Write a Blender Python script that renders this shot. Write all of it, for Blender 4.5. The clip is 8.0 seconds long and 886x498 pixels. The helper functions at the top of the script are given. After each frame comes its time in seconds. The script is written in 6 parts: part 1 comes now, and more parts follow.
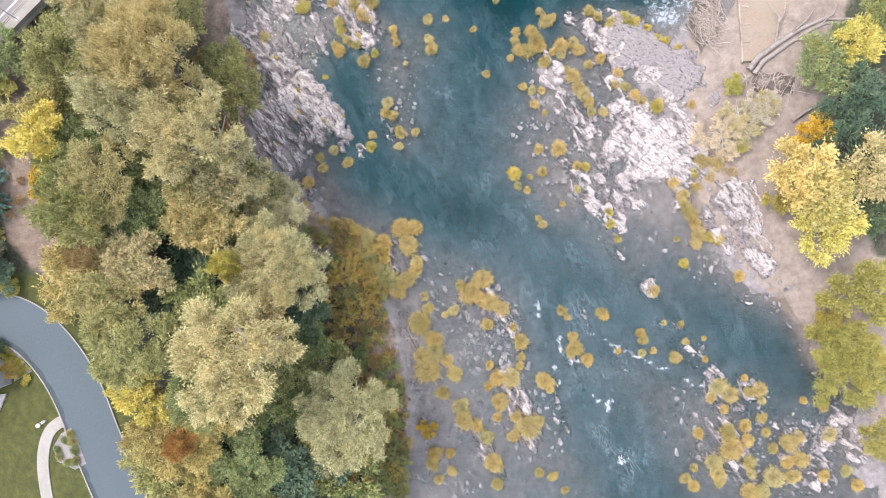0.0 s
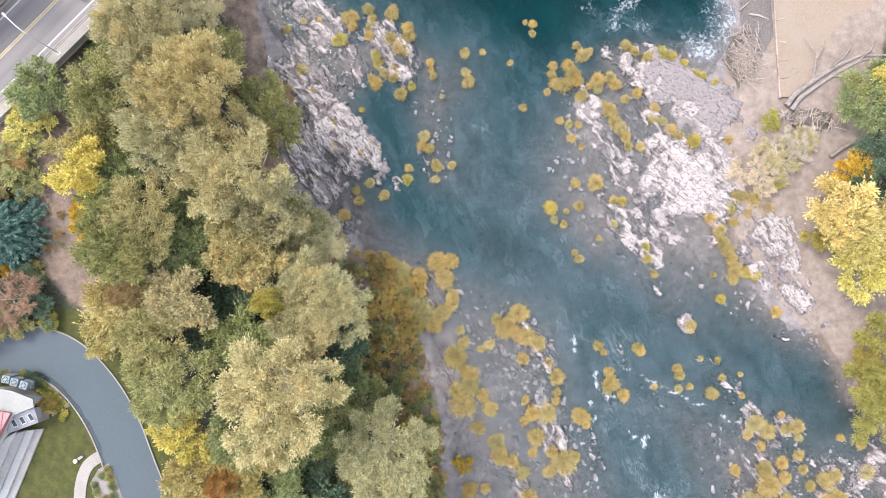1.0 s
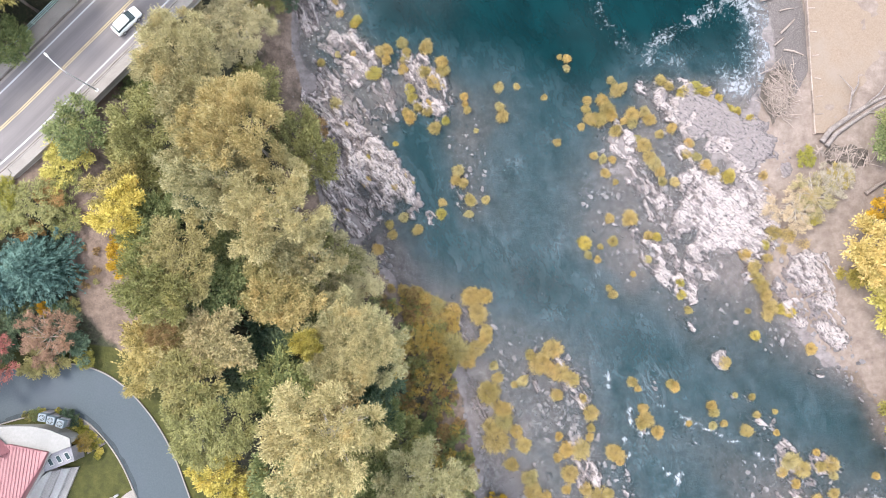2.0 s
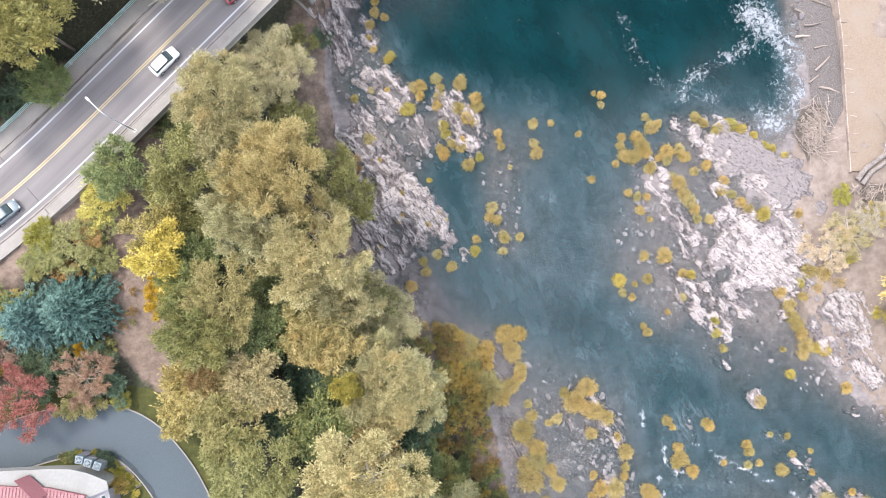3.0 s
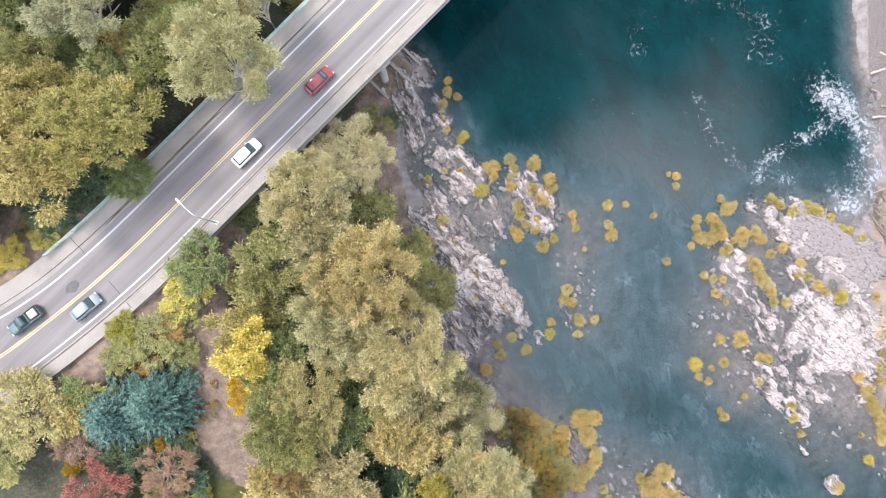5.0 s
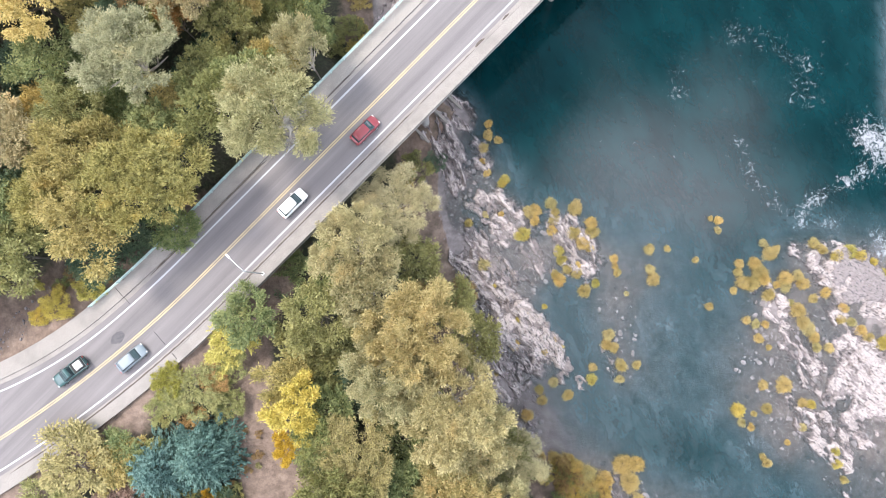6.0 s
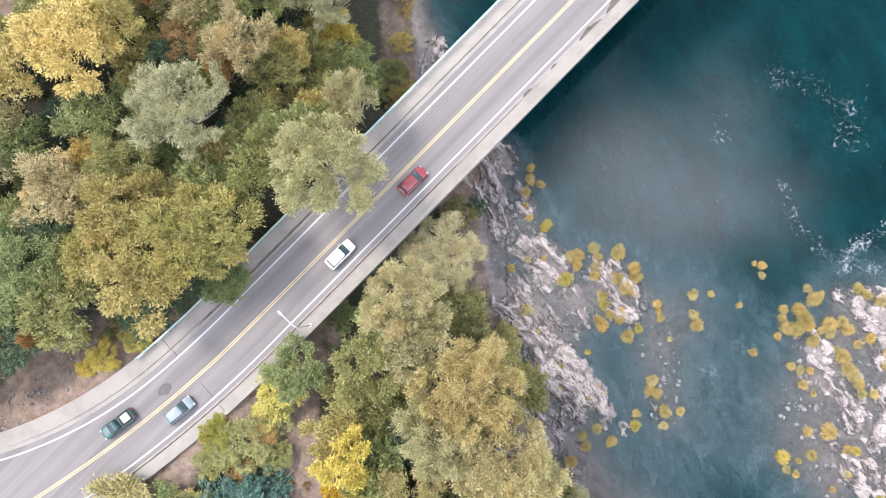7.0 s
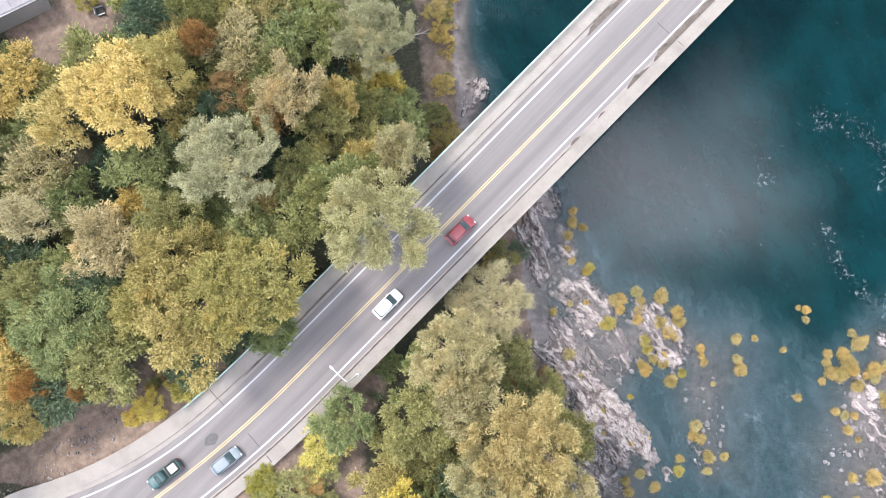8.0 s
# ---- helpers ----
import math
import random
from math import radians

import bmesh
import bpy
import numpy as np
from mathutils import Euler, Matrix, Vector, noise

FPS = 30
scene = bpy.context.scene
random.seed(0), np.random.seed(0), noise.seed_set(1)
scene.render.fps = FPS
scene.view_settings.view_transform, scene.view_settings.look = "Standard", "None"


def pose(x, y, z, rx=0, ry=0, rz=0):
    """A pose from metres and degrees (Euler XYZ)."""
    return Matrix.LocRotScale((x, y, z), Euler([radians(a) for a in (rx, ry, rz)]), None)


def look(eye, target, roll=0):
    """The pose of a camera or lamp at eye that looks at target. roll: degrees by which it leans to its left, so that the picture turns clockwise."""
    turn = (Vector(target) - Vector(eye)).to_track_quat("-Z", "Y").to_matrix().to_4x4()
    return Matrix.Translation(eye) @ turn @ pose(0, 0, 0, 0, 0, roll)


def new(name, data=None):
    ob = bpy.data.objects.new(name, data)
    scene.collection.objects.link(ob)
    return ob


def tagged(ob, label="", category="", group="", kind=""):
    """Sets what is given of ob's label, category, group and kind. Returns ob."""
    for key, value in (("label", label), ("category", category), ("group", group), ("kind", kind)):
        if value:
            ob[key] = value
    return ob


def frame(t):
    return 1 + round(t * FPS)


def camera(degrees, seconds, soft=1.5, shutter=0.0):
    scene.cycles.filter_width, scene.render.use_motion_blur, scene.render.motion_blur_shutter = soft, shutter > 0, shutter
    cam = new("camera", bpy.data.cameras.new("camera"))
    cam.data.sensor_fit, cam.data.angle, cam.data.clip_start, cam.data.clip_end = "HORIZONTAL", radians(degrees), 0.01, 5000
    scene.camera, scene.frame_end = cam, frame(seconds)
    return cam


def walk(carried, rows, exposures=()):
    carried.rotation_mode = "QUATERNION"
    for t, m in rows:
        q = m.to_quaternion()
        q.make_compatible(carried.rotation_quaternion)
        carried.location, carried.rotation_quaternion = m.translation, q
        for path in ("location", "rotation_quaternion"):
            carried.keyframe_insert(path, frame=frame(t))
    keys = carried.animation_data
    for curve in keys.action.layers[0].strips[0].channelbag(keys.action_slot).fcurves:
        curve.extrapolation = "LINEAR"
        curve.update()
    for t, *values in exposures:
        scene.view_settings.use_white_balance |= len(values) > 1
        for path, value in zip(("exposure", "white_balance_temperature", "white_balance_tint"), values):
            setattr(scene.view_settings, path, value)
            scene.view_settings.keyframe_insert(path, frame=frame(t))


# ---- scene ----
# The camera: a drone about 109 m over the river, looking almost straight down and sliding to the north-west.
cam = camera(61.1, 8.0, soft=0.6)
PATH = [  # seconds, x, y, z, turn about x, y, z
    (0.0, 1.260, 0.449, 109.326, 2.305, 0.382, 0.767),
    (0.5, -1.437, 2.265, 109.297, 2.617, 0.384, 0.971),
    (1.0, -3.999, 4.208, 109.271, 2.865, 0.387, 1.140),
    (1.5, -6.484, 6.294, 109.248, 3.057, 0.391, 1.279),
    (2.0, -8.941, 8.534, 109.229, 3.199, 0.397, 1.390),
    (2.5, -11.411, 10.933, 109.214, 3.298, 0.407, 1.476),
    (3.0, -13.926, 13.489, 109.202, 3.362, 0.420, 1.543),
    (3.5, -16.510, 16.198, 109.193, 3.397, 0.438, 1.591),
    (4.0, -19.178, 19.046, 109.188, 3.411, 0.462, 1.626),
    (4.5, -21.938, 22.016, 109.187, 3.410, 0.493, 1.651),
    (5.0, -24.788, 25.084, 109.189, 3.402, 0.531, 1.668),
    (5.5, -27.719, 28.220, 109.195, 3.394, 0.578, 1.682),
    (6.0, -30.713, 31.390, 109.204, 3.392, 0.634, 1.696),
    (6.5, -33.742, 34.553, 109.216, 3.403, 0.700, 1.713),
    (7.0, -36.773, 37.661, 109.232, 3.435, 0.777, 1.736),
    (7.5, -39.762, 40.664, 109.252, 3.495, 0.866, 1.770),
    (8.0, -42.657, 43.503, 109.275, 3.589, 0.968, 1.816),
]
walk(cam, [(t, pose(*row)) for t, *row in PATH])

# ---- light: a bright overcast autumn day with a wide soft sun ----
SUN_UP, SUN_ROUND = radians(58), radians(-60)
world = bpy.data.worlds.new("sky")
scene.world = world
world.use_nodes = True
wn, wl = world.node_tree.nodes, world.node_tree.links
wn.clear()
sky = wn.new("ShaderNodeTexSky")
sky.sky_type, sky.sun_disc, sky.sun_elevation, sky.sun_rotation = "NISHITA", False, SUN_UP, SUN_ROUND
sky.air_density, sky.dust_density, sky.ozone_density = 1.0, 2.0, 1.0
cloud_at = wn.new("ShaderNodeTexCoord")
cloud_shift = wn.new("ShaderNodeMapping")
cloud_shift.inputs["Location"].default_value = (45.86, 22.72, -39.85)
cloud = wn.new("ShaderNodeTexNoise")
cloud.inputs["Scale"].default_value, cloud.inputs["Detail"].default_value, cloud.inputs["Roughness"].default_value = 2.6, 3.0, 0.45
cloud_ramp = wn.new("ShaderNodeValToRGB")
cloud_ramp.color_ramp.elements[0].position, cloud_ramp.color_ramp.elements[0].color = 0.46, (0.6, 1.45, 1.75, 1)
cloud_ramp.color_ramp.elements[1].position, cloud_ramp.color_ramp.elements[1].color = 0.68, (21.0, 20.0, 22.6, 1)
cloud_mix = wn.new("ShaderNodeMixRGB")
cloud_mix.inputs[0].default_value = 0.88
sky_out, sky_back = wn.new("ShaderNodeOutputWorld"), wn.new("ShaderNodeBackground")
sky_back.inputs["Strength"].default_value = 0.15
wl.new(cloud_at.outputs["Generated"], cloud_shift.inputs["Vector"])
wl.new(cloud_shift.outputs[0], cloud.inputs["Vector"])
wl.new(cloud.outputs["Fac"], cloud_ramp.inputs[0])
wl.new(sky.outputs[0], cloud_mix.inputs[1])
wl.new(cloud_ramp.outputs[0], cloud_mix.inputs[2])
wl.new(cloud_mix.outputs[0], sky_back.inputs["Color"])
wl.new(sky_back.outputs[0], sky_out.inputs[0])
sun = new("sun", bpy.data.lights.new("sun", "SUN"))
sun.data.energy, sun.data.angle, sun.data.color = 1.5, radians(14), (1.0, 0.94, 0.86)
sun.matrix_world = look((0, 0, 300), (300 / math.tan(SUN_UP) * -math.sin(SUN_ROUND), 300 / math.tan(SUN_UP) * -math.cos(SUN_ROUND), 0))
scene.view_settings.exposure = 1.56

# ---- materials ----
def nodes_of(name):
    m = bpy.data.materials.new(name)
    m.use_nodes = True
    nt = m.node_tree
    return m, nt.nodes, nt.links, nt.nodes["Principled BSDF"]


def noise_node(n, l, co, scale, detail=4.0, rough=0.55, stretch=None, swirl=0.0):
    t = n.new("ShaderNodeTexNoise")
    t.inputs["Scale"].default_value, t.inputs["Detail"].default_value, t.inputs["Roughness"].default_value = scale, detail, rough
    t.inputs["Distortion"].default_value = swirl
    if stretch:
        mp = n.new("ShaderNodeMapping")
        mp.vector_type = "TEXTURE"
        mp.inputs["Rotation"].default_value = (0, 0, radians(stretch[0]))
        mp.inputs["Scale"].default_value = [1 / v for v in stretch[1]]
        l.new(co, mp.inputs["Vector"])
        co = mp.outputs[0]
    l.new(co, t.inputs["Vector"])
    return t.outputs["Fac"]


def ramp_node(n, l, fac, *stops):
    r = n.new("ShaderNodeValToRGB")
    while len(r.color_ramp.elements) < len(stops):
        r.color_ramp.elements.new(0.5)
    for e, (p, c) in zip(r.color_ramp.elements, stops):
        e.position, e.color = p, (*c, 1) if len(c) == 3 else c
    l.new(fac, r.inputs[0])
    return r.outputs[0]


def mix_node(n, l, fac, a, b, mode="MIX"):
    m = n.new("ShaderNodeMixRGB")
    m.blend_type = mode
    for i, v in enumerate((fac, a, b)):
        if isinstance(v, (int, float)):
            m.inputs[i].default_value = v
        elif isinstance(v, tuple):
            m.inputs[i].default_value = (*v, 1)
        else:
            l.new(v, m.inputs[i])
    return m.outputs[0]


def math_node(n, l, op, a, b=0.0, clamp=False):
    m = n.new("ShaderNodeMath")
    m.operation, m.use_clamp = op, clamp
    for i, v in enumerate((a, b)):
        if isinstance(v, (int, float)):
            m.inputs[i].default_value = v
        else:
            l.new(v, m.inputs[i])
    return m.outputs[0]


def attr_node(n, name):
    a = n.new("ShaderNodeAttribute")
    a.attribute_name = name
    return a.outputs["Fac"]


def bump_node(n, l, height, strength, distance, bsdf):
    b = n.new("ShaderNodeBump")
    b.inputs["Strength"].default_value, b.inputs["Distance"].default_value = strength, distance
    l.new(height, b.inputs["Height"])
    l.new(b.outputs[0], bsdf.inputs["Normal"])
    return b.outputs[0]


def surface(name, low, high, fine=6.0, broad=0.5, rough=0.8, relief=0.02, metal=0.0, stain=None, stretch=None, jitter=0.0, wear=None):
    """A two-scale noise surface: fine grain between two colours, broad patches of a third."""
    m, n, l, p = nodes_of(name)
    co = n.new("ShaderNodeTexCoord").outputs["Object"]
    g = noise_node(n, l, co, fine, 6, 0.6, stretch)
    c = ramp_node(n, l, g, (0.32, low), (0.68, high))
    b = noise_node(n, l, co, broad, 4, 0.6)
    c = mix_node(n, l, ramp_node(n, l, b, (0.45, (0, 0, 0)), (0.7, (0.75, 0.75, 0.75))), c, stain or tuple(0.75 * v for v in low))
    if wear is not None:
        tracks = noise_node(n, l, co, 0.9, 4, 0.6, (wear, (0.02, 0.9, 1)))
        c = mix_node(n, l, 1.0, c, ramp_node(n, l, tracks, (0.35, (0.80, 0.80, 0.81)), (0.65, (1.10, 1.09, 1.10))), "MULTIPLY")
    if jitter:
        r = n.new("ShaderNodeObjectInfo").outputs["Random"]
        c = mix_node(n, l, 1.0, c, ramp_node(n, l, r, (0, (1 - jitter,) * 3), (1, (1 + jitter * 0.4,) * 3)), "MULTIPLY")
    l.new(c, p.inputs["Base Color"])
    p.inputs["Roughness"].default_value, p.inputs["Metallic"].default_value = rough, metal
    if relief:
        bump_node(n, l, g, 0.6, relief, p)
    return m


def foliage(name, dark, light, tip, thin=0.20):
    """Leaves: each one its own shade, soft patches through the crown, dark blotches painted in as shaded gaps, some
    light coming through.
    """
    m, n, l, p = nodes_of(name)
    geo = n.new("ShaderNodeNewGeometry")
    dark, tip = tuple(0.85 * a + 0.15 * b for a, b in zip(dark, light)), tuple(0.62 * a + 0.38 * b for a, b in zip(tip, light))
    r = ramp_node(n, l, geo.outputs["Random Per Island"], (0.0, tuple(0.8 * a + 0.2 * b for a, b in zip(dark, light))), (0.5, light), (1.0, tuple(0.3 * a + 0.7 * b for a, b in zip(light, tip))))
    info = n.new("ShaderNodeObjectInfo")
    patch = noise_node(n, l, geo.outputs["Position"], 0.6, 3, 0.6)
    c = mix_node(n, l, ramp_node(n, l, patch, (0.42, (0, 0, 0)), (0.7, (0.55, 0.55, 0.55))), r, tip)
    # dark noise blotches put the shade of gaps between clumps into the leaf colour
    gap_shade = noise_node(n, l, geo.outputs["Position"], 1.5, 4, 0.65)
    c = mix_node(n, l, ramp_node(n, l, gap_shade, (0.38, (0.85, 0.85, 0.85)), (0.50, (0, 0, 0))), c, tuple(0.75 * v for v in dark))
    turned = noise_node(n, l, geo.outputs["Position"], 0.22, 5, 0.65)
    c = mix_node(n, l, ramp_node(n, l, turned, (0.58, (0, 0, 0)), (0.68, (0.6, 0.6, 0.6))), c, (min(tip[0] * 1.05, 0.8), tip[1] * 0.9, tip[2] * 0.75))
    c = mix_node(n, l, 1.0, c, ramp_node(n, l, info.outputs["Random"], (0, (0.84, 0.88, 0.8)), (0.5, (1, 1, 1)), (1, (1.12, 1.03, 0.86))), "MULTIPLY")
    l.new(c, p.inputs["Base Color"])
    p.inputs["Roughness"].default_value = 0.65
    p.inputs["Specular IOR Level"].default_value = 0.25
    tr, mx = n.new("ShaderNodeBsdfTranslucent"), n.new("ShaderNodeMixShader")
    l.new(c, tr.inputs["Color"])
    mx.inputs[0].default_value = thin
    l.new(p.outputs[0], mx.inputs[1])
    l.new(tr.outputs[0], mx.inputs[2])
    l.new(mx.outputs[0], n["Material Output"].inputs["Surface"])
    return m


TONES = {  # dark, middle and tip shades of each foliage
    "bracken": ((0.270, 0.200, 0.068), (0.450, 0.345, 0.120), (0.600, 0.480, 0.210)),
    "citron": ((0.27, 0.215, 0.058), (0.47, 0.395, 0.11), (0.63, 0.54, 0.20)),
    "pale": ((0.245, 0.222, 0.118), (0.465, 0.422, 0.232), (0.670, 0.602, 0.360)),
    "olive": ((0.138, 0.143, 0.060), (0.288, 0.280, 0.115), (0.475, 0.438, 0.185)),
    "green": ((0.1, 0.136, 0.061), (0.215, 0.249, 0.107), (0.402, 0.399, 0.172)),
    "dark": ((0.042, 0.075, 0.053), (0.09, 0.138, 0.089), (0.18, 0.218, 0.126)),
    "silver": ((0.231, 0.224, 0.135), (0.39, 0.371, 0.228), (0.561, 0.518, 0.324)),
    "grey": ((0.266, 0.237, 0.133), (0.466, 0.411, 0.239), (0.64, 0.572, 0.353)),
    "yellow": ((0.323, 0.255, 0.077), (0.57, 0.461, 0.182), (0.722, 0.617, 0.336)),
    "gold": ((0.30, 0.255, 0.06), (0.54, 0.47, 0.125), (0.72, 0.64, 0.24)),
    "moss": ((0.17, 0.15, 0.042), (0.32, 0.28, 0.08), (0.47, 0.41, 0.14)),
    "marigold": ((0.34, 0.20, 0.02), (0.58, 0.36, 0.035), (0.74, 0.50, 0.08)),
    "lime": ((0.2, 0.181, 0.04), (0.37, 0.333, 0.075), (0.52, 0.461, 0.13)),
    "wheat": ((0.262, 0.216, 0.095), (0.472, 0.396, 0.186), (0.670, 0.565, 0.310)),
    "tan": ((0.224, 0.187, 0.1), (0.426, 0.358, 0.194), (0.594, 0.495, 0.273)),
    "brown": ((0.186, 0.165, 0.072), (0.348, 0.3, 0.132), (0.522, 0.435, 0.198)),
    "amber": ((0.207, 0.174, 0.066), (0.402, 0.33, 0.127), (0.598, 0.47, 0.198)),
    "rust": ((0.200, 0.125, 0.058), (0.345, 0.225, 0.105), (0.490, 0.345, 0.170)),
    "orange": ((0.24, 0.179, 0.061), (0.459, 0.346, 0.109), (0.612, 0.501, 0.182)),
    "ochre": ((0.275, 0.204, 0.075), (0.475, 0.362, 0.145), (0.660, 0.525, 0.270)),
    "red": ((0.20, 0.062, 0.055), (0.35, 0.120, 0.105), (0.47, 0.230, 0.185)),
    "rose": ((0.17, 0.11, 0.085), (0.29, 0.19, 0.145), (0.42, 0.30, 0.23)),
    "twig": ((0.34, 0.28, 0.22), (0.48, 0.41, 0.33), (0.6, 0.53, 0.44)),
    "ember": ((0.20, 0.11, 0.045), (0.38, 0.215, 0.08), (0.55, 0.34, 0.14)),
    "spruce": ((0.045, 0.095, 0.088), (0.115, 0.205, 0.185), (0.24, 0.345, 0.305)),
}
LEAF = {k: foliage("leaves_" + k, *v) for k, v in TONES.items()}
BARK = surface("bark", (0.10, 0.085, 0.07), (0.22, 0.19, 0.16), 9, 1.0, 0.9, 0.03)
PALE_BARK = surface("pale_bark", (0.35, 0.31, 0.27), (0.55, 0.5, 0.44), 9, 1.0, 0.9, 0.02)
ASPHALT = surface("road_asphalt", (0.145, 0.131, 0.130), (0.192, 0.174, 0.174), 14, 0.12, 0.85, 0.006, stain=(0.152, 0.138, 0.138), wear=47.3)
TARMAC = surface("drive_asphalt", (0.047, 0.062, 0.074), (0.060, 0.077, 0.089), 5, 0.12, 0.8, 0.003, stain=(0.060, 0.072, 0.089))
CONCRETE = surface("concrete", (0.215, 0.193, 0.176), (0.29, 0.264, 0.242), 7, 0.35, 0.9, 0.006, stain=(0.185, 0.166, 0.152))
GIRDER = surface("girder_concrete", (0.30, 0.29, 0.28), (0.40, 0.38, 0.37), 5, 0.4, 0.9, 0.01)
WHITE_LINE = surface("white_marking", (0.34, 0.34, 0.355), (0.46, 0.46, 0.47), 10, 0.8, 0.6, 0, stain=(0.38, 0.37, 0.38))
YELLOW_LINE = surface("yellow_marking", (0.33, 0.262, 0.150), (0.42, 0.338, 0.200), 10, 0.8, 0.6, 0, stain=(0.27, 0.22, 0.155))
RAIL_GREEN = surface("green_rail_paint", (0.28, 0.40, 0.38), (0.38, 0.50, 0.47), 6, 1.2, 0.5, 0.002)
STEEL = surface("galvanised_steel", (0.55, 0.56, 0.57), (0.68, 0.69, 0.70), 10, 1.5, 0.45, 0.001, metal=0.4)
LITTER = surface("wet_leaf_litter", (0.05, 0.042, 0.036), (0.16, 0.13, 0.11), 12, 1.0, 0.9, 0.03)
DRIFT = surface("driftwood", (0.25, 0.195, 0.165), (0.40, 0.33, 0.29), 7, 0.8, 0.9, 0.02, jitter=0.45)
WHITE_PAINT = surface("white_paint", (0.34, 0.33, 0.322), (0.43, 0.418, 0.41), 4, 0.4, 0.6, 0.002, stain=(0.31, 0.30, 0.292))
MEMBRANE = surface("white_membrane", (0.205, 0.199, 0.190), (0.250, 0.243, 0.233), 3, 0.3, 0.7, 0.002, stain=(0.190, 0.184, 0.176))
RED_ROOF = surface("red_metal_roof", (0.205, 0.078, 0.088), (0.25, 0.10, 0.11), 5, 0.4, 0.5, 0.003, stain=(0.225, 0.092, 0.10))
GREY_ROOF = surface("grey_shingle", (0.20, 0.19, 0.21), (0.28, 0.265, 0.285), 9, 0.6, 0.85, 0.01)
DECKING = surface("grey_decking", (0.24, 0.225, 0.22), (0.34, 0.32, 0.31), 9, 0.6, 0.85, 0.01)
GLASS = surface("dark_glass", (0.03, 0.045, 0.05), (0.05, 0.07, 0.075), 2, 0.6, 0.08, 0)
RUBBER = surface("tyre_rubber", (0.02, 0.02, 0.02), (0.04, 0.04, 0.04), 20, 2, 0.85, 0.002)
ALLOY = surface("alloy", (0.5, 0.5, 0.52), (0.62, 0.62, 0.63), 10, 2, 0.35, 0, metal=0.8)
MULCH = surface("mulch", (0.14, 0.12, 0.12), (0.27, 0.24, 0.24), 8, 0.7, 0.95, 0.03)
LAMP_GLASS = surface("lamp_glass", (0.7, 0.7, 0.68), (0.8, 0.8, 0.78), 4, 1, 0.3, 0)
RED_LAMP = surface("red_lamp", (0.35, 0.02, 0.02), (0.45, 0.04, 0.03), 4, 1, 0.3, 0)


def rock_material():
    """Purple-grey ledge rock with bleached white patches, dark cracks along the strata and brown lichen."""
    m, n, l, p = nodes_of("pale_ledge_rock")
    co = n.new("ShaderNodeTexCoord").outputs["Object"]
    grain = noise_node(n, l, co, 4.5, 9, 0.82, (0, (0.45, 1.25, 1)))
    c = ramp_node(n, l, grain, (0.34, (0.11, 0.093, 0.096)), (0.50, (0.195, 0.166, 0.164)), (0.66, (0.285, 0.247, 0.24)))
    patchy = math_node(n, l, "ADD", math_node(n, l, "MULTIPLY", noise_node(n, l, co, 0.4, 4, 0.6), 0.4), math_node(n, l, "MULTIPLY", noise_node(n, l, co, 1.3, 9, 0.74, (0, (0.5, 1.3, 1))), 0.6))
    bleach = math_node(n, l, "ADD", patchy, math_node(n, l, "MULTIPLY", math_node(n, l, "SUBTRACT", attr_node(n, "high"), 0.45), 0.26))
    c = mix_node(n, l, ramp_node(n, l, bleach, (0.46, (0, 0, 0)), (0.49, (0.95, 0.95, 0.95))), c, ramp_node(n, l, grain, (0.38, (0.19, 0.163, 0.165)), (0.47, (0.335, 0.290, 0.280)), (0.56, (0.415, 0.366, 0.352))))
    crack = noise_node(n, l, co, 2.4, 8, 0.78, (0, (0.62, 1.2, 1)))
    c = mix_node(n, l, ramp_node(n, l, crack, (0.425, (0.95, 0.95, 0.95)), (0.45, (0, 0, 0))), c, (0.055, 0.05, 0.055))
    seam = noise_node(n, l, co, 1.5, 6, 0.7, (0, (0.14, 2.0, 1)), 0.4)
    c = mix_node(n, l, ramp_node(n, l, seam, (0.345, (0.9, 0.9, 0.9)), (0.385, (0, 0, 0))), c, (0.075, 0.066, 0.068))
    lichen = noise_node(n, l, co, 0.9, 6, 0.7)
    c = mix_node(n, l, ramp_node(n, l, lichen, (0.60, (0, 0, 0)), (0.70, (0.5, 0.5, 0.5))), c, (0.17, 0.13, 0.10))
    wet = ramp_node(n, l, attr_node(n, "wet"), (0.0, (1, 1, 1)), (1.0, (0.82, 0.80, 0.81)))
    l.new(mix_node(n, l, 1.0, c, wet, "MULTIPLY"), p.inputs["Base Color"])
    p.inputs["Roughness"].default_value = 0.85
    bump_node(n, l, crack, 1.0, 0.12, p)
    return m


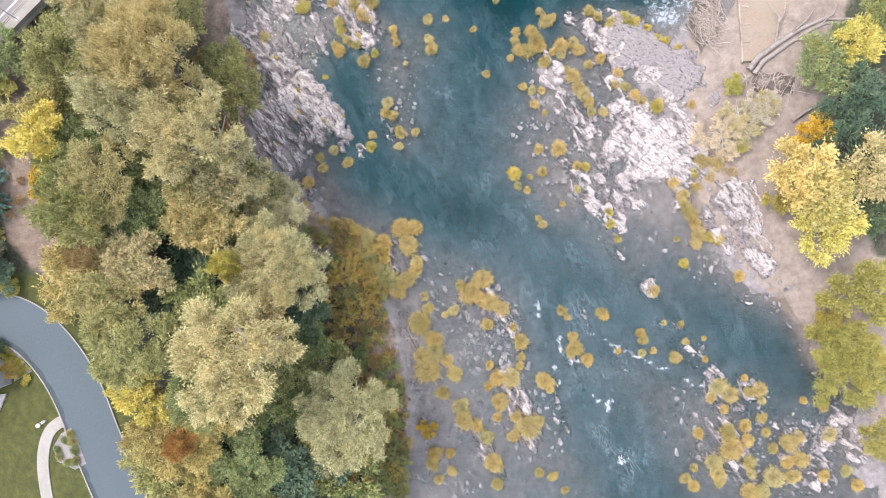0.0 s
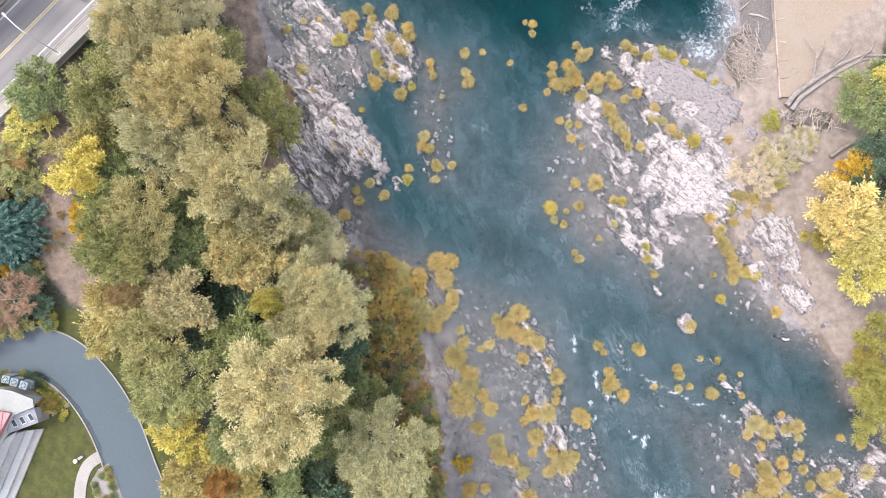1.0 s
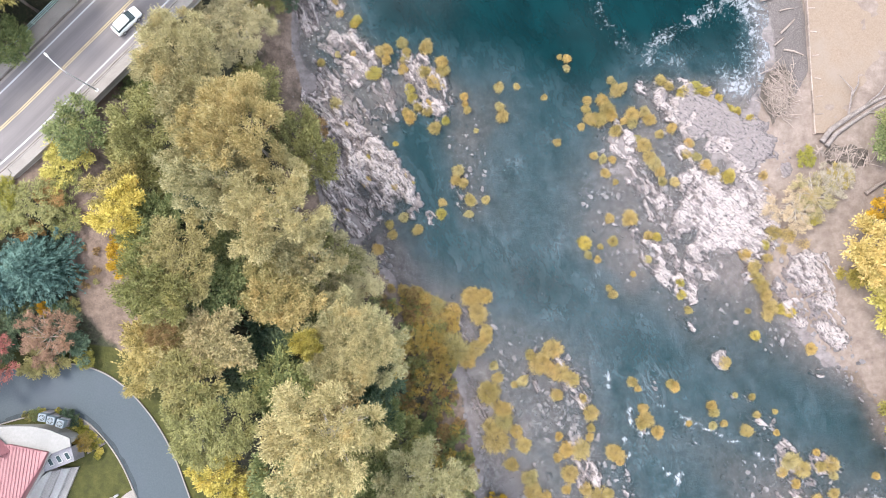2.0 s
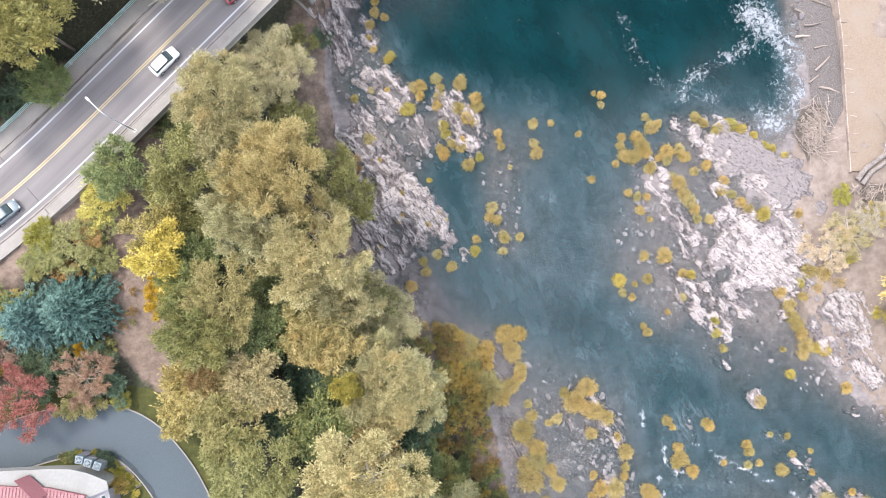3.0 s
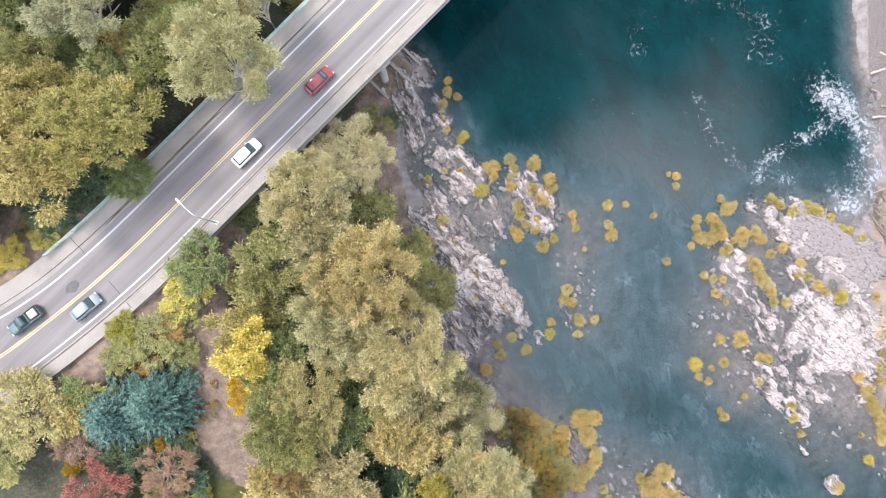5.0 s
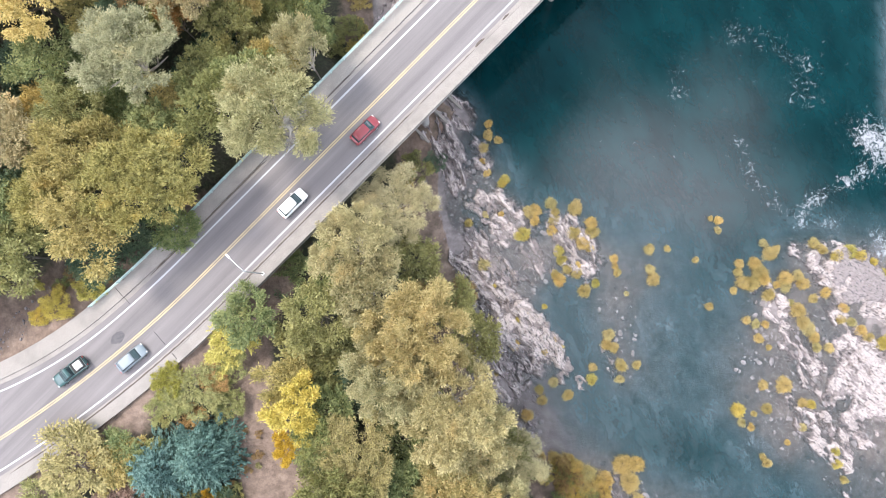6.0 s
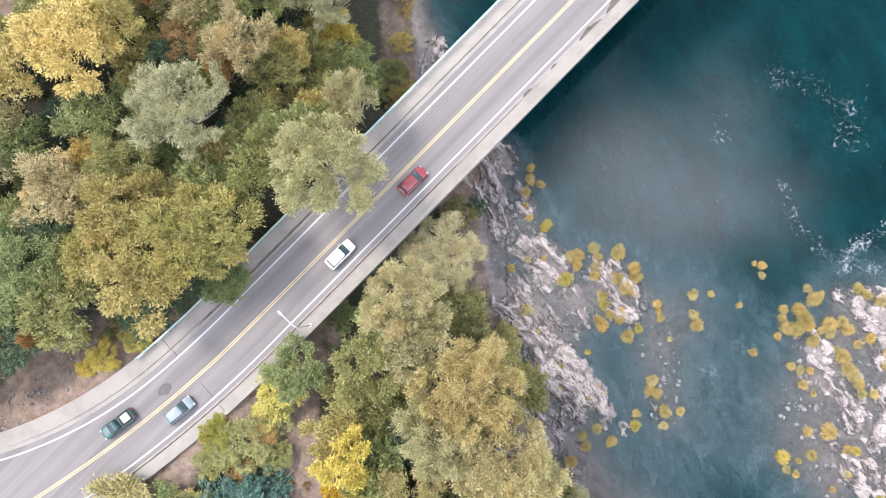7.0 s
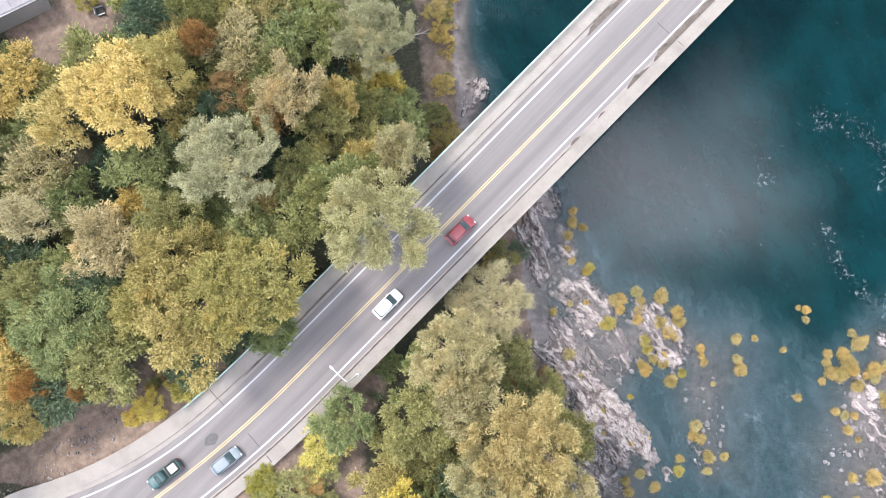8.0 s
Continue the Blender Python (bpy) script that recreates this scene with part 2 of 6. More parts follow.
def ground_material():
    m, n, l, p = nodes_of("ground")
    co = n.new("ShaderNodeNewGeometry").outputs["Position"]
    fine, mid, broad = noise_node(n, l, co, 3.0, 7, 0.65), noise_node(n, l, co, 0.7, 5, 0.6), noise_node(n, l, co, 0.12, 4, 0.55)
    c = ramp_node(n, l, fine, (0.3, (0.02, 0.02, 0.014)), (0.5, (0.045, 0.042, 0.027)), (0.7, (0.085, 0.078, 0.048)))
    c = mix_node(n, l, ramp_node(n, l, mid, (0.45, (0, 0, 0)), (0.65, (0.7, 0.7, 0.7))), c, (0.03, 0.042, 0.018))

    soft, grit = noise_node(n, l, co, 0.8, 9, 0.72), noise_node(n, l, co, 6.5, 5, 0.7)

    def layer(c, name, *stops, edge=0.35, by=None):
        tone = ramp_node(n, l, by or fine, *stops)
        k = math_node(n, l, "ADD", attr_node(n, name), math_node(n, l, "MULTIPLY", math_node(n, l, "SUBTRACT", mid, 0.5), edge))
        return mix_node(n, l, ramp_node(n, l, k, (0.35, (0, 0, 0)), (0.6, (1, 1, 1))), c, tone)

    c = layer(c, "dirt", (0.3, (0.085, 0.062, 0.048)), (0.52, (0.172, 0.124, 0.098)), (0.72, (0.27, 0.200, 0.165)), edge=0.9, by=soft)
    c = layer(c, "grass", (0.3, (0.026, 0.030, 0.006)), (0.5, (0.048, 0.051, 0.009)), (0.7, (0.083, 0.075, 0.019)), edge=0.15, by=soft)
    c = layer(c, "sand", (0.28, (0.136, 0.101, 0.085)), (0.5, (0.206, 0.162, 0.138)), (0.72, (0.282, 0.230, 0.200)), edge=0.5, by=soft)
    c = layer(c, "gravel", (0.34, (0.062, 0.054, 0.052)), (0.5, (0.115, 0.099, 0.095)), (0.66, (0.200, 0.177, 0.172)), edge=0.3, by=grit)
    c = layer(c, "bed", (0.32, (0.115, 0.098, 0.098)), (0.5, (0.175, 0.152, 0.152)), (0.68, (0.245, 0.215, 0.215)), edge=0.25, by=soft)
    c = mix_node(n, l, ramp_node(n, l, broad, (0.4, (0, 0, 0)), (0.7, (0.4, 0.4, 0.4))), c, mix_node(n, l, 1.0, c, (0.8, 0.78, 0.76), "MULTIPLY"))
    l.new(c, p.inputs["Base Color"])
    p.inputs["Roughness"].default_value = 0.95
    bump_node(n, l, fine, 0.8, 0.12, p)
    return m


def water_material():
    """Clear over the shallows, teal where it is deep, white where it is broken; gloss from ripples."""
    m, n, l, p = nodes_of("river_water")
    co = n.new("ShaderNodeNewGeometry").outputs["Position"]
    drift = noise_node(n, l, co, 0.16, 5, 0.6, (-60, (0.8, 1.3, 1)), 0.3)
    streak = noise_node(n, l, co, 0.22, 8, 0.62, (-66, (0.75, 1.35, 1)), 1.0)
    chop = noise_node(n, l, co, 1.1, 7, 0.7, (-60, (0.7, 1.3, 1)), 0.8)
    streak = math_node(n, l, "ADD", math_node(n, l, "MULTIPLY", streak, 0.62), math_node(n, l, "MULTIPLY", chop, 0.38))
    deep = ramp_node(n, l, drift, (0.36, (0.0008, 0.0120, 0.0142)), (0.64, (0.0016, 0.0215, 0.0250)))
    light = mix_node(n, l, ramp_node(n, l, streak, (0.40, (0, 0, 0)), (0.66, (0.85, 0.85, 0.85))), (0.005, 0.031, 0.0385), (0.058, 0.084, 0.097))
    # filaments of broken water drawn out along the current
    thread = noise_node(n, l, co, 0.55, 7, 0.66, (-62, (0.55, 1.5, 1)), 1.4)
    thread = math_node(n, l, "ABSOLUTE", math_node(n, l, "SUBTRACT", thread, 0.5))
    gusts = noise_node(n, l, co, 0.14, 4, 0.6)
    thread = mix_node(n, l, 1.0, ramp_node(n, l, thread, (0.0, (1, 1, 1)), (0.035, (0, 0, 0))), ramp_node(n, l, gusts, (0.46, (0, 0, 0)), (0.68, (1, 1, 1))), "MULTIPLY")
    thread = math_node(n, l, "MULTIPLY", thread, attr_node(n, "flow"))
    light = mix_node(n, l, thread, light, (0.125, 0.140, 0.155))
    body = mix_node(n, l, ramp_node(n, l, attr_node(n, "deep"), (0.0, (0, 0, 0)), (1.0, (1, 1, 1))), light, deep)
    speck = noise_node(n, l, co, 1.5, 9, 0.78, None, 0.8)
    speck2 = noise_node(n, l, co, 0.35, 3, 0.6)
    f = math_node(n, l, "ADD", attr_node(n, "foam"), math_node(n, l, "ADD", math_node(n, l, "MULTIPLY", math_node(n, l, "SUBTRACT", speck, 0.5), 3.4), math_node(n, l, "MULTIPLY", math_node(n, l, "SUBTRACT", speck2, 0.5), 0.8)))
    foam = ramp_node(n, l, f, (0.50, (0, 0, 0)), (1.05, (0.9, 0.9, 0.9)))
    rapid = math_node(n, l, "ADD", attr_node(n, "rapid"), math_node(n, l, "MULTIPLY", math_node(n, l, "SUBTRACT", noise_node(n, l, co, 1.3, 8, 0.74, (-66, (0.7, 1.4, 1)), 1.0), 0.5), 1.9))
    white = ramp_node(n, l, rapid, (0.62, (0, 0, 0)), (0.9, (0.85, 0.85, 0.85)))
    colour = mix_node(n, l, white, mix_node(n, l, foam, body, (0.29, 0.295, 0.32)), (0.44, 0.44, 0.47))
    foam = mix_node(n, l, 1.0, foam, white, "LIGHTEN")
    l.new(colour, p.inputs["Base Color"])
    l.new(ramp_node(n, l, foam, (0, (0.07,) * 3), (1, (0.8,) * 3)), p.inputs["Roughness"])
    p.inputs["IOR"].default_value = 1.33
    calm = math_node(n, l, "SUBTRACT", 1.08, attr_node(n, "deep"), True)
    ripple = math_node(n, l, "MULTIPLY", calm, noise_node(n, l, co, 1.8, 4, 0.6, (30, (1.6, 0.6, 1))))
    rough = math_node(n, l, "MULTIPLY", math_node(n, l, "MULTIPLY", attr_node(n, "flow"), 0.9), noise_node(n, l, co, 1.15, 5, 0.66, (-62, (0.75, 1.3, 1)), 0.8))
    ripple = math_node(n, l, "ADD", ripple, rough)
    waves = math_node(n, l, "ADD", ripple, math_node(n, l, "MULTIPLY", attr_node(n, "rapid"), noise_node(n, l, co, 0.8, 5, 0.65)))
    band = n.new("ShaderNodeTexWave")
    band.inputs["Scale"].default_value, band.inputs["Distortion"].default_value, band.inputs["Detail"].default_value, band.inputs["Detail Scale"].default_value = 0.7, 5.0, 3.0, 0.9
    l.new(co, band.inputs["Vector"])
    waves = math_node(n, l, "ADD", waves, math_node(n, l, "MULTIPLY", math_node(n, l, "MULTIPLY", attr_node(n, "ripple"), 0.28), band.outputs["Fac"]))
    nrm = bump_node(n, l, waves, 0.5, 0.12, p)
    # clear water: what is under it shows, with the gloss of the surface on top
    clear, gloss, fres = n.new("ShaderNodeBsdfTransparent"), n.new("ShaderNodeBsdfGlossy"), n.new("ShaderNodeFresnel")
    clear.inputs["Color"].default_value = (0.95, 0.95, 0.94, 1)
    gloss.inputs["Roughness"].default_value = 0.08
    fres.inputs["IOR"].default_value = 1.33
    l.new(nrm, gloss.inputs["Normal"])
    l.new(nrm, fres.inputs["Normal"])
    thin, out = n.new("ShaderNodeMixShader"), n.new("ShaderNodeMixShader")
    l.new(fres.outputs[0], thin.inputs[0])
    l.new(clear.outputs[0], thin.inputs[1])
    l.new(gloss.outputs[0], thin.inputs[2])
    murk = math_node(n, l, "ADD", attr_node(n, "murk"), math_node(n, l, "MULTIPLY", math_node(n, l, "SUBTRACT", streak, 0.5), 0.75), True)
    murk = math_node(n, l, "ADD", murk, math_node(n, l, "MULTIPLY", thread, 0.35), True)
    l.new(mix_node(n, l, 1.0, murk, foam, "LIGHTEN"), out.inputs[0])
    l.new(thin.outputs[0], out.inputs[1])
    l.new(p.outputs[0], out.inputs[2])
    l.new(out.outputs[0], n["Material Output"].inputs["Surface"])
    return m


ROCK, GROUND, WATER = rock_material(), ground_material(), water_material()

# ---- helpers for building ----
def mesh_from(name, verts, faces, material=None, smooth=False):
    me = bpy.data.meshes.new(name)
    me.from_pydata(np.asarray(verts, float).tolist(), [], faces if isinstance(faces, list) else faces.tolist())
    if material:
        me.materials.append(material)
    if smooth:
        me.polygons.foreach_set("use_smooth", [True] * len(me.polygons))
    me.update()
    return me


def part(name, data, material=None, parent=None, label=""):
    """Links a bmesh or a mesh as one object under its parent."""
    if isinstance(data, bmesh.types.BMesh):
        me = bpy.data.meshes.new(name)
        data.to_mesh(me)
        data.free()
        data = me
    if material and not data.materials:
        data.materials.append(material)
    ob = new(name, data)
    ob.parent = parent
    return tagged(ob, label)


def thing(name, m, label, category, group="", kind=""):
    ob = new(name)
    ob.matrix_world = m
    return tagged(ob, label, category, group, kind)


def box(bm, sx, sy, sz, m=Matrix(), bevel=0.0):
    g = bmesh.ops.create_cube(bm, size=1.0, matrix=m @ Matrix.Diagonal((sx, sy, sz, 1)))
    if bevel:
        edges = list({e for v in g["verts"] for e in v.link_edges})
        bmesh.ops.bevel(bm, geom=edges, offset=bevel, segments=1, affect="EDGES")
    return bm


def box_mesh(sx, sy, sz, m=Matrix(), bevel=0.0):
    return box(bmesh.new(), sx, sy, sz, m, bevel)


def tube_mesh(points, radii, sides=7):
    """A tapered round limb through some points, closed at both ends."""
    verts, faces = [], []
    for i, (p, r) in enumerate(zip(points, radii)):
        a, b = Vector(points[max(i - 1, 0)]), Vector(points[min(i + 1, len(points) - 1)])
        q = (b - a).to_track_quat("Z", "Y")
        for k in range(sides):
            u = math.tau * k / sides
            verts.append(tuple(Vector(p) + q @ Vector((r * math.cos(u), r * math.sin(u), 0))))
        if i:
            o = (i - 1) * sides
            faces += [(o + k, o + (k + 1) % sides, o + sides + (k + 1) % sides, o + sides + k) for k in range(sides)]
    faces += [tuple(reversed(range(sides))), tuple(range(len(verts) - sides, len(verts)))]
    return verts, faces


def join(pieces):
    verts, faces = [], []
    for v, f in pieces:
        o = len(verts)
        verts += list(v)
        faces += [tuple(i + o for i in q) for q in f]
    return verts, faces


def step(a, b, x):
    t = np.clip((np.asarray(x, float) - a) / (b - a), 0, 1)
    return t * t * (3 - 2 * t)


def line_dist(points, x, y):
    """Distance of places from a bent line."""
    x, y = np.asarray(x, float), np.asarray(y, float)
    best = np.full(x.shape, 1e9)
    for (ax, ay), (bx, by) in zip(points, points[1:]):
        dx, dy = bx - ax, by - ay
        t = np.clip(((x - ax) * dx + (y - ay) * dy) / (dx * dx + dy * dy), 0, 1)
        best = np.minimum(best, np.hypot(x - ax - t * dx, y - ay - t * dy))
    return best


def wobble(x, y, scale, seed=0.0):
    """Smooth noise over the plan, about -1 to 1."""
    x, y = np.asarray(x, float), np.asarray(y, float)
    f = [noise.fractal((a * scale, b * scale, seed), 0.8, 2.1, 4) for a, b in zip(x.ravel(), y.ravel())]
    return np.array(f).reshape(x.shape)


# ---- the plan: river banks, road line, drive ----
WEST_Y = (-60, -28, -18, -12, -6, 0, 8, 11, 14, 16, 20, 25, 30, 38, 44, 52, 58, 64, 69, 79, 95, 140)
WEST_X = (-3, -5, -4.5, -5.4, -7, -10, -16, -19, -22, -25, -27.5, -29, -29, -31, -33, -33.5, -31, -38, -43, -44, -45, -50)
EAST_Y = (-60, -32, -24, -16, -11, -6, -2, 4, 9, 14, 19, 27, 35, 38, 42, 48, 56, 61, 80, 140)
EAST_X = (70, 66, 65, 61, 54.5, 53, 49, 43, 38.5, 36, 37, 36, 36, 36.5, 38.5, 38, 36.7, 35.5, 35, 34)
HEAD = radians(47.3)
ROAD_X, ROAD_Y, BEND = -62.0, 32.6, 148.0
DRIVE = [(-92, -18), (-76, -10.6), (-66, -6.3), (-59, -5.0), (-54, -6.0), (-49.7, -9.9), (-46.6, -14.6), (-44.3, -20.3), (-41.2, -27), (-37, -36), (-34, -50)]
TRAIL = [(-58, 24), (-55.5, 13), (-53, 7), (-49, 3), (-46.5, 0)]
POOL = [(-20, 75), (-6, 62), (8, 50), (10, 39), (3, 25), (5, 13), (13, 5.5), (21, 0), (35, -6.5), (45, -9.5), (56, -11)]
SIDE = [(-14, 31), (-12, 24), (-10, 16), (-1, 11), (6, 9)]
RUN = [(19, 1), (19, -14), (26, -23), (30, -32), (34, -50)]

# rock ledges: place, half length and half width, strike, height
WEST_LEDGES = (
    (-22, 29, 13, 4.6, -51, 1.5), (-24, 20.5, 8, 4.0, -60, 1.2), (-23.5, 43, 8, 3.6, -52, 1.0), (-13.0, 38.8, 6.5, 3.2, -60, 1.2),
    (-31.5, 51, 6, 2.6, -70, 1.4), (-27, 52, 4, 1.6, -60, 0.9), (-17.5, 26, 8.5, 1.8, -52, 1.4), (-7.4, 21.8, 3.2, 1.2, -65, 0.8),
    (-11.5, 19, 1.6, 1.0, -60, 0.8), (9.6, -5, 6.5, 1.9, -62, 1.0), (12, -18.5, 7, 2.2, -66, 1.1), (6.4, -23, 6.5, 1.6, -62, 0.8),
)
MID_LEDGES = (
    (-7, 4.2, 3.6, 2.4, -60, 0.8), (3.5, -4, 3, 0.9, -70, 0.7), (17, -17.5, 4.5, 1.0, -68, 0.8), (19.5, -11, 2.0, 1.2, -60, 0.8),
    (-3.5, -8, 6, 1.8, -62, 0.7), (-27.3, 27, 11, 2.8, -56, 1.1), (-26, 36, 6, 2.4, -55, 0.9), (-18.5, 36, 5, 2.2, -60, 0.7),
    (-19, 15.5, 4, 2.2, -60, 0.9), (-33.5, 55.5, 5.5, 3, -62, 1.6), (-30.2, 57.5, 3.5, 2.2, -60, 1.2),
)
EAST_LEDGES = (
    (31.8, 32.7, 13.8, 4.9, -33, 1.5), (31.2, 20.5, 9, 7.0, -40, 1.2), (20.5, 22.5, 7.5, 2.2, -58, 1.0), (15.5, 31.5, 5.5, 2.8, -50, 1.0),
    (21.8, 36.5, 5.5, 1.6, -40, 1.1), (22.8, 13, 7.5, 2.8, -48, 1.1), (27.2, 13.6, 3.4, 1.8, -50, 1.2), (43.5, 12, 5, 3.4, -50, 1.6),
    (46, 5.5, 6.5, 2.4, -58, 1.4), (44.5, -2, 1.6, 0.8, -20, 0.8), (31, -1, 1.9, 1.5, -60, 1.0), (42, -22.5, 8, 5, -50, 0.8),
)
SMALL_LEDGES = (
    (53, -24.5, 7, 5, -50, 0.8), (40.6, -14.6, 3.0, 2.2, -50, 1.0), (45.5, -14.6, 2.8, 2.0, -40, 0.9), (58.5, -21.5, 6, 3.6, -40, 0.9),
    (36, -8.4, 5, 2.0, -40, 0.7), (26.5, 27.5, 5.5, 2.4, -52, 0.9), (-41, 73, 4, 2.0, 75, 1.1), (21, -5, 2.2, 1.2, -58, 0.8),
    (25.5, 4.5, 2, 0.9, -50, 0.6), (37.5, 22, 4, 3.4, -30, 1.3), (40.5, 8.5, 4.5, 1.5, -60, 0.8), (36.5, 15.5, 3.5, 2.0, -50, 0.9),
)
SHOALS = ((-27.5, 48.5, 7.5, 4.5, -55), (-10.5, 27, 6, 4.5, -60), (19, 24, 11, 6, -50), (16, 15, 7, 4, -50), (32, 12, 7, 5, -40), (-7, -2, 9, 3, -60), (-1, -18, 12, 3.2, -68), (26, 6, 6, 4, -40), (-18, 12, 5, 3, -60), (4, -12, 5, 4, -60))


def road_at(s, off=0.0):
    """A place on the road: s metres along its middle (0 where the bend starts, plus to the north-east), off metres to its right."""
    if s >= 0:
        h, x, y = HEAD, ROAD_X + s * math.cos(HEAD), ROAD_Y + s * math.sin(HEAD)
    else:
        e = min(-s, 70.0)
        h = HEAD - e / BEND
        x, y = ROAD_X - BEND * (math.sin(HEAD) - math.sin(h)), ROAD_Y + BEND * (math.cos(HEAD) - math.cos(h))
        x, y = x - (-s - e) * math.cos(h), y - (-s - e) * math.sin(h)
    return x + off * math.sin(h), y - off * math.cos(h), h


ROAD_Z, ABUT = 14.0, -9.5


def ground_height(x, y):
    x, y = np.asarray(x, float), np.asarray(y, float)
    west, east = np.interp(y, WEST_Y, WEST_X) - x, x - np.interp(y, EAST_Y, EAST_X)
    left = 0.9 * step(-1.5, 3, west) + 10.6 * step(5, 27, west)
    right = 0.7 * step(-1.5, 3, east) + 0.9 * step(2, 14, east) + 4 * step(25, 90, east)
    inside = np.clip(np.minimum(-west, -east), 0, None)
    deep = 3.8 * step(36, 50, y) * step(0.5, 6, inside) + (1.1 + 1.3 * step(24, 40, y)) * np.exp(-((line_dist(POOL, x, y) / 6.5) ** 2)) + 1.2 * np.exp(-((line_dist(RUN, x, y) / 5.0) ** 2)) + 2.0 * np.exp(-((line_dist(SIDE, x, y) / 4.0) ** 2))
    bed = -(0.22 * step(0, 3, inside) + 0.3 * step(3, 10, inside) + deep * step(0.5, 5, inside))
    # shelves of rock and gravel lie shallow round the ledges
    shelf = np.zeros(x.shape)
    for px, py, a, b, strike in [row[:5] for row in WEST_LEDGES + MID_LEDGES + EAST_LEDGES + SMALL_LEDGES] + list(SHOALS):
        c, s = math.cos(radians(strike)), math.sin(radians(strike))
        u, v = ((x - px) * c + (y - py) * s) / (a + 1.5), (-(x - px) * s + (y - py) * c) / (b + 1.5)
        shelf = np.maximum(shelf, np.exp(-((u * u + v * v) ** 1.5)))
    shelf = shelf * (1 - 0.85 * np.exp(-((line_dist(SIDE, x, y) / 4.0) ** 2)))
    z = left + right + bed * (1 - (0.38 + 0.27 * step(0, 12, y) + 0.29 * step(34, 42, y)) * shelf)
    # the embankment that carries the road up to the bridge
    line = [road_at(s)[:2] for s in (-300, -110, -70, -55, -40, -28, -18, ABUT)]
    side = line_dist(line, x, y)
    k = 1 - step(7.5, 15, side)
    return z * (1 - k) + np.maximum(z, ROAD_Z - 0.45) * k


def ground_at(x, y):
    return float(ground_height(np.array([x]), np.array([y]))[0])


def spread(lo, hi, step_size, far):
    """Grid lines: close together in the middle, ever wider out to the horizon."""
    mid = list(np.arange(lo, hi + 1e-6, step_size))
    a, b, d = lo, hi, step_size
    while a > -far or b < far:
        d *= 1.35
        a, b = a - d, b + d
        mid = [a] + mid + [b]
    return np.array(mid)


def sheet(name, xs, ys, z, material, fields):
    gx, gy = np.meshgrid(xs, ys)
    nx = len(xs)
    i = (np.arange(len(ys) - 1)[:, None] * nx + np.arange(nx - 1)[None, :]).ravel()
    me = mesh_from(name, np.stack([gx.ravel(), gy.ravel(), z.ravel()], 1), np.stack([i, i + 1, i + nx + 1, i + nx], 1), material, True)
    for key, val in fields.items():
        me.attributes.new(key, "FLOAT", "POINT").data.foreach_set("value", np.clip(val, 0, 1).ravel().astype(np.float32))
    return new(name, me)


def build_land():
    xs, ys = spread(-118, 70, 0.7, 1500), spread(-40, 98, 0.7, 1500)
    gx, gy = np.meshgrid(xs, ys)
    w1, w2 = wobble(gx, gy, 0.09, 3.1), wobble(gx, gy, 0.45, 8.2)
    z = ground_height(gx + 1.2 * w1, gy + 1.2 * w1)
    west, east = np.interp(gy, WEST_Y, WEST_X) - gx, gx - np.interp(gy, EAST_Y, EAST_X)
    near_drive = line_dist(DRIVE, gx, gy)
    garden = (gy < np.interp(gx, [p[0] for p in DRIVE], [p[1] for p in DRIVE])) & (gx < -36)
    flat = np.maximum(1 - step(4, 9, near_drive), garden * (1 - step(22, 30, near_drive)))
    z = z + (0.35 * w1 + 0.16 * w2) * (1 - flat) + flat * (11.45 - z)
    drive_in = (gy < np.interp(gx, [p[0] for p in DRIVE], [p[1] for p in DRIVE])) & (gx > -66) & (gx < -40)
    grass = np.where(drive_in, 1 - step(13, 17, near_drive), 1 - step(5.6 + w1 * 1.5, 7.2 + w1 * 1.5, near_drive))
    dirt = 1 - step(2.0, 5.5, line_dist(TRAIL, gx, gy) + w1)
    side = line_dist([road_at(s)[:2] for s in (-130, -70, -40, -20, ABUT, 2)], gx, gy)
    dirt = np.maximum(dirt, 1 - step(7, 13, side + 2 * w1))
    dirt = np.maximum(dirt, (1 - step(13, 18, side + 2 * w1)) * (gx < -74) * (gy > 18))
    dirt = np.maximum(dirt, (1 - step(2.5, 5, np.abs(west - 2.0) + w1)) * 0.6)
    dirt = np.maximum(dirt, 1 - step(5, 10, np.hypot(gx + 97, gy - 80)))
    sand = step(-2.0, -0.3, east + w1) * (1 - step(18, 26, east + 4 * w1)) 
    strip = step(36, 40, gy) * step(-1, 0.5, east) * (1 - step(4.0, 5.2, east + 0.5 * w1))
    bed = step(-0.5, 0.6, -np.maximum(west, east) + 0.5 * w1)
    ob = sheet("ground", xs, ys, z, GROUND, {"grass": grass, "dirt": dirt, "sand": sand * (1 - strip), "gravel": strip, "bed": bed})
    tagged(ob, "wooded river banks with leaf litter, bare dirt and pale sand", "ground", kind="structure")


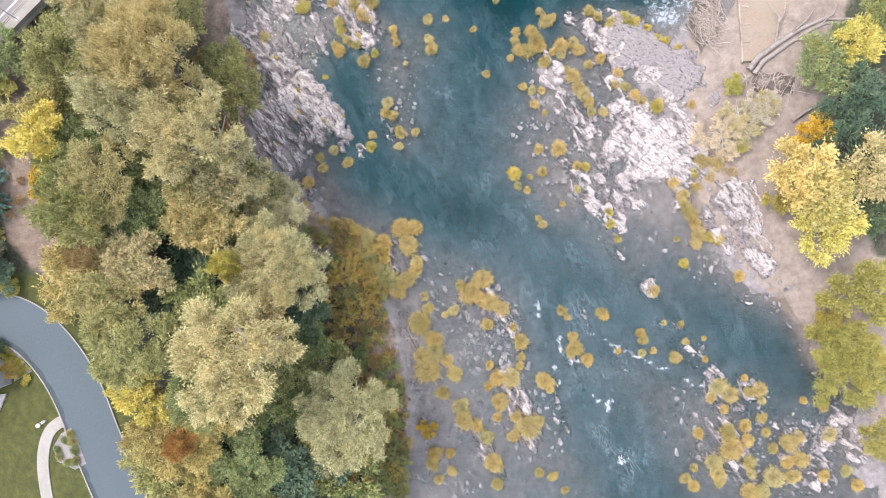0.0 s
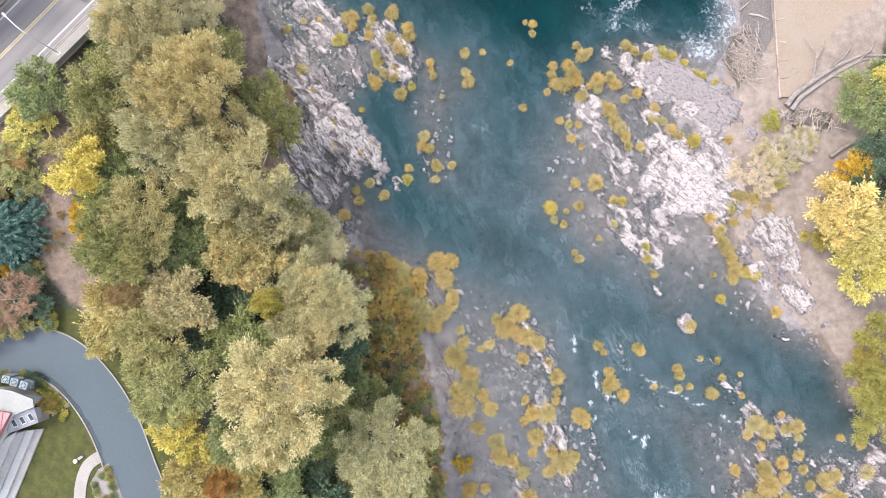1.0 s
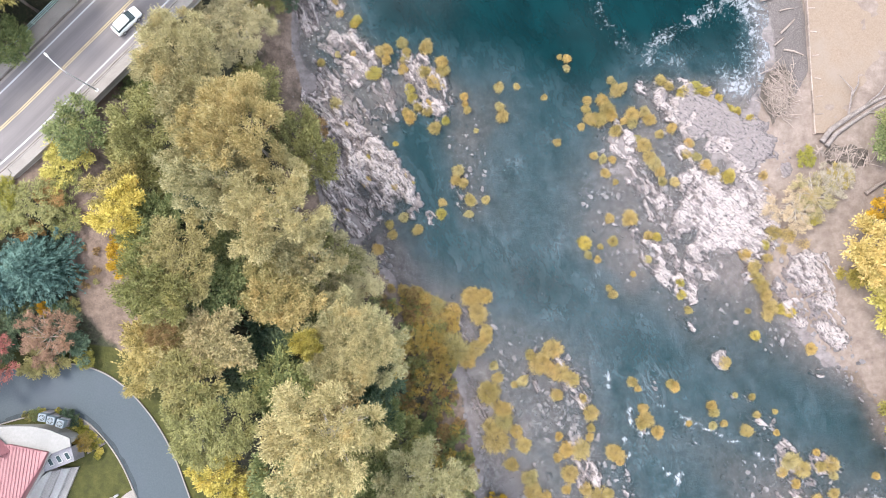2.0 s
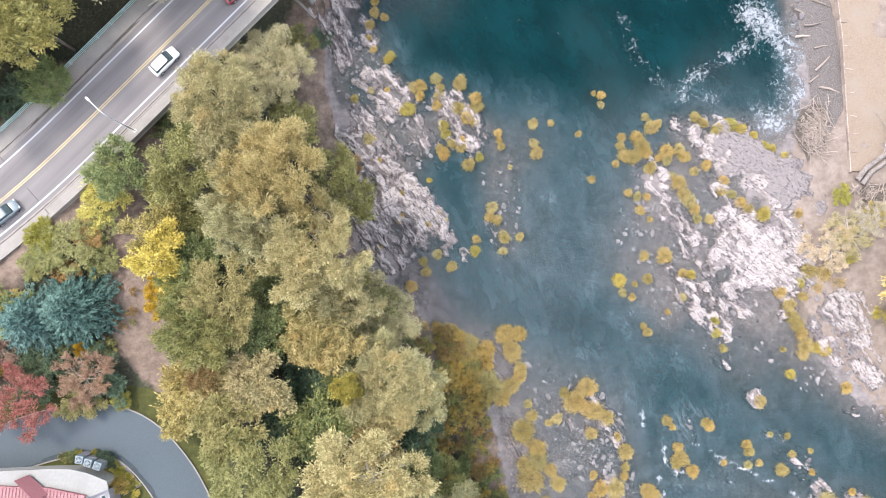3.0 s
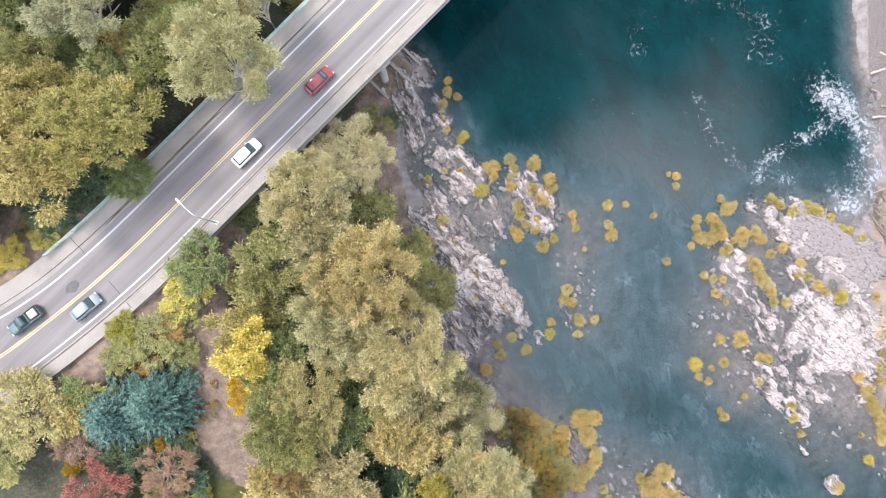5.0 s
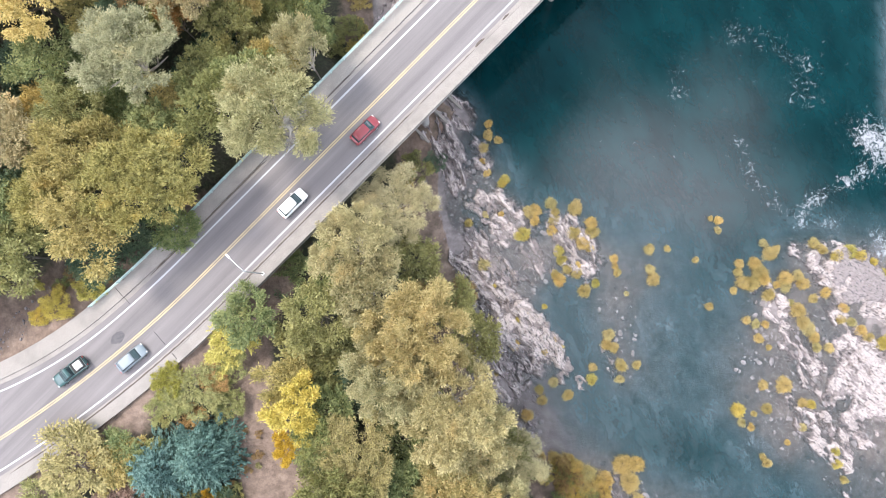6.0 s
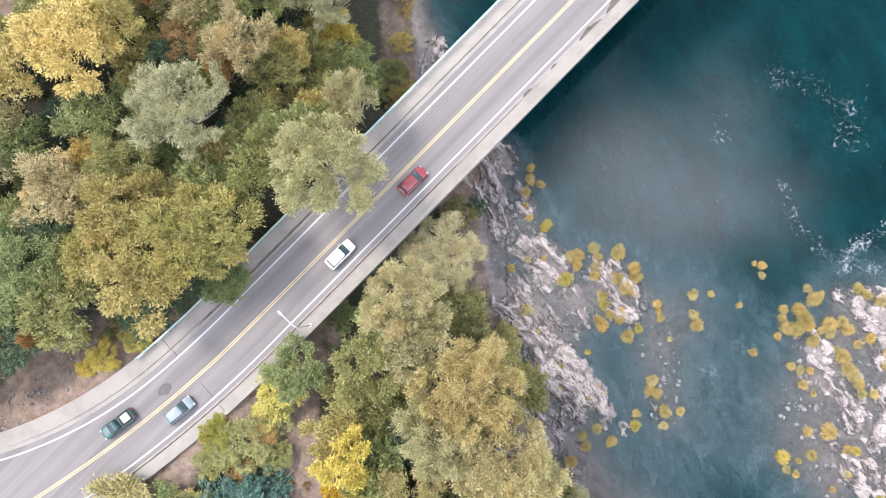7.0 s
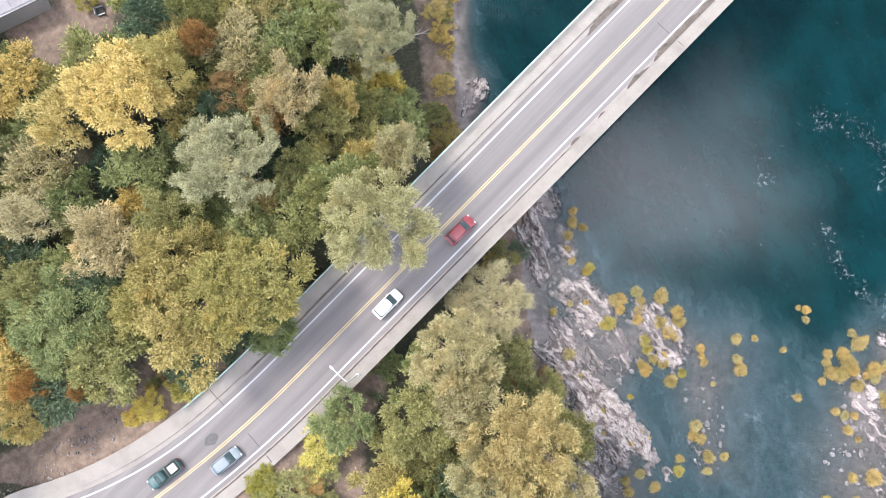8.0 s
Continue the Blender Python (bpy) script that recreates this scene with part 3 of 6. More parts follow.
def build_water():
    xs, ys = spread(-56, 72, 0.8, 160), spread(-40, 98, 0.8, 1500)
    gx, gy = np.meshgrid(xs, ys)
    depth = -ground_height(gx, gy) + 0.18 * wobble(gx, gy, 0.2, 5.0)
    eddy = [(29.7, 56), (33, 53.4), (36.3, 51), (37.2, 45), (35.5, 40.5), (31.5, 39.5)]
    tail = [(31, 52.5), (25, 48.2), (20, 45.4), (19.8, 43.3), (25, 42.7)]
    curl = [(10.5, 55.3), (13.5, 48.6), (16.4, 45.3), (19.8, 43.6)]
    far_foam = [(10, 71), (16.4, 69), (21.4, 66), (20, 62)]
    w = wobble(gx, gy, 0.3, 2.0)
    foam = np.maximum.reduce([
        0.84 * np.exp(-((line_dist(eddy, gx, gy) + w) / 3.4) ** 2), 0.62 * np.exp(-((line_dist(tail, gx, gy) + w) / 1.4) ** 2),
        0.45 * np.exp(-((line_dist(curl, gx, gy) + w) / 1.0) ** 2), 0.36 * np.exp(-((line_dist(far_foam, gx, gy) + w) / 2.6) ** 2),
        0.3 * np.exp(-((line_dist([(1.5, 66), (2, 62)], gx, gy) + w) / 2.0) ** 2)])
    falls = ((17.2, -7.8, 18.2, -10.2), (18.2, -10.2, 20.4, -11.8), (20.6, -6.6, 22.4, -7.6), (22.6, -7.4, 26, -9.2), (16.6, -12, 18, -15), (26, -9, 38, -14.5), (22.6, -16.2, 24.4, -18.0), (24.4, -18.0, 24.9, -16.6), (24.8, -24.2, 26.8, -25.6), (26.8, -25.6, 27.6, -25.0), (13.6, -2, 14.6, -4.5), (40, -17, 43, -17.5), (52, -19, 60, -24))
    rapid = np.maximum.reduce([np.exp(-((line_dist([f[:2], f[2:]], gx, gy) + 0.4 * w) / 0.75) ** 2) for f in falls])
    fast = 0.22 * np.exp(-((line_dist([(2, 22), (6, 12), (14, 4), (19, -6), (25, -22), (30, -34)], gx, gy)) / 7.0) ** 2)
    rapid = np.maximum(rapid * np.clip(0.75 + 0.6 * wobble(gx, gy, 0.7, 9.0), 0.2, 1.0), fast)
    ripple = np.maximum.reduce([np.exp(-(((gx - px) / a) ** 2 + ((gy - py) / b) ** 2) ** 2) for px, py, a, b in ((-8.5, 10.5, 7, 3.2), (17, 12, 3.5, 3.0), (-36, 88, 8, 4.5), (9, 26, 3.5, 3))]) * np.clip(0.7 + 0.6 * w, 0, 1)
    flow = np.exp(-((line_dist([(-1, 46), (1, 32), (4, 20), (11, 8), (18, -4), (25, -20), (31, -36)], gx, gy) + 1.5 * w) / 10.0) ** 2)
    flow = np.maximum(flow, 0.8 * np.exp(-((line_dist([(18, -4), (36, -13), (58, -22)], gx, gy) + 1.5 * w) / 7.0) ** 2))
    flow = flow * (1 - step(30, 42, gy))
    ob = sheet("river_water", xs, ys, np.zeros(gx.shape), WATER, {"deep": step(0.8, 4.5, depth), "murk": 1 - np.exp(-1.05 * np.clip(depth, 0, None)), "flow": flow, "foam": foam, "rapid": rapid, "ripple": ripple})
    tagged(ob, "teal river water, clear over shallows and broken by rapids", "water", kind="structure")


build_land()
build_water()


# ---- road and bridge ----
def ribbon(stations, profile, closed=False):
    """Sweeps a cross-section of (offset, height) along the road. An offset may be a function of s."""
    verts, faces, k = [], [], len(profile)
    for i, s in enumerate(stations):
        for off, z in profile:
            x, y, _ = road_at(s, off(s) if callable(off) else off)
            verts.append((x, y, z))
        if i:
            o = (i - 1) * k
            last = k if closed else k - 1
            faces += [(o + j, o + (j + 1) % k, o + k + (j + 1) % k, o + k + j) for j in range(last)]
    if closed:
        faces += [tuple(range(k)), tuple(reversed(range(len(verts) - k, len(verts))))]
    return verts, faces


def stretch(a, b, gap=2.0):
    return list(np.linspace(a, b, max(2, int(abs(b - a) / gap) + 1)))


def widen(off):
    """An offset that moves out where the left lane widens through the bend."""
    return lambda s: off - min(3.6, 0.0055 * max(0.0, -s - 13) ** 2)


def slab(name, a, b, off0, off1, z0, z1, material, parent=None, label="", gap=2.0):
    v, f = ribbon(stretch(a, b, gap), [(off0, z0), (off0, z1), (off1, z1), (off1, z0)], True)
    return part(name, mesh_from(name, v, f, material), None, parent, label)


def build_road():
    a, b = -230.0, 190.0
    z = ROAD_Z
    road = slab("road", a, b, widen(-4.70), 3.62, z - 0.3, z, ASPHALT)
    tagged(road, "worn grey asphalt two-lane road with painted lines", "road", kind="structure")
    for off in (-0.55, -0.29):
        slab("yellow_line", a, b, off - 0.09, off + 0.09, z, z + 0.006, YELLOW_LINE, road)
    slab("edge_line", a, b, widen(-4.01), widen(-3.79), z, z + 0.006, WHITE_LINE, road)
    slab("edge_line", a, b, 2.92, 3.14, z, z + 0.006, WHITE_LINE, road)
    slab("gutter", a, b, widen(-5.28), widen(-4.71), z - 0.3, z + 0.004, CONCRETE, road, "pale concrete gutter beside the kerb")
    slab("gutter", a, b, 3.63, 4.02, z - 0.3, z + 0.004, CONCRETE, road, "pale concrete gutter beside the kerb")
    # repaired joints across the carriageway at the abutment, and worn wheel tracks
    for s in (ABUT, ABUT + 74):
        for off, wide, top in ((0.6, 2.2, 0.008), (-7.0, 1.7, 0.168), (-5.2, 1.1, 0.010), (4.25, 1.0, 0.168)):
            slab("joint", s, s + 0.06, off, off + wide, z, z + top, RUBBER, road, "dark rubber expansion joint", 0.1)
    rng = random.Random(5)
    ring = [(1.0 * math.cos(u) * rng.uniform(0.8, 1.1), 0.7 * math.sin(u) * rng.uniform(0.8, 1.1)) for u in np.linspace(0, math.tau, 22)[:-1]]
    x, y, h = road_at(-13.5, -1.9)
    pts = [(x + p * math.cos(h) - q * math.sin(h), y + p * math.sin(h) + q * math.cos(h), z + 0.005) for p, q in ring]
    part("oil_stain", mesh_from("oil_stain", pts, [tuple(range(len(pts)))], surface("oil_stain", (0.07, 0.066, 0.072), (0.125, 0.117, 0.12), 6, 1.5, 0.85, 0)), None, road, "dark oil stain on the asphalt")

    bridge = thing("road_bridge", Matrix(), "pale concrete road bridge with footway and green steel railing", "bridge", kind="structure")
    slab("deck", ABUT, b, -7.15, 5.72, z - 0.75, z - 0.31, GIRDER, bridge)
    for off in (-5.0, -1.8, 1.6, 4.6):
        slab("girder", ABUT, b, off - 0.3, off + 0.3, z - 2.2, z - 0.76, GIRDER, bridge)
    slab("footway", ABUT, b, -7.15, -5.43, z - 0.3, z + 0.16, CONCRETE, bridge, "pale concrete footway")
    slab("walkway", ABUT, b, 4.22, 5.28, z - 0.3, z + 0.16, CONCRETE, bridge, "narrow pale concrete walkway")
    slab("parapet", ABUT, b, 5.29, 5.72, z - 0.3, z + 0.62, CONCRETE, bridge, "low concrete parapet")
    s = ABUT
    while s < 130:  # joints that cut the kerbs into panels
        slab("kerb_stone", s + 0.02, min(s + 2.95, 130), -5.42, -5.29, z - 0.1, z + 0.20, CONCRETE, bridge, gap=1.5)
        slab("kerb_stone", s + 0.02, min(s + 2.95, 130), 4.03, 4.21, z - 0.1, z + 0.20, CONCRETE, bridge, gap=1.5)
        s += 3.0
    for high in (0.45, 0.80, 1.15):
        slab("rail", ABUT - 4, b, -7.10, -7.02, z + high, z + high + 0.07, RAIL_GREEN, bridge, "green painted steel rail")
    post = box_mesh(0.10, 0.14, 1.06, pose(0, 0, 0.69), 0.015)
    me = bpy.data.meshes.new("rail_post")
    post.to_mesh(me)
    post.free()
    me.materials.append(RAIL_GREEN)
    s = ABUT - 3.9
    while s < 130:
        x, y, h = road_at(s, -7.06)
        part("rail_post", me, None, bridge).matrix_basis = pose(x, y, z, 0, 0, math.degrees(h))
        s += 2.4
    # piers of three columns on wall footings
    for s in (12.0, 35.5, 62.0, 95.0, 130.0):
        x, y, h = road_at(s, -0.5)
        m = pose(x, y, 0, 0, 0, math.degrees(h))
        low = max(ground_at(x, y), -4) - 0.5
        part("pier_cap", box_mesh(1.3, 11.6, 1.0, m @ pose(0, 0, z - 2.71), 0.06), GIRDER, bridge)
        for off in (-4.2, 0, 4.2):
            v, f = tube_mesh([m @ Vector((0, off, low)), m @ Vector((0, off, (low + z) / 2)), m @ Vector((0, off, z - 3.2))], [0.6, 0.6, 0.6], 14)
            part("pier_column", mesh_from("pier_column", v, f, GIRDER), None, bridge)
    for s, l in ((33.7, 4.4), (37.6, 4.2), (40.5, 4.2)):
        x, y, h = road_at(s, 4.1)
        part("wing_beam", box_mesh(0.42, l, 0.5, pose(x, y, 1.75, 0, 0, math.degrees(h)), 0.04), CONCRETE, bridge, "weathered concrete beam on the rocks")
    x, y, h = road_at(ABUT - 0.6, -0.5)
    part("abutment", box_mesh(1.2, 12.6, 9.0, pose(x, y, z - 5.26, 0, 0, math.degrees(h)), 0.05), GIRDER, bridge)

    # footways along the embankment, south-west of the bridge
    foot = slab("pavement", a, ABUT - 0.03, widen(-7.35), widen(-5.29), z - 0.4, z + 0.14, CONCRETE, None)
    tagged(foot, "pale concrete pavement along the road", "pavement", kind="structure")
    foot = slab("pavement", a, ABUT - 0.03, 4.03, 5.6, z - 0.4, z + 0.14, CONCRETE, None)
    tagged(foot, "narrow pale concrete pavement beside the road", "pavement", kind="structure")


def leaf_strip(s0, s1, off, width, seed):
    """A dark drift of wet leaves caught along the kerb."""
    rng = random.Random(seed)
    ss = stretch(s0, s1, 0.5)
    v, f = [], []
    for i, s in enumerate(ss):
        taper = min(1.0, 0.25 + min(i, len(ss) - 1 - i) / 4)
        wdt = width * taper * rng.uniform(0.7, 1.15)
        for o, hgt in ((off, 0.02), (off - wdt * 0.5, 0.05), (off - wdt, 0.012)):
            x, y, _ = road_at(s, o)
            v.append((x, y, ROAD_Z + hgt + rng.uniform(0, 0.01)))
        if i:
            o = (i - 1) * 3
            f += [(o, o + 1, o + 4, o + 3), (o + 1, o + 2, o + 5, o + 4)]
    ob = new("leaf_drift", mesh_from("leaf_drift", v, f, LITTER))
    tagged(ob, "dark drift of wet leaves along the bridge kerb", "leaf litter", "leaf drifts on the bridge", "stuff")


def street_lamp(x, y, z, heading):
    lamp = thing("street_lamp", pose(x, y, z, 0, 0, heading), "pale grey steel street lamp with a curved arm", "street lamp")
    v, f = tube_mesh([(0, 0, 0), (0, 0, 4.5), (0, 0, 8.0), (0.25, 0, 8.7), (1.0, 0, 9.1), (2.3, 0, 9.2)], [0.11, 0.09, 0.07, 0.06, 0.05, 0.045], 8)
    part("pole", mesh_from("pole", v, f, STEEL), None, lamp)
    part("base_plate", box_mesh(0.4, 0.4, 0.08, pose(0, 0, 0.04), 0.01), STEEL, lamp)
    head = part("lamp_head", box_mesh(0.6, 0.26, 0.14, pose(2.5, 0, 9.2), 0.05), STEEL, lamp)
    part("lens", box_mesh(0.4, 0.2, 0.05, pose(2.5, 0, 9.11), 0.02), LAMP_GLASS, head)


def edge_strip(line, half, side, width, z0, z1, name, material):
    """A kerb or a bed along one side of a bent line, on a smoothed copy of it."""
    pts = smooth_line(line)
    v, f = [], []
    for i, p in enumerate(pts):
        a, b = Vector(pts[max(i - 1, 0)]), Vector(pts[min(i + 1, len(pts) - 1)])
        d = (b - a).normalized()
        nrm = Vector((d.y, -d.x)) * side
        for off, z in ((half, z0), (half, z1), (half + width, z1), (half + width, z0)):
            q = Vector(p) + nrm * off
            v.append((q.x, q.y, z))
        if i:
            o = (i - 1) * 4
            f += [(o + j, o + (j + 1) % 4, o + 4 + (j + 1) % 4, o + 4 + j) for j in range(4)]
    return mesh_from(name, v, f, material)


def smooth_line(line, rounds=3):
    pts = [tuple(p) for p in line]
    for _ in range(rounds):
        out = [pts[0]]
        for (ax, ay), (bx, by) in zip(pts, pts[1:]):
            out += [(0.75 * ax + 0.25 * bx, 0.75 * ay + 0.25 * by), (0.25 * ax + 0.75 * bx, 0.25 * ay + 0.75 * by)]
        pts = out + [pts[-1]]
    return pts


STAIN = surface("damp_asphalt", (0.02, 0.03, 0.038), (0.038, 0.052, 0.062), 8, 1.0, 0.75, 0)


def build_drive():
    drive = part("driveway", edge_strip(DRIVE, -3.15, 1, 6.3, 11.3, 11.56, "driveway", TARMAC))
    tagged(drive, "smooth blue-grey asphalt drive curving past the lawn", "road", kind="structure")
    for side in (1, -1):
        kerb = part("kerb", edge_strip(DRIVE, 3.16, side, 0.16, 11.2, 11.70, "kerb", CONCRETE))
        tagged(kerb, "pale concrete kerb along the drive", "kerb", kind="structure")
    rng = random.Random(8)
    inner = smooth_line(DRIVE)
    for k in range(14, len(inner) - 16):
        (ax, ay), (bx, by) = inner[k], inner[k + 1]
        d = Vector((bx - ax, by - ay)).normalized()
        if rng.random() < 0.75:
            nrm, long, wide = Vector((d.y, -d.x)), rng.uniform(0.8, 2.2), rng.uniform(0.08, 0.32)
            c = Vector((ax, ay)) + nrm * (3.13 - wide)
            ring = [c + d * long * math.cos(u) * rng.uniform(0.7, 1) + nrm * wide * math.sin(u) * rng.uniform(0.8, 1) for u in np.linspace(0, math.tau, 13)[:-1]]
            part("damp_stain", mesh_from("damp_stain", [(q.x, q.y, 11.563 + 0.004 * (k % 6)) for q in ring], [tuple(range(12))], STAIN), None, drive, "dark damp stain along the kerb")
    walkway = [(-48.35, -18.55), (-49.0, -18.85), (-50.1, -19.8), (-50.7, -21.5), (-50.9, -23.7), (-50.6, -26.2), (-49.9, -29.4), (-48.8, -34.1)]
    path = part("footpath", edge_strip(walkway, -0.75, 1, 1.5, 11.3, 11.60, "footpath", CONCRETE))
    tagged(path, "pale concrete garden path curving across the lawn", "path", kind="structure")


build_road()
for k, (s0, s1, off, width) in enumerate(((45.2, 46.8, 3.95, 0.75), (50.2, 51.4, 3.95, 0.6), (55.5, 59.5, 4.0, 0.55), (60.5, 78, 4.0, 0.75), (57, 74, -4.45, 0.8), (-26, 34, 4.02, 0.20), (34, 45, 4.02, 0.14), (-5, 16, -5.02, 0.26), (17, 32, -5.14, 0.15), (-34, -14, 4.02, 0.16))):
    leaf_strip(s0, s1, off, width, k)
street_lamp(-54.7, 33.2, ROAD_Z + 0.16, 137)
build_drive()


# ---- rock ledges and boulders ----
def connected(faces):
    """Splits faces into pieces that hang together."""
    root = {}

    def find(k):
        while root.setdefault(k, k) != k:
            root[k] = root[root[k]]
            k = root[k]
        return k

    for q in faces:
        for k in q[1:]:
            root[find(k)] = find(q[0])
    out = {}
    for q in faces:
        out.setdefault(find(q[0]), []).append(q)
    return list(out.values())


def ridged(u, v, seed):
    """Sharp-crested noise drawn out along the strike, about 0 to 1."""
    a = 1 - 2.0 * abs(noise.noise((u * 0.26, v * 0.85, seed)))
    b = 1 - 2.0 * abs(noise.noise((u * 0.62, v * 1.9, seed + 17)))
    return 0.62 * a + 0.38 * b


def outcrop(x, y, a, b, strike, high, seed, pale=1.0, split=0.5, low=0.5, smooth=False):
    """A ledge of tilted rock: crests along its strike, split by fissures into slabs, its foot under water.
    split: how far the hollows between the crests drop to the water."""
    gap = 0.2 if a * b > 25 else 0.16
    us, vs = np.arange(-a * 1.15, a * 1.15, gap), np.arange(-b * 1.15, b * 1.15, gap)
    verts, keep, wet, tops, cell = [], [], [], [], []
    for v in vs:
        for u in us:
            e = noise.fractal((u * 0.35, v * 0.35, seed), 0.8, 2.0, 4)
            m = 1 - math.sqrt((u / a) ** 2 + (v / b) ** 2) + 0.5 * e
            crest = ridged(u + 0.9 * e, v + 0.7 * e, seed + 7)
            gape, owners = noise.voronoi((u * 0.16 + 0.06 * e, v * 0.34, seed * 2.3))
            fine = noise.fractal((u * 1.5, v * 2.4, seed + 3), 0.6, 2.3, 4)
            if smooth:
                z = -low + high * min(max(m * 2.4, -0.4), 1.0) * (0.85 + 0.15 * crest) + 0.07 * fine
                side = min(max(0.35 - 1.1 * v / b, 0.0), 1.0) + (0.8 if u < -0.55 * a else 0.0)
                top = 1.7 * min(side, 1.0) * math.exp(-((m - 0.16) / 0.2) ** 2) - 0.1
            else:
                d, _ = noise.voronoi((u * 0.55 + 0.25 * e, v * 1.0, seed * 1.7))
                lift = min(max((crest - 0.28) * 2.6, 0.0), 1.0)
                rise = min(max(m * 3.2, -0.4), 1.0)
                z = -low + high * rise * (1 - split + 0.75 * split * lift) + 0.10 * min(d[1] - d[0], 0.45) * high + 0.15 * fine
                if m > 0.05:
                    z += 0.09 * math.floor(3 * noise.cell((u * 0.55 + 0.25 * e, v * 1.0, seed))) * (0.3 + 0.7 * lift)
                top = pale * (0.25 + 0.75 * lift) * min(max(z / (0.45 * high), 0), 1)
            z -= (0.1 if smooth else 0.3) * max(0.0, 1 - (gape[1] - gape[0]) / 0.05)
            z = min(z, high)
            verts.append((u, v, z))
            keep.append(z > -0.35)
            wet.append(1 - min(max(z / 0.25, 0), 1))
            tops.append(top)
            cell.append(tuple(round(c, 2) for c in owners[0]))
    n = len(us)
    slabs = {}
    for j in range(len(vs) - 1):
        for i in range(n - 1):
            q = (j * n + i, j * n + i + 1, j * n + n + i + 1, j * n + n + i)
            if any(keep[k] for k in q):
                slabs.setdefault(cell[q[0]], []).append(q)
    size = "long pale" if a > 6 else "small weathered"
    ledge = thing("rock_ledge", pose(x, y, max(0.0, ground_at(x, y) - 0.25), 0, 0, strike), f"{size} rock ledge with cracks, rising from the river", "rock", "rock ledges in the river")
    for faces in [bit for group in slabs.values() for bit in connected(group)]:
        if len(faces) < 5:
            continue
        used = sorted({k for q in faces for k in q})
        order = {k: i for i, k in enumerate(used)}
        me = mesh_from("rock_slab", [verts[k] for k in used], [tuple(order[k] for k in q) for q in faces], ROCK)
        for key, val in (("wet", wet), ("high", tops)):
            me.attributes.new(key, "FLOAT", "POINT").data.foreach_set("value", np.array([val[k] for k in used], np.float32))
        part("rock_slab", me, None, ledge)


for k, row in enumerate(WEST_LEDGES):
    outcrop(*row, 11.3 + k, 0.85 if k == 6 else 0.58, 0.4 if k == 6 else 0.66)
for k, row in enumerate(MID_LEDGES):
    outcrop(*row, 23.3 + k, 0.42, 0.7)
for k, row in enumerate(EAST_LEDGES):
    outcrop(*row, 41.7 + k, 0.55 if row[1] < -4 else 0.82, 0.3 if k in (1, 10) else 0.5 if k in (6, 7, 8) else 0.72, smooth=k == 0)
for k, row in enumerate(SMALL_LEDGES):
    outcrop(*row, 53.7 + k, 0.55 if row[1] < -4 else 0.9, 0.6)


def boulder_mesh(seed):
    bm = bmesh.new()
    bmesh.ops.create_icosphere(bm, subdivisions=2, radius=1.0)
    for v in bm.verts:
        v.co *= 1 + 0.28 * noise.fractal(tuple(v.co * 0.9 + Vector((seed, 0, 0))), 0.7, 2.1, 3)
        v.co.z *= 0.55
    me = bpy.data.meshes.new("boulder")
    bm.to_mesh(me)
    bm.free()
    me.materials.append(STONE)
    return me


STONE = surface("river_stone", (0.11, 0.098, 0.102), (0.24, 0.22, 0.224), 3, 0.5, 0.85, 0.05, jitter=0.45)
BOULDERS = [boulder_mesh(3.3 * k) for k in range(5)]


def boulder(x, y, r, rng):
    ob = new("boulder", rng.choice(BOULDERS))
    ob.matrix_world = pose(x, y, max(ground_at(x, y), -0.25) + 0.1 * r, 0, 0, rng.uniform(0, 360)) @ Matrix.Diagonal((r * rng.uniform(1, 1.5), r, r, 1))
    tagged(ob, "rounded grey river boulder, half in the water", "boulder", "boulders along the river")


rng = random.Random(21)
for x, y, wide, tall, count in ((30, -10.5, 8, 2.2, 46), (55, -20, 8, 5, 30), (8, -10, 9, 11, 60), (-8, 2, 4, 6, 12), (-30, 47, 4, 7, 16), (36.5, 57, 1.0, 7, 12), (48, -1, 3, 4, 10), (30, 12, 5, 4, 12), (34, -20, 8, 6, 14), (-19, 12, 3, 2.5, 8), (-27, 20, 3, 8, 14)):
    for _ in range(count):
        boulder(rng.gauss(x, wide * 0.6), rng.gauss(y, tall * 0.6), rng.uniform(0.12, 0.45), rng)


def stone_field(spots, seed):
    """Countless small stones on the river bed, some just breaking the surface, joined into one mesh."""
    rs = np.random.RandomState(seed)
    bm = bmesh.new()
    bmesh.ops.create_icosphere(bm, subdivisions=1, radius=1.0)
    base = np.array([v.co for v in bm.verts])
    tri = np.array([[v.index for v in f.verts] for f in bm.faces])
    bm.free()
    verts, faces, k = [], [], 0
    for x, y, along, across, strike, count in spots:
        c, sn = math.cos(radians(strike)), math.sin(radians(strike))
        u, v = rs.normal(size=count) * along, rs.normal(size=count) * across
        px, py = x + u * c - v * sn, y + u * sn + v * c
        bed = ground_height(px, py)
        for q in range(count):
            if bed[q] < -0.75 or bed[q] > 0.8:
                continue
            r = 0.09 + 0.30 * rs.random_sample() ** 3
            shape = base * (1 + 0.25 * rs.normal(size=(len(base), 1))) * np.array([r * rs.uniform(0.9, 1.9), r, 0.55 * r])
            t = radians(strike) + rs.normal() * 0.6
            turn = np.array([[math.cos(t), math.sin(t), 0], [-math.sin(t), math.cos(t), 0], [0, 0, 1]])
            verts.append(shape @ turn + np.array([px[q], py[q], max(bed[q] + 0.25 * r, rs.uniform(-0.22, 0.06))]))
            faces.append(tri + k * len(base))
            k += 1
    ob = new("river_stones", mesh_from("river_stones", np.concatenate(verts), np.concatenate(faces), PEBBLE))
    tagged(ob, "scattered small grey stones in the shallow rapids", "stones", kind="stuff")


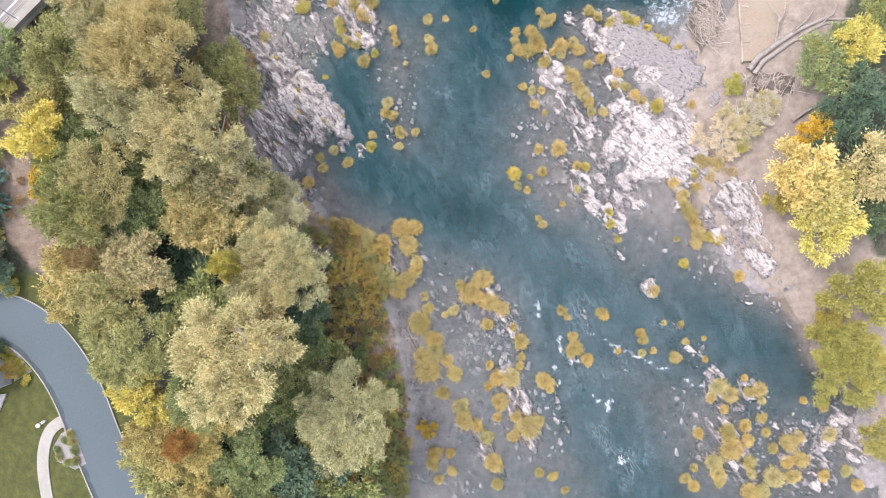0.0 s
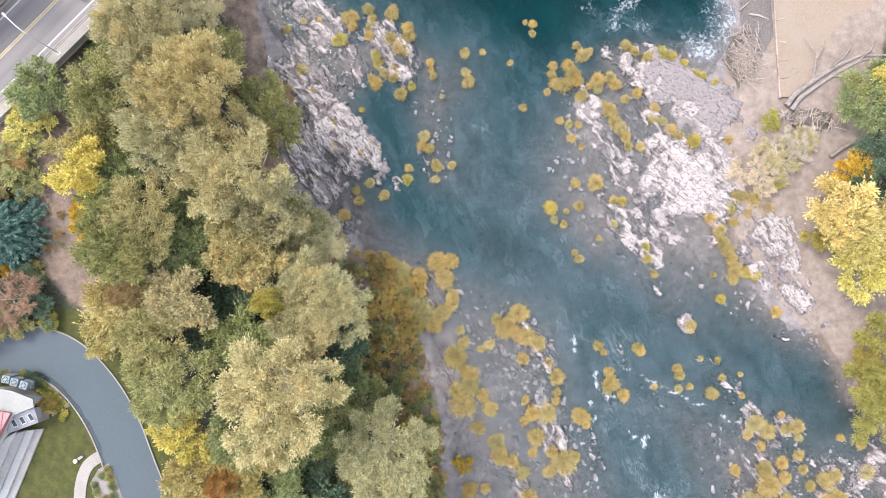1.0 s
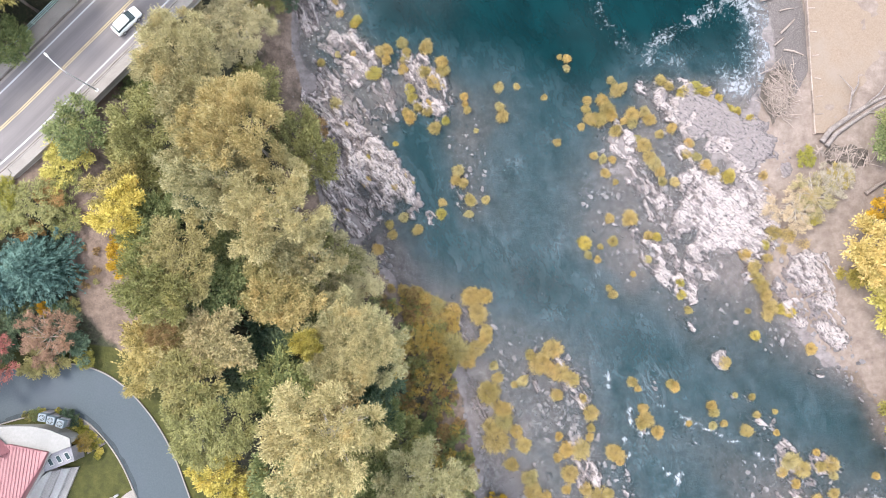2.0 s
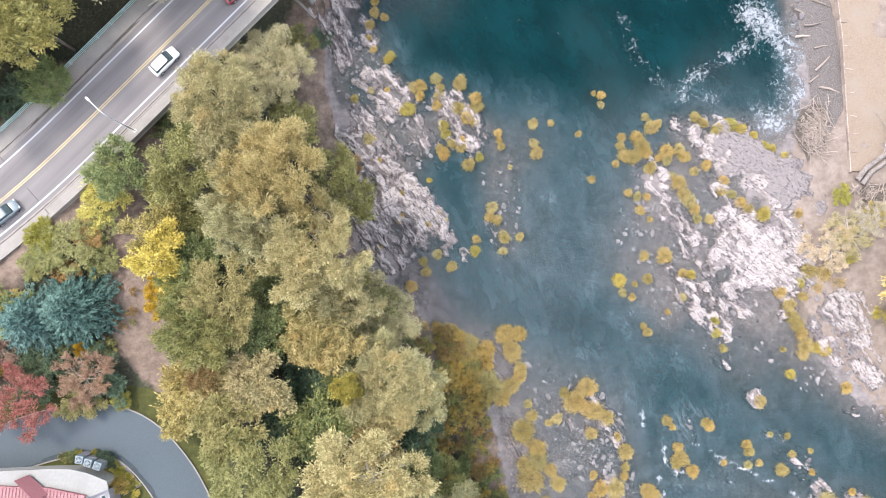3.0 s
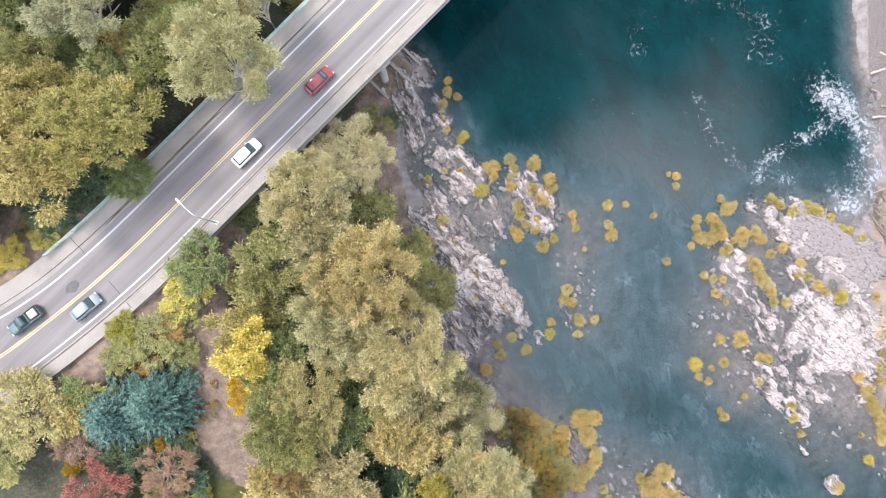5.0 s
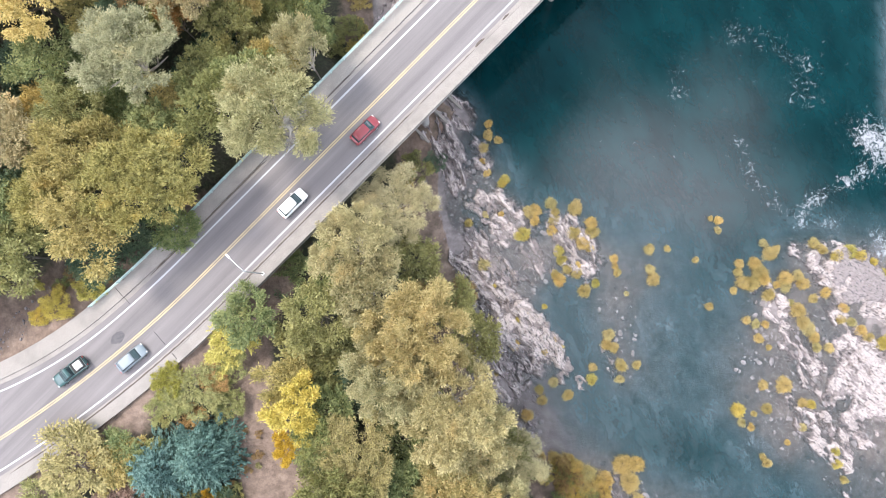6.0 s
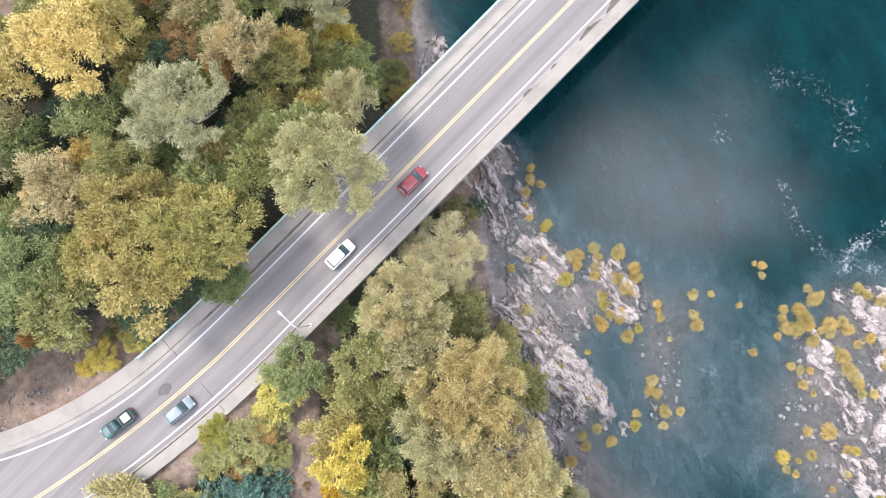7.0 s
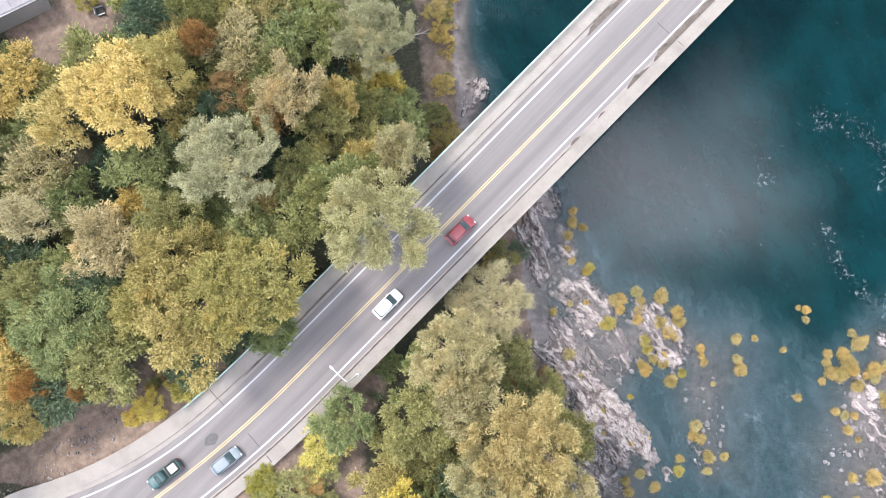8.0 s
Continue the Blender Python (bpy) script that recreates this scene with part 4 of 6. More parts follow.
def rubble(s0, s1, off0, off1, count, seed):
    """Broken stone on the slope beside the road, joined into one mesh."""
    rs = np.random.RandomState(seed)
    verts, faces = [], []
    for k in range(count):
        x, y, _ = road_at(rs.uniform(s0, s1), rs.uniform(off0, off1))
        r = 0.08 + 0.2 * rs.random_sample() ** 3
        ring = [(x + r * rs.uniform(0.7, 1.3) * math.cos(u), y + r * rs.uniform(0.7, 1.3) * math.sin(u)) for u in (0.2, 1.4, 2.7, 4.0, 5.2)]
        z = ground_at(x, y)
        verts += [(a, b, z - 0.1) for a, b in ring] + [(x + 0.6 * (a - x), y + 0.6 * (b - y), z + 0.7 * r) for a, b in ring]
        o = 10 * k
        faces += [tuple(range(o + 5, o + 10))] + [(o + q, o + (q + 1) % 5, o + 5 + (q + 1) % 5, o + 5 + q) for q in range(5)]
    ob = new("slope_rubble", mesh_from("slope_rubble", verts, faces, PEBBLE))
    tagged(ob, "pale broken stones on the reddish dirt slope beside the road", "stones", kind="stuff")


PEBBLE = surface("wet_pebble", (0.11, 0.097, 0.10), (0.26, 0.235, 0.236), 1.2, 0.4, 0.7, 0.03)
rubble(-52, -12, -13.5, -9.5, 420, 3)
stone_field(((6, -9, 9, 3.0, -62, 480), (13, -12, 9, 3, -64, 500), (0, -22, 8, 3, -66, 350), (31, -9, 7, 2.2, -28, 350), (45, -19, 9, 6, -45, 800), (-20, 35, 12, 4, -58, 500), (-24, 47, 5, 3.5, -60, 250), (-10, 30, 8, 4, -60, 250), (18, 27, 9, 5, -55, 450), (23, 13, 7, 4, -50, 350), (41, 6, 6, 3, -58, 250), (57, -16, 4, 3, -40, 250)), 15)


# ---- trees, bushes and shrubs ----
def blades(pos, along, leaf, rs, width, face=None):
    """Leaves as slim three-cornered blades at the given places, their flat sides turned roughly to face."""
    along /= np.linalg.norm(along, axis=1)[:, None]
    side = np.cross(along, rs.normal(size=pos.shape) * 0.6 + np.array([0, 0, 1.0]) if face is None else face + rs.normal(size=pos.shape) * 0.38)
    side /= np.linalg.norm(side, axis=1)[:, None] + 1e-9
    s = leaf * rs.uniform(0.55, 1.4, len(pos))[:, None]
    verts = np.stack([pos - along * s * 0.8 + side * s * width, pos - along * s * 0.8 - side * s * width, pos + along * s], 1).reshape(-1, 3)
    return verts, np.arange(len(pos) * 3).reshape(-1, 3)


def plume_cloud(seed, lobes, sprays, leaves, leaf, girth=0.2, width=0.55, core=0.12):
    """A crown about 1 in radius and 1 high: rounded boughs set apart from one another, each a burst of leafy sprays."""
    rs = np.random.RandomState(seed)
    k = np.arange(lobes)
    a = k * 2.39996 + rs.uniform(0, 6.28) + rs.normal(size=lobes) * 0.25
    rad = np.sqrt((k + 0.4) / lobes) * 0.80 * rs.uniform(0.9, 1.08, lobes)
    rad *= 1 + 0.10 * np.cos(3 * a + rs.uniform(0, 6)) + 0.07 * np.cos(5 * a + rs.uniform(0, 6))
    size = rs.uniform(0.78, 1.22, lobes) * 1.12 / math.sqrt(lobes)
    cz = 0.14 + 0.62 * np.sqrt(np.clip(1 - (rad / 1.02) ** 2, 0, 1)) * rs.uniform(0.72, 1.05, lobes)
    centre = np.stack([rad * np.cos(a), rad * np.sin(a), cz], 1)
    lean = rs.normal(size=(lobes, sprays, 3)) + centre[:, None, :] * np.array([1.5, 1.5, 0.0]) + np.array([0, 0, 0.55])
    lean[:, :, 2] = np.abs(lean[:, :, 2]) * 0.9 - 0.12
    lean /= np.linalg.norm(lean, axis=2)[:, :, None]
    reach = rs.uniform(0.75, 1.25, (lobes, sprays))
    pick = rs.choice(lobes, leaves, p=size ** 1.7 / (size ** 1.7).sum())
    which = rs.randint(0, sprays, leaves)
    d, far = lean[pick, which], reach[pick, which]
    t = rs.uniform(0, 1, leaves) ** 0.6
    fat = girth * size[pick] * (0.4 + np.sin(math.pi * (0.1 + 0.82 * t)))
    off = rs.normal(size=(leaves, 3)) * fat[:, None]
    pos = centre[pick] + d * (size[pick] * far * (0.25 + 0.8 * t))[:, None] + off
    inner = rs.uniform(0, 1, leaves) < core
    pos = np.where(inner[:, None], pos * np.array([0.88, 0.88, 0.72]), pos)
    along = d + off / fat[:, None] * 0.3 + rs.normal(size=(leaves, 3)) * 0.35
    return blades(pos, along, leaf, rs, width, np.array([0, 0, 0.75]) + d * 0.5 + off / fat[:, None] * 0.22)


def dome_cloud(seed, leaves, leaf):
    """A willow shrub: a fuzzy dome of blades that point away from its foot, a little lumpy."""
    rs = np.random.RandomState(seed)
    d = rs.normal(size=(leaves, 3))
    d[:, 2] = np.abs(d[:, 2])
    d /= np.linalg.norm(d, axis=1)[:, None]
    bumps = rs.normal(size=(24, 3))
    bumps[:, 2] = np.abs(bumps[:, 2])
    bumps /= np.linalg.norm(bumps, axis=1)[:, None]
    near = np.max(d @ bumps.T, axis=1)
    lump = 0.74 + 0.34 * np.clip((near - 0.76) / 0.24, 0, 1) ** 0.7
    turn = np.arctan2(d[:, 1], d[:, 0])
    lump *= 1 + 0.08 * np.cos(2 * turn + rs.uniform(0, 6)) + 0.07 * np.cos(3 * turn + rs.uniform(0, 6)) + 0.07 * np.cos(11 * turn + rs.uniform(0, 6))
    reach = (0.2 + 0.8 * rs.uniform(0, 1, leaves) ** 0.6) * lump * rs.uniform(0.85, 1.12, leaves)
    pos = d * reach[:, None] * 0.92 + np.array([0, 0, 0.05])
    return blades(pos, d + rs.normal(size=(leaves, 3)) * 0.4, leaf, rs, 0.34)


def needle_cloud(seed, whorls, leaf):
    """A spruce: tiers of boughs that shorten towards the tip, set with needles."""
    rs = np.random.RandomState(seed)
    pos, along = [], []
    for k in range(whorls):
        h = k / whorls
        length = (1 - h) ** 0.85
        for b in range(int(16 - 8 * h)):
            a = rs.uniform(0, math.tau)
            out = np.array([math.cos(a), math.sin(a), 0.0])
            reach = length * rs.uniform(0.75, 1.08)
            for q in range(int(85 * max(reach, 0.2))):
                t = rs.uniform(0.15, 1) ** 0.7
                swing = rs.normal() * 0.11 * (1.1 - t)
                p = out * reach * t + np.array([-out[1], out[0], 0]) * swing
                p[2] = 0.03 + h * 0.96 - 0.10 * reach * t + 0.05 * t * t + rs.normal() * 0.012
                pos.append(p)
                along.append(out + rs.normal(size=3) * 0.45)
    pos, along = np.array(pos), np.array(along)
    along /= np.linalg.norm(along, axis=1)[:, None]
    side = np.cross(along, rs.normal(size=along.shape) * 0.4 + np.array([0, 0, 1.0]))
    side /= np.linalg.norm(side, axis=1)[:, None]
    s = leaf * rs.uniform(0.6, 1.3, len(pos))[:, None]
    verts = np.stack([pos - along * s, pos + side * s * 0.4, pos + along * s, pos - side * s * 0.4], 1).reshape(-1, 3)
    i = np.arange(len(pos)) * 4
    return verts, np.concatenate([np.stack([i, i + 1, i + 2], 1), np.stack([i, i + 2, i + 3], 1)])


def limb_mesh(seed, boughs, material):
    """Trunk and limbs for a crown 1 wide, from 0 to 1 high; the crown's foot is at 0.4."""
    rng = random.Random(seed)
    pieces = [tube_mesh([(0, 0, -0.04), (0.01, 0, 0.2), (-0.01, 0.01, 0.45), (0.0, 0.0, 0.78)], [0.055, 0.042, 0.032, 0.012], 8)]
    for k in range(boughs):
        a, r, z = math.tau * (k + rng.uniform(-0.3, 0.3)) / boughs, rng.uniform(0.45, 0.85), rng.uniform(0.3, 0.55)
        e = (r * math.cos(a), r * math.sin(a), z + rng.uniform(0.14, 0.32))
        mid = (e[0] * 0.45 + rng.uniform(-0.04, 0.04), e[1] * 0.45 + rng.uniform(-0.04, 0.04), z + 0.1)
        pieces.append(tube_mesh([(0, 0, z), mid, e], [0.024, 0.015, 0.004], 5))
        for t in range(2):
            b = a + rng.uniform(-0.7, 0.7)
            q = rng.uniform(0.2, 0.4)
            pieces.append(tube_mesh([mid, (mid[0] + q * math.cos(b), mid[1] + q * math.sin(b), mid[2] + rng.uniform(0.1, 0.26))], [0.010, 0.003], 4))
    v, f = join(pieces)
    return mesh_from("limbs", v, f, material)


def leaf_mesh(name, data):
    return mesh_from(name, data[0], data[1], LEAF["olive"])


BIG = [leaf_mesh("crown_big", plume_cloud(k, 30, 12, 24000, 0.0215, core=0.2)) for k in range(6)]
FEATHERY = [leaf_mesh("crown_feathery", plume_cloud(10 + k, 34, 14, 37000, 0.0180, 0.19, 0.50, 0.2)) for k in range(5)]
MID = [leaf_mesh("crown_mid", plume_cloud(20 + k, 20, 11, 13000, 0.030, 0.2, core=0.2)) for k in range(6)]
SMALL = [leaf_mesh("crown_small", plume_cloud(40 + k, 13, 10, 7200, 0.040, 0.2, core=0.2)) for k in range(5)]
WISPY = [leaf_mesh("crown_wispy", plume_cloud(60 + k, 24, 8, 8500, 0.031, 0.16, 0.36, 0.25)) for k in range(3)]
CLUMP = [leaf_mesh("crown_clump", dome_cloud(80 + k, 4600, 0.052)) for k in range(9)]
THICKET = [leaf_mesh("crown_thicket", plume_cloud(100 + k, 16, 9, 6500, 0.036, 0.2, 0.5)) for k in range(5)]
SPRUCE = leaf_mesh("crown_spruce", needle_cloud(7, 30, 0.034))
BRANCHING = [limb_mesh(k, 9, BARK) for k in range(3)]
PALE_BRANCHING = [limb_mesh(10 + k, 13, PALE_BARK) for k in range(2)]
SHRUB_STEM = limb_mesh(33, 5, BARK)
WORDS = {
    "pale": ("cottonwood_tree", "tall cottonwood with pale olive autumn leaves"), "olive": ("broadleaf_tree", "broad olive-green tree on the wooded bank"),
    "green": ("broadleaf_tree", "dense green broadleaf tree among the woods"), "dark": ("understorey_tree", "dark green understorey tree below taller crowns"),
    "silver": ("willow_tree", "silvery grey-green willow in the woods"), "grey": ("willow_tree", "soft grey-olive willow near the river"),
    "yellow": ("maple_tree", "bright pale-yellow autumn maple in the woods"), "gold": ("maple_tree", "golden yellow autumn maple on the bank"), "marigold": ("maple_tree", "small orange-yellow autumn maple"),
    "lime": ("shrub_tree", "small yellow-green shrubby tree beside the road"), "wheat": ("cottonwood_tree", "yellowing cottonwood with wheat-coloured leaves"), "tan": ("oak_tree", "tan-brown autumn oak among green trees"),
    "brown": ("oak_tree", "brown-olive autumn oak with dry leaves"), "amber": ("maple_tree", "amber and green autumn maple"), "rust": ("maple_tree", "rust-coloured thinning autumn tree"),
    "red": ("japanese_maple_tree", "red fine-leaved ornamental maple beside the drive"), "rose": ("ornamental_tree", "reddish-brown thinning ornamental tree"),
    "moss": ("willow_tree", "broad golden-green willow on the sandy bank"),
    "ember": ("maple_tree", "small orange-red autumn maple among green trees"),
    "spruce": ("blue_spruce_tree", "broad blue-green spruce beside the dirt yard"),
}
BUSH_WORDS = {"orange": "orange-brown autumn thicket on the low bank", "ochre": "ochre-yellow willow thicket on the gravel", "rust": "rust-brown low thicket on the bank", "green": "dull green thicket on the low bank",
              "tan": "tan dry brush beside the sand", "twig": "bleached leafless brush beside the rocks", "gold": "golden yellow bush beside the road", "lime": "small yellow-green bush on the bank", "olive": "olive-green low bush on the bank",
              "marigold": "small bright orange-yellow bush", "dark": "dark green low bush on the bank"}
plant_rng = random.Random(99)
PLANTED = []


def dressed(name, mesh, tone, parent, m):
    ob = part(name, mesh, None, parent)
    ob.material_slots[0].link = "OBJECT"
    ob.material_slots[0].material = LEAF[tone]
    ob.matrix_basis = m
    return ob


def tree(tone, x, y, r, top):
    PLANTED.append((x, y, r))
    z = min(ground_at(x, y), top - 3.0)
    h = top - z
    name, words = WORDS[tone]
    turn = plant_rng.uniform(0, 360)
    ob = thing(name, pose(x, y, z), words, "tree", name.replace("_", " ") + "s")
    if tone == "spruce":
        v, f = tube_mesh([(0, 0, -0.2), (0, 0, h * 0.5), (0, 0, h * 0.96)], [0.35, 0.22, 0.04], 9)
        part("trunk", mesh_from("trunk", v, f, BARK), None, ob)
        dressed("crown", SPRUCE, tone, ob, Matrix.Diagonal((r, r, h, 1)))
        return
    thin = tone in ("red", "rose", "rust", "twig")
    kind = WISPY if thin else FEATHERY if r > 4.6 and tone in ("pale", "silver", "grey", "wheat") else BIG if r > 5.2 else MID if r > 3.4 and top - z > 12.1 else SMALL
    deep = min(max(1.15 * r, 0.5 * h), 0.85 * h)
    part("trunk", plant_rng.choice(PALE_BRANCHING if tone in ("grey", "pale", "silver", "rose") else BRANCHING), None, ob).matrix_basis = pose(0, 0, 0, 0, 0, turn) @ Matrix.Diagonal((r * 0.95, r * 0.95, h * 0.97, 1))
    dressed("crown", plant_rng.choice(kind), tone, ob, pose(0, 0, h - deep * 0.97, 0, 0, turn) @ Matrix.Diagonal((r * plant_rng.uniform(1.08, 1.2), r * plant_rng.uniform(1.04, 1.18), deep, 1)))


def bush(tone, x, y, r, top):
    z = max(ground_at(x, y), 0.0)
    h = max(top - z, 0.7 * r, 1.0)
    ob = thing("bush", pose(x, y, z), BUSH_WORDS[tone], "bush", "bushes on the banks")
    part("stem", SHRUB_STEM, None, ob).matrix_basis = Matrix.Diagonal((r * 0.8, r * 0.8, h * 0.85, 1))
    if tone in ("twig", "tan"):
        part("twig", plant_rng.choice(PALE_BRANCHING), None, ob).matrix_basis = pose(0, 0, 0, 0, 0, 40) @ Matrix.Diagonal((r * 1.2, r * 1.2, h, 1))
    dressed("leaves", plant_rng.choice(WISPY if tone in ("twig", "tan") else THICKET), {"ochre": "bracken"}.get(tone, tone), ob, pose(0, 0, -0.1 * h, 0, 0, plant_rng.uniform(0, 360)) @ Matrix.Diagonal((r * 1.08, r * 1.08, h * 1.05, 1)))



def shrub(x, y, r, tone):
    h = r * plant_rng.uniform(0.9, 1.2)
    if tone == "ochre" and plant_rng.random() < 0.2:
        tone = "wheat"
    ob = thing("willow_shrub", pose(x, y, 0.05), {"ochre": "ochre-yellow willow shrub rooted on river rock", "wheat": "pale yellow willow shrub rooted on river rock", "citron": "bright yellow-green willow shrub rooted on river rock"}[tone], "shrub", "willow shrubs in the river")
    part("stem", SHRUB_STEM, None, ob).matrix_basis = Matrix.Diagonal((r * 0.8, r * 0.8, h, 1))
    dressed("leaves", plant_rng.choice(CLUMP), tone, ob, pose(0, 0, 0, 0, 0, plant_rng.uniform(0, 360)) @ Matrix.Diagonal((r * plant_rng.uniform(0.98, 1.2), r * plant_rng.uniform(0.95, 1.1), h, 1)))


tree("yellow", -82.1, 65.5, 6.1, 28)
tree("yellow", -78.1, 69.5, 3.6, 27)
tree("yellow", -90.3, 62.8, 3.4, 25)
tree("silver", -69.6, 57.9, 5.9, 28)
tree("tan", -63.1, 66.8, 3.8, 26)
tree("silver", -54.5, 75.4, 5.3, 22)
tree("gold", -53.7, 72.3, 3.0, 12)
tree("yellow", -58.1, 67.3, 2.6, 20)
tree("pale", -49.6, 60.4, 2.9, 26)
tree("pale", -51.9, 51.7, 6.3, 30)
tree("olive", -60.7, 53.1, 4.2, 23)
tree("green", -67.3, 49.5, 4.1, 22)
tree("olive", -64.5, 44.4, 5.1, 26)
tree("olive", -69.1, 42.9, 5.7, 27)
tree("amber", -73.7, 38.9, 5.2, 26)
tree("olive", -79.5, 41.0, 4.0, 24)
tree("tan", -84.3, 48.5, 4.5, 25)
tree("grey", -93.9, 51.7, 3.4, 23)
tree("tan", -93.6, 57.6, 3.9, 23)
tree("dark", -96.2, 47.0, 4.0, 20)
tree("green", -89.2, 39.0, 6.0, 24)
tree("amber", -94.6, 33.3, 4.1, 22)
tree("olive", -83.6, 34.4, 4.4, 23)
tree("amber", -76.4, 46.0, 4.4, 26)
tree("olive", -88.4, 70.0, 4.6, 20)
tree("green", -84.6, 73.6, 3.4, 18)
tree("olive", -93.7, 68.3, 3.5, 19)
tree("green", -99.4, 64.0, 3.2, 18)
tree("ember", -74.3, 73.1, 1.9, 25)
tree("tan", -69.5, 72.9, 3.9, 23)
tree("green", -61.1, 75.8, 4.2, 20)
tree("olive", -72.4, 78.1, 3.8, 21)
tree("dark", -61.9, 62.1, 3.5, 14)
tree("olive", -57.8, 60.4, 3.2, 16)
tree("green", -50.9, 66.9, 3.5, 14)
tree("olive", -77.1, 51.8, 3.7, 24)
tree("dark", -74.4, 62.5, 3.5, 20)
tree("dark", -71.1, 36.7, 3.4, 14)
tree("green", -65.5, 38.5, 3.2, 18)
tree("dark", -75.5, 33.8, 3.2, 16)
tree("green", -97.4, 38.6, 4.2, 20)
tree("dark", -61.9, 71.5, 3.3, 14)
tree("ember", -65.4, 63.8, 1.8, 23)
tree("rust", -70.5, 67.0, 2.8, 23)
tree("ember", -92.7, 31.7, 1.8, 23)
tree("ember", -86.7, 31.1, 1.2, 22)
tree("ember", -30.1, -19.6, 1.6, 22)
tree("rust", -43.0, 2.6, 2.0, 21)
tree("dark", -65.4, 56.9, 3.4, 16)
tree("dark", -84.6, 54.0, 3.6, 17)
tree("green", -83.6, 81.1, 4.2, 20)
tree("olive", -77.8, 80.5, 4.2, 20)
tree("green", -67.1, 82.2, 4.2, 20)
tree("silver", -58.6, 83.1, 4.2, 20)
tree("green", -103.1, 70.7, 3.6, 16)
tree("pale", -42.4, 36.7, 5.1, 25)
tree("olive", -46.6, 28.0, 4.2, 22)
tree("pale", -41.0, 31.2, 4.0, 24)
tree("grey", -38.6, 42.6, 5.3, 14)
tree("olive", -35.6, 35.1, 3.6, 11)
tree("green", -56.1, 27.7, 3.5, 18)
tree("gold", -59.0, 24.4, 3.3, 15)
tree("lime", -65.8, 19.3, 2.5, 15)
tree("gold", -48.7, 16.7, 3.4, 21)
tree("marigold", -50.8, 12.2, 2.2, 15)
tree("wheat", -34.4, 26.8, 5.8, 30)
tree("pale", -37.6, 21.5, 5.4, 28)
tree("pale", -30.1, 17.4, 6.4, 28)
tree("brown", -41.2, 12.0, 5.3, 22)
tree("green", -38.1, 7.7, 4.2, 18)
tree("wheat", -30.1, 9.5, 4.2, 19)
tree("grey", -23.4, 10.2, 5.5, 13)
tree("brown", -76.8, 9.1, 4.3, 17)
tree("olive", -80.1, 3.2, 3.6, 16)
tree("spruce", -61.5, 10.3, 6.6, 20)
tree("spruce", -66.5, 8.8, 6.4, 20)
tree("rose", -71.9, 7.5, 2.9, 15)
tree("green", -69.8, 9.9, 3.3, 16)
tree("green", -52.2, 34.6, 2.7, 11)
tree("dark", -41.2, 19.2, 3.6, 16)
tree("olive", -27.4, 25.2, 3.6, 12)
tree("green", -35.2, 19.4, 3.6, 15)
tree("dark", -54.7, 30.0, 3.0, 11)
tree("olive", -31.1, 30.4, 3.1, 7)
tree("red", -67.3, -1.4, 4.6, 18)
tree("rose", -59.6, 1.5, 3.7, 16)
tree("dark", -57.4, 1.2, 3.2, 14)
tree("brown", -60.9, -1.8, 2.6, 14)
tree("rose", -71.5, 5.3, 3.3, 15)
tree("dark", -65.9, 2.5, 3.7, 14)
tree("brown", -71.9, 8.9, 3.2, 16)
tree("wheat", -42.0, 1.0, 4.3, 19)
tree("tan", -36.3, 1.3, 3.6, 20)
tree("amber", -45.8, -2.7, 3.3, 16)
tree("gold", -25.8, 1.7, 1.9, 21)
tree("grey", -20.9, 1.6, 6.2, 19)
tree("dark", -32.9, -2.3, 4.5, 14)
tree("dark", -19.5, -4.2, 4.6, 13)
tree("wheat", -29.4, 7.5, 4.2, 19)
tree("pale", -27.1, 13.1, 4.2, 20)
tree("green", -33.2, 8.5, 3.6, 15)
tree("olive", -24.1, 10.8, 4.1, 12)
tree("lime", -55.5, -1.3, 1.3, 13)
tree("dark", -27.2, -3.8, 3.7, 13)
tree("rust", -39.7, 3.2, 2.5, 14)
tree("pale", -22.7, -8.6, 7.3, 31)
tree("grey", -11.2, -17.1, 6.4, 19)
tree("olive", -36.5, -8.6, 5.6, 22)
tree("gold", -35.6, -14.2, 3.0, 21)
tree("amber", -30.0, -18.3, 5.7, 20)
tree("green", -24.5, -23.0, 5.6, 18)
tree("dark", -17.7, -23.9, 5.1, 15)
tree("amber", -44.6, 0.9, 4.3, 19)
tree("tan", -37.2, 2.2, 3.6, 20)
tree("pale", -20.5, 1.5, 5.2, 20)
tree("green", -30.0, -3.5, 4.2, 18)
tree("dark", -21.6, -4.6, 3.7, 14)
tree("olive", -33.2, -24.4, 5.0, 17)
tree("tan", -22.2, -5.2, 3.2, 18)
tree("green", -13.4, -26.0, 5.2, 12)
tree("marigold", -17.3, -28.7, 2.3, 10)
tree("dark", -31.6, 1.8, 3.7, 13)
tree("green", -23.1, -17.0, 3.7, 14)
tree("dark", -21.4, -20.8, 4.1, 13)
tree("olive", -19.8, -11.1, 2.9, 15)
tree("green", 54.3, 32.1, 4.5, 7)
tree("gold", 57.8, 33.8, 3.4, 8)
tree("dark", 58.5, 26.7, 4.5, 8)
tree("wheat", 59.4, 16.1, 4.6, 9)
tree("yellow", 49.1, 15.5, 4.7, 10)
tree("gold", 52.9, 8.7, 4.7, 9)
tree("yellow", 52.1, 12.5, 4.2, 10)
tree("marigold", 52.7, 22.3, 2.7, 6)
tree("dark", 56.6, 21.0, 4.7, 7)
tree("moss", 49.1, 12.5, 3.0, 5)
tree("moss", 58.7, 0.0, 4.5, 7)
tree("moss", 57.1, -10.8, 5.4, 7)
tree("moss", 60.9, -20.8, 2.8, 6)
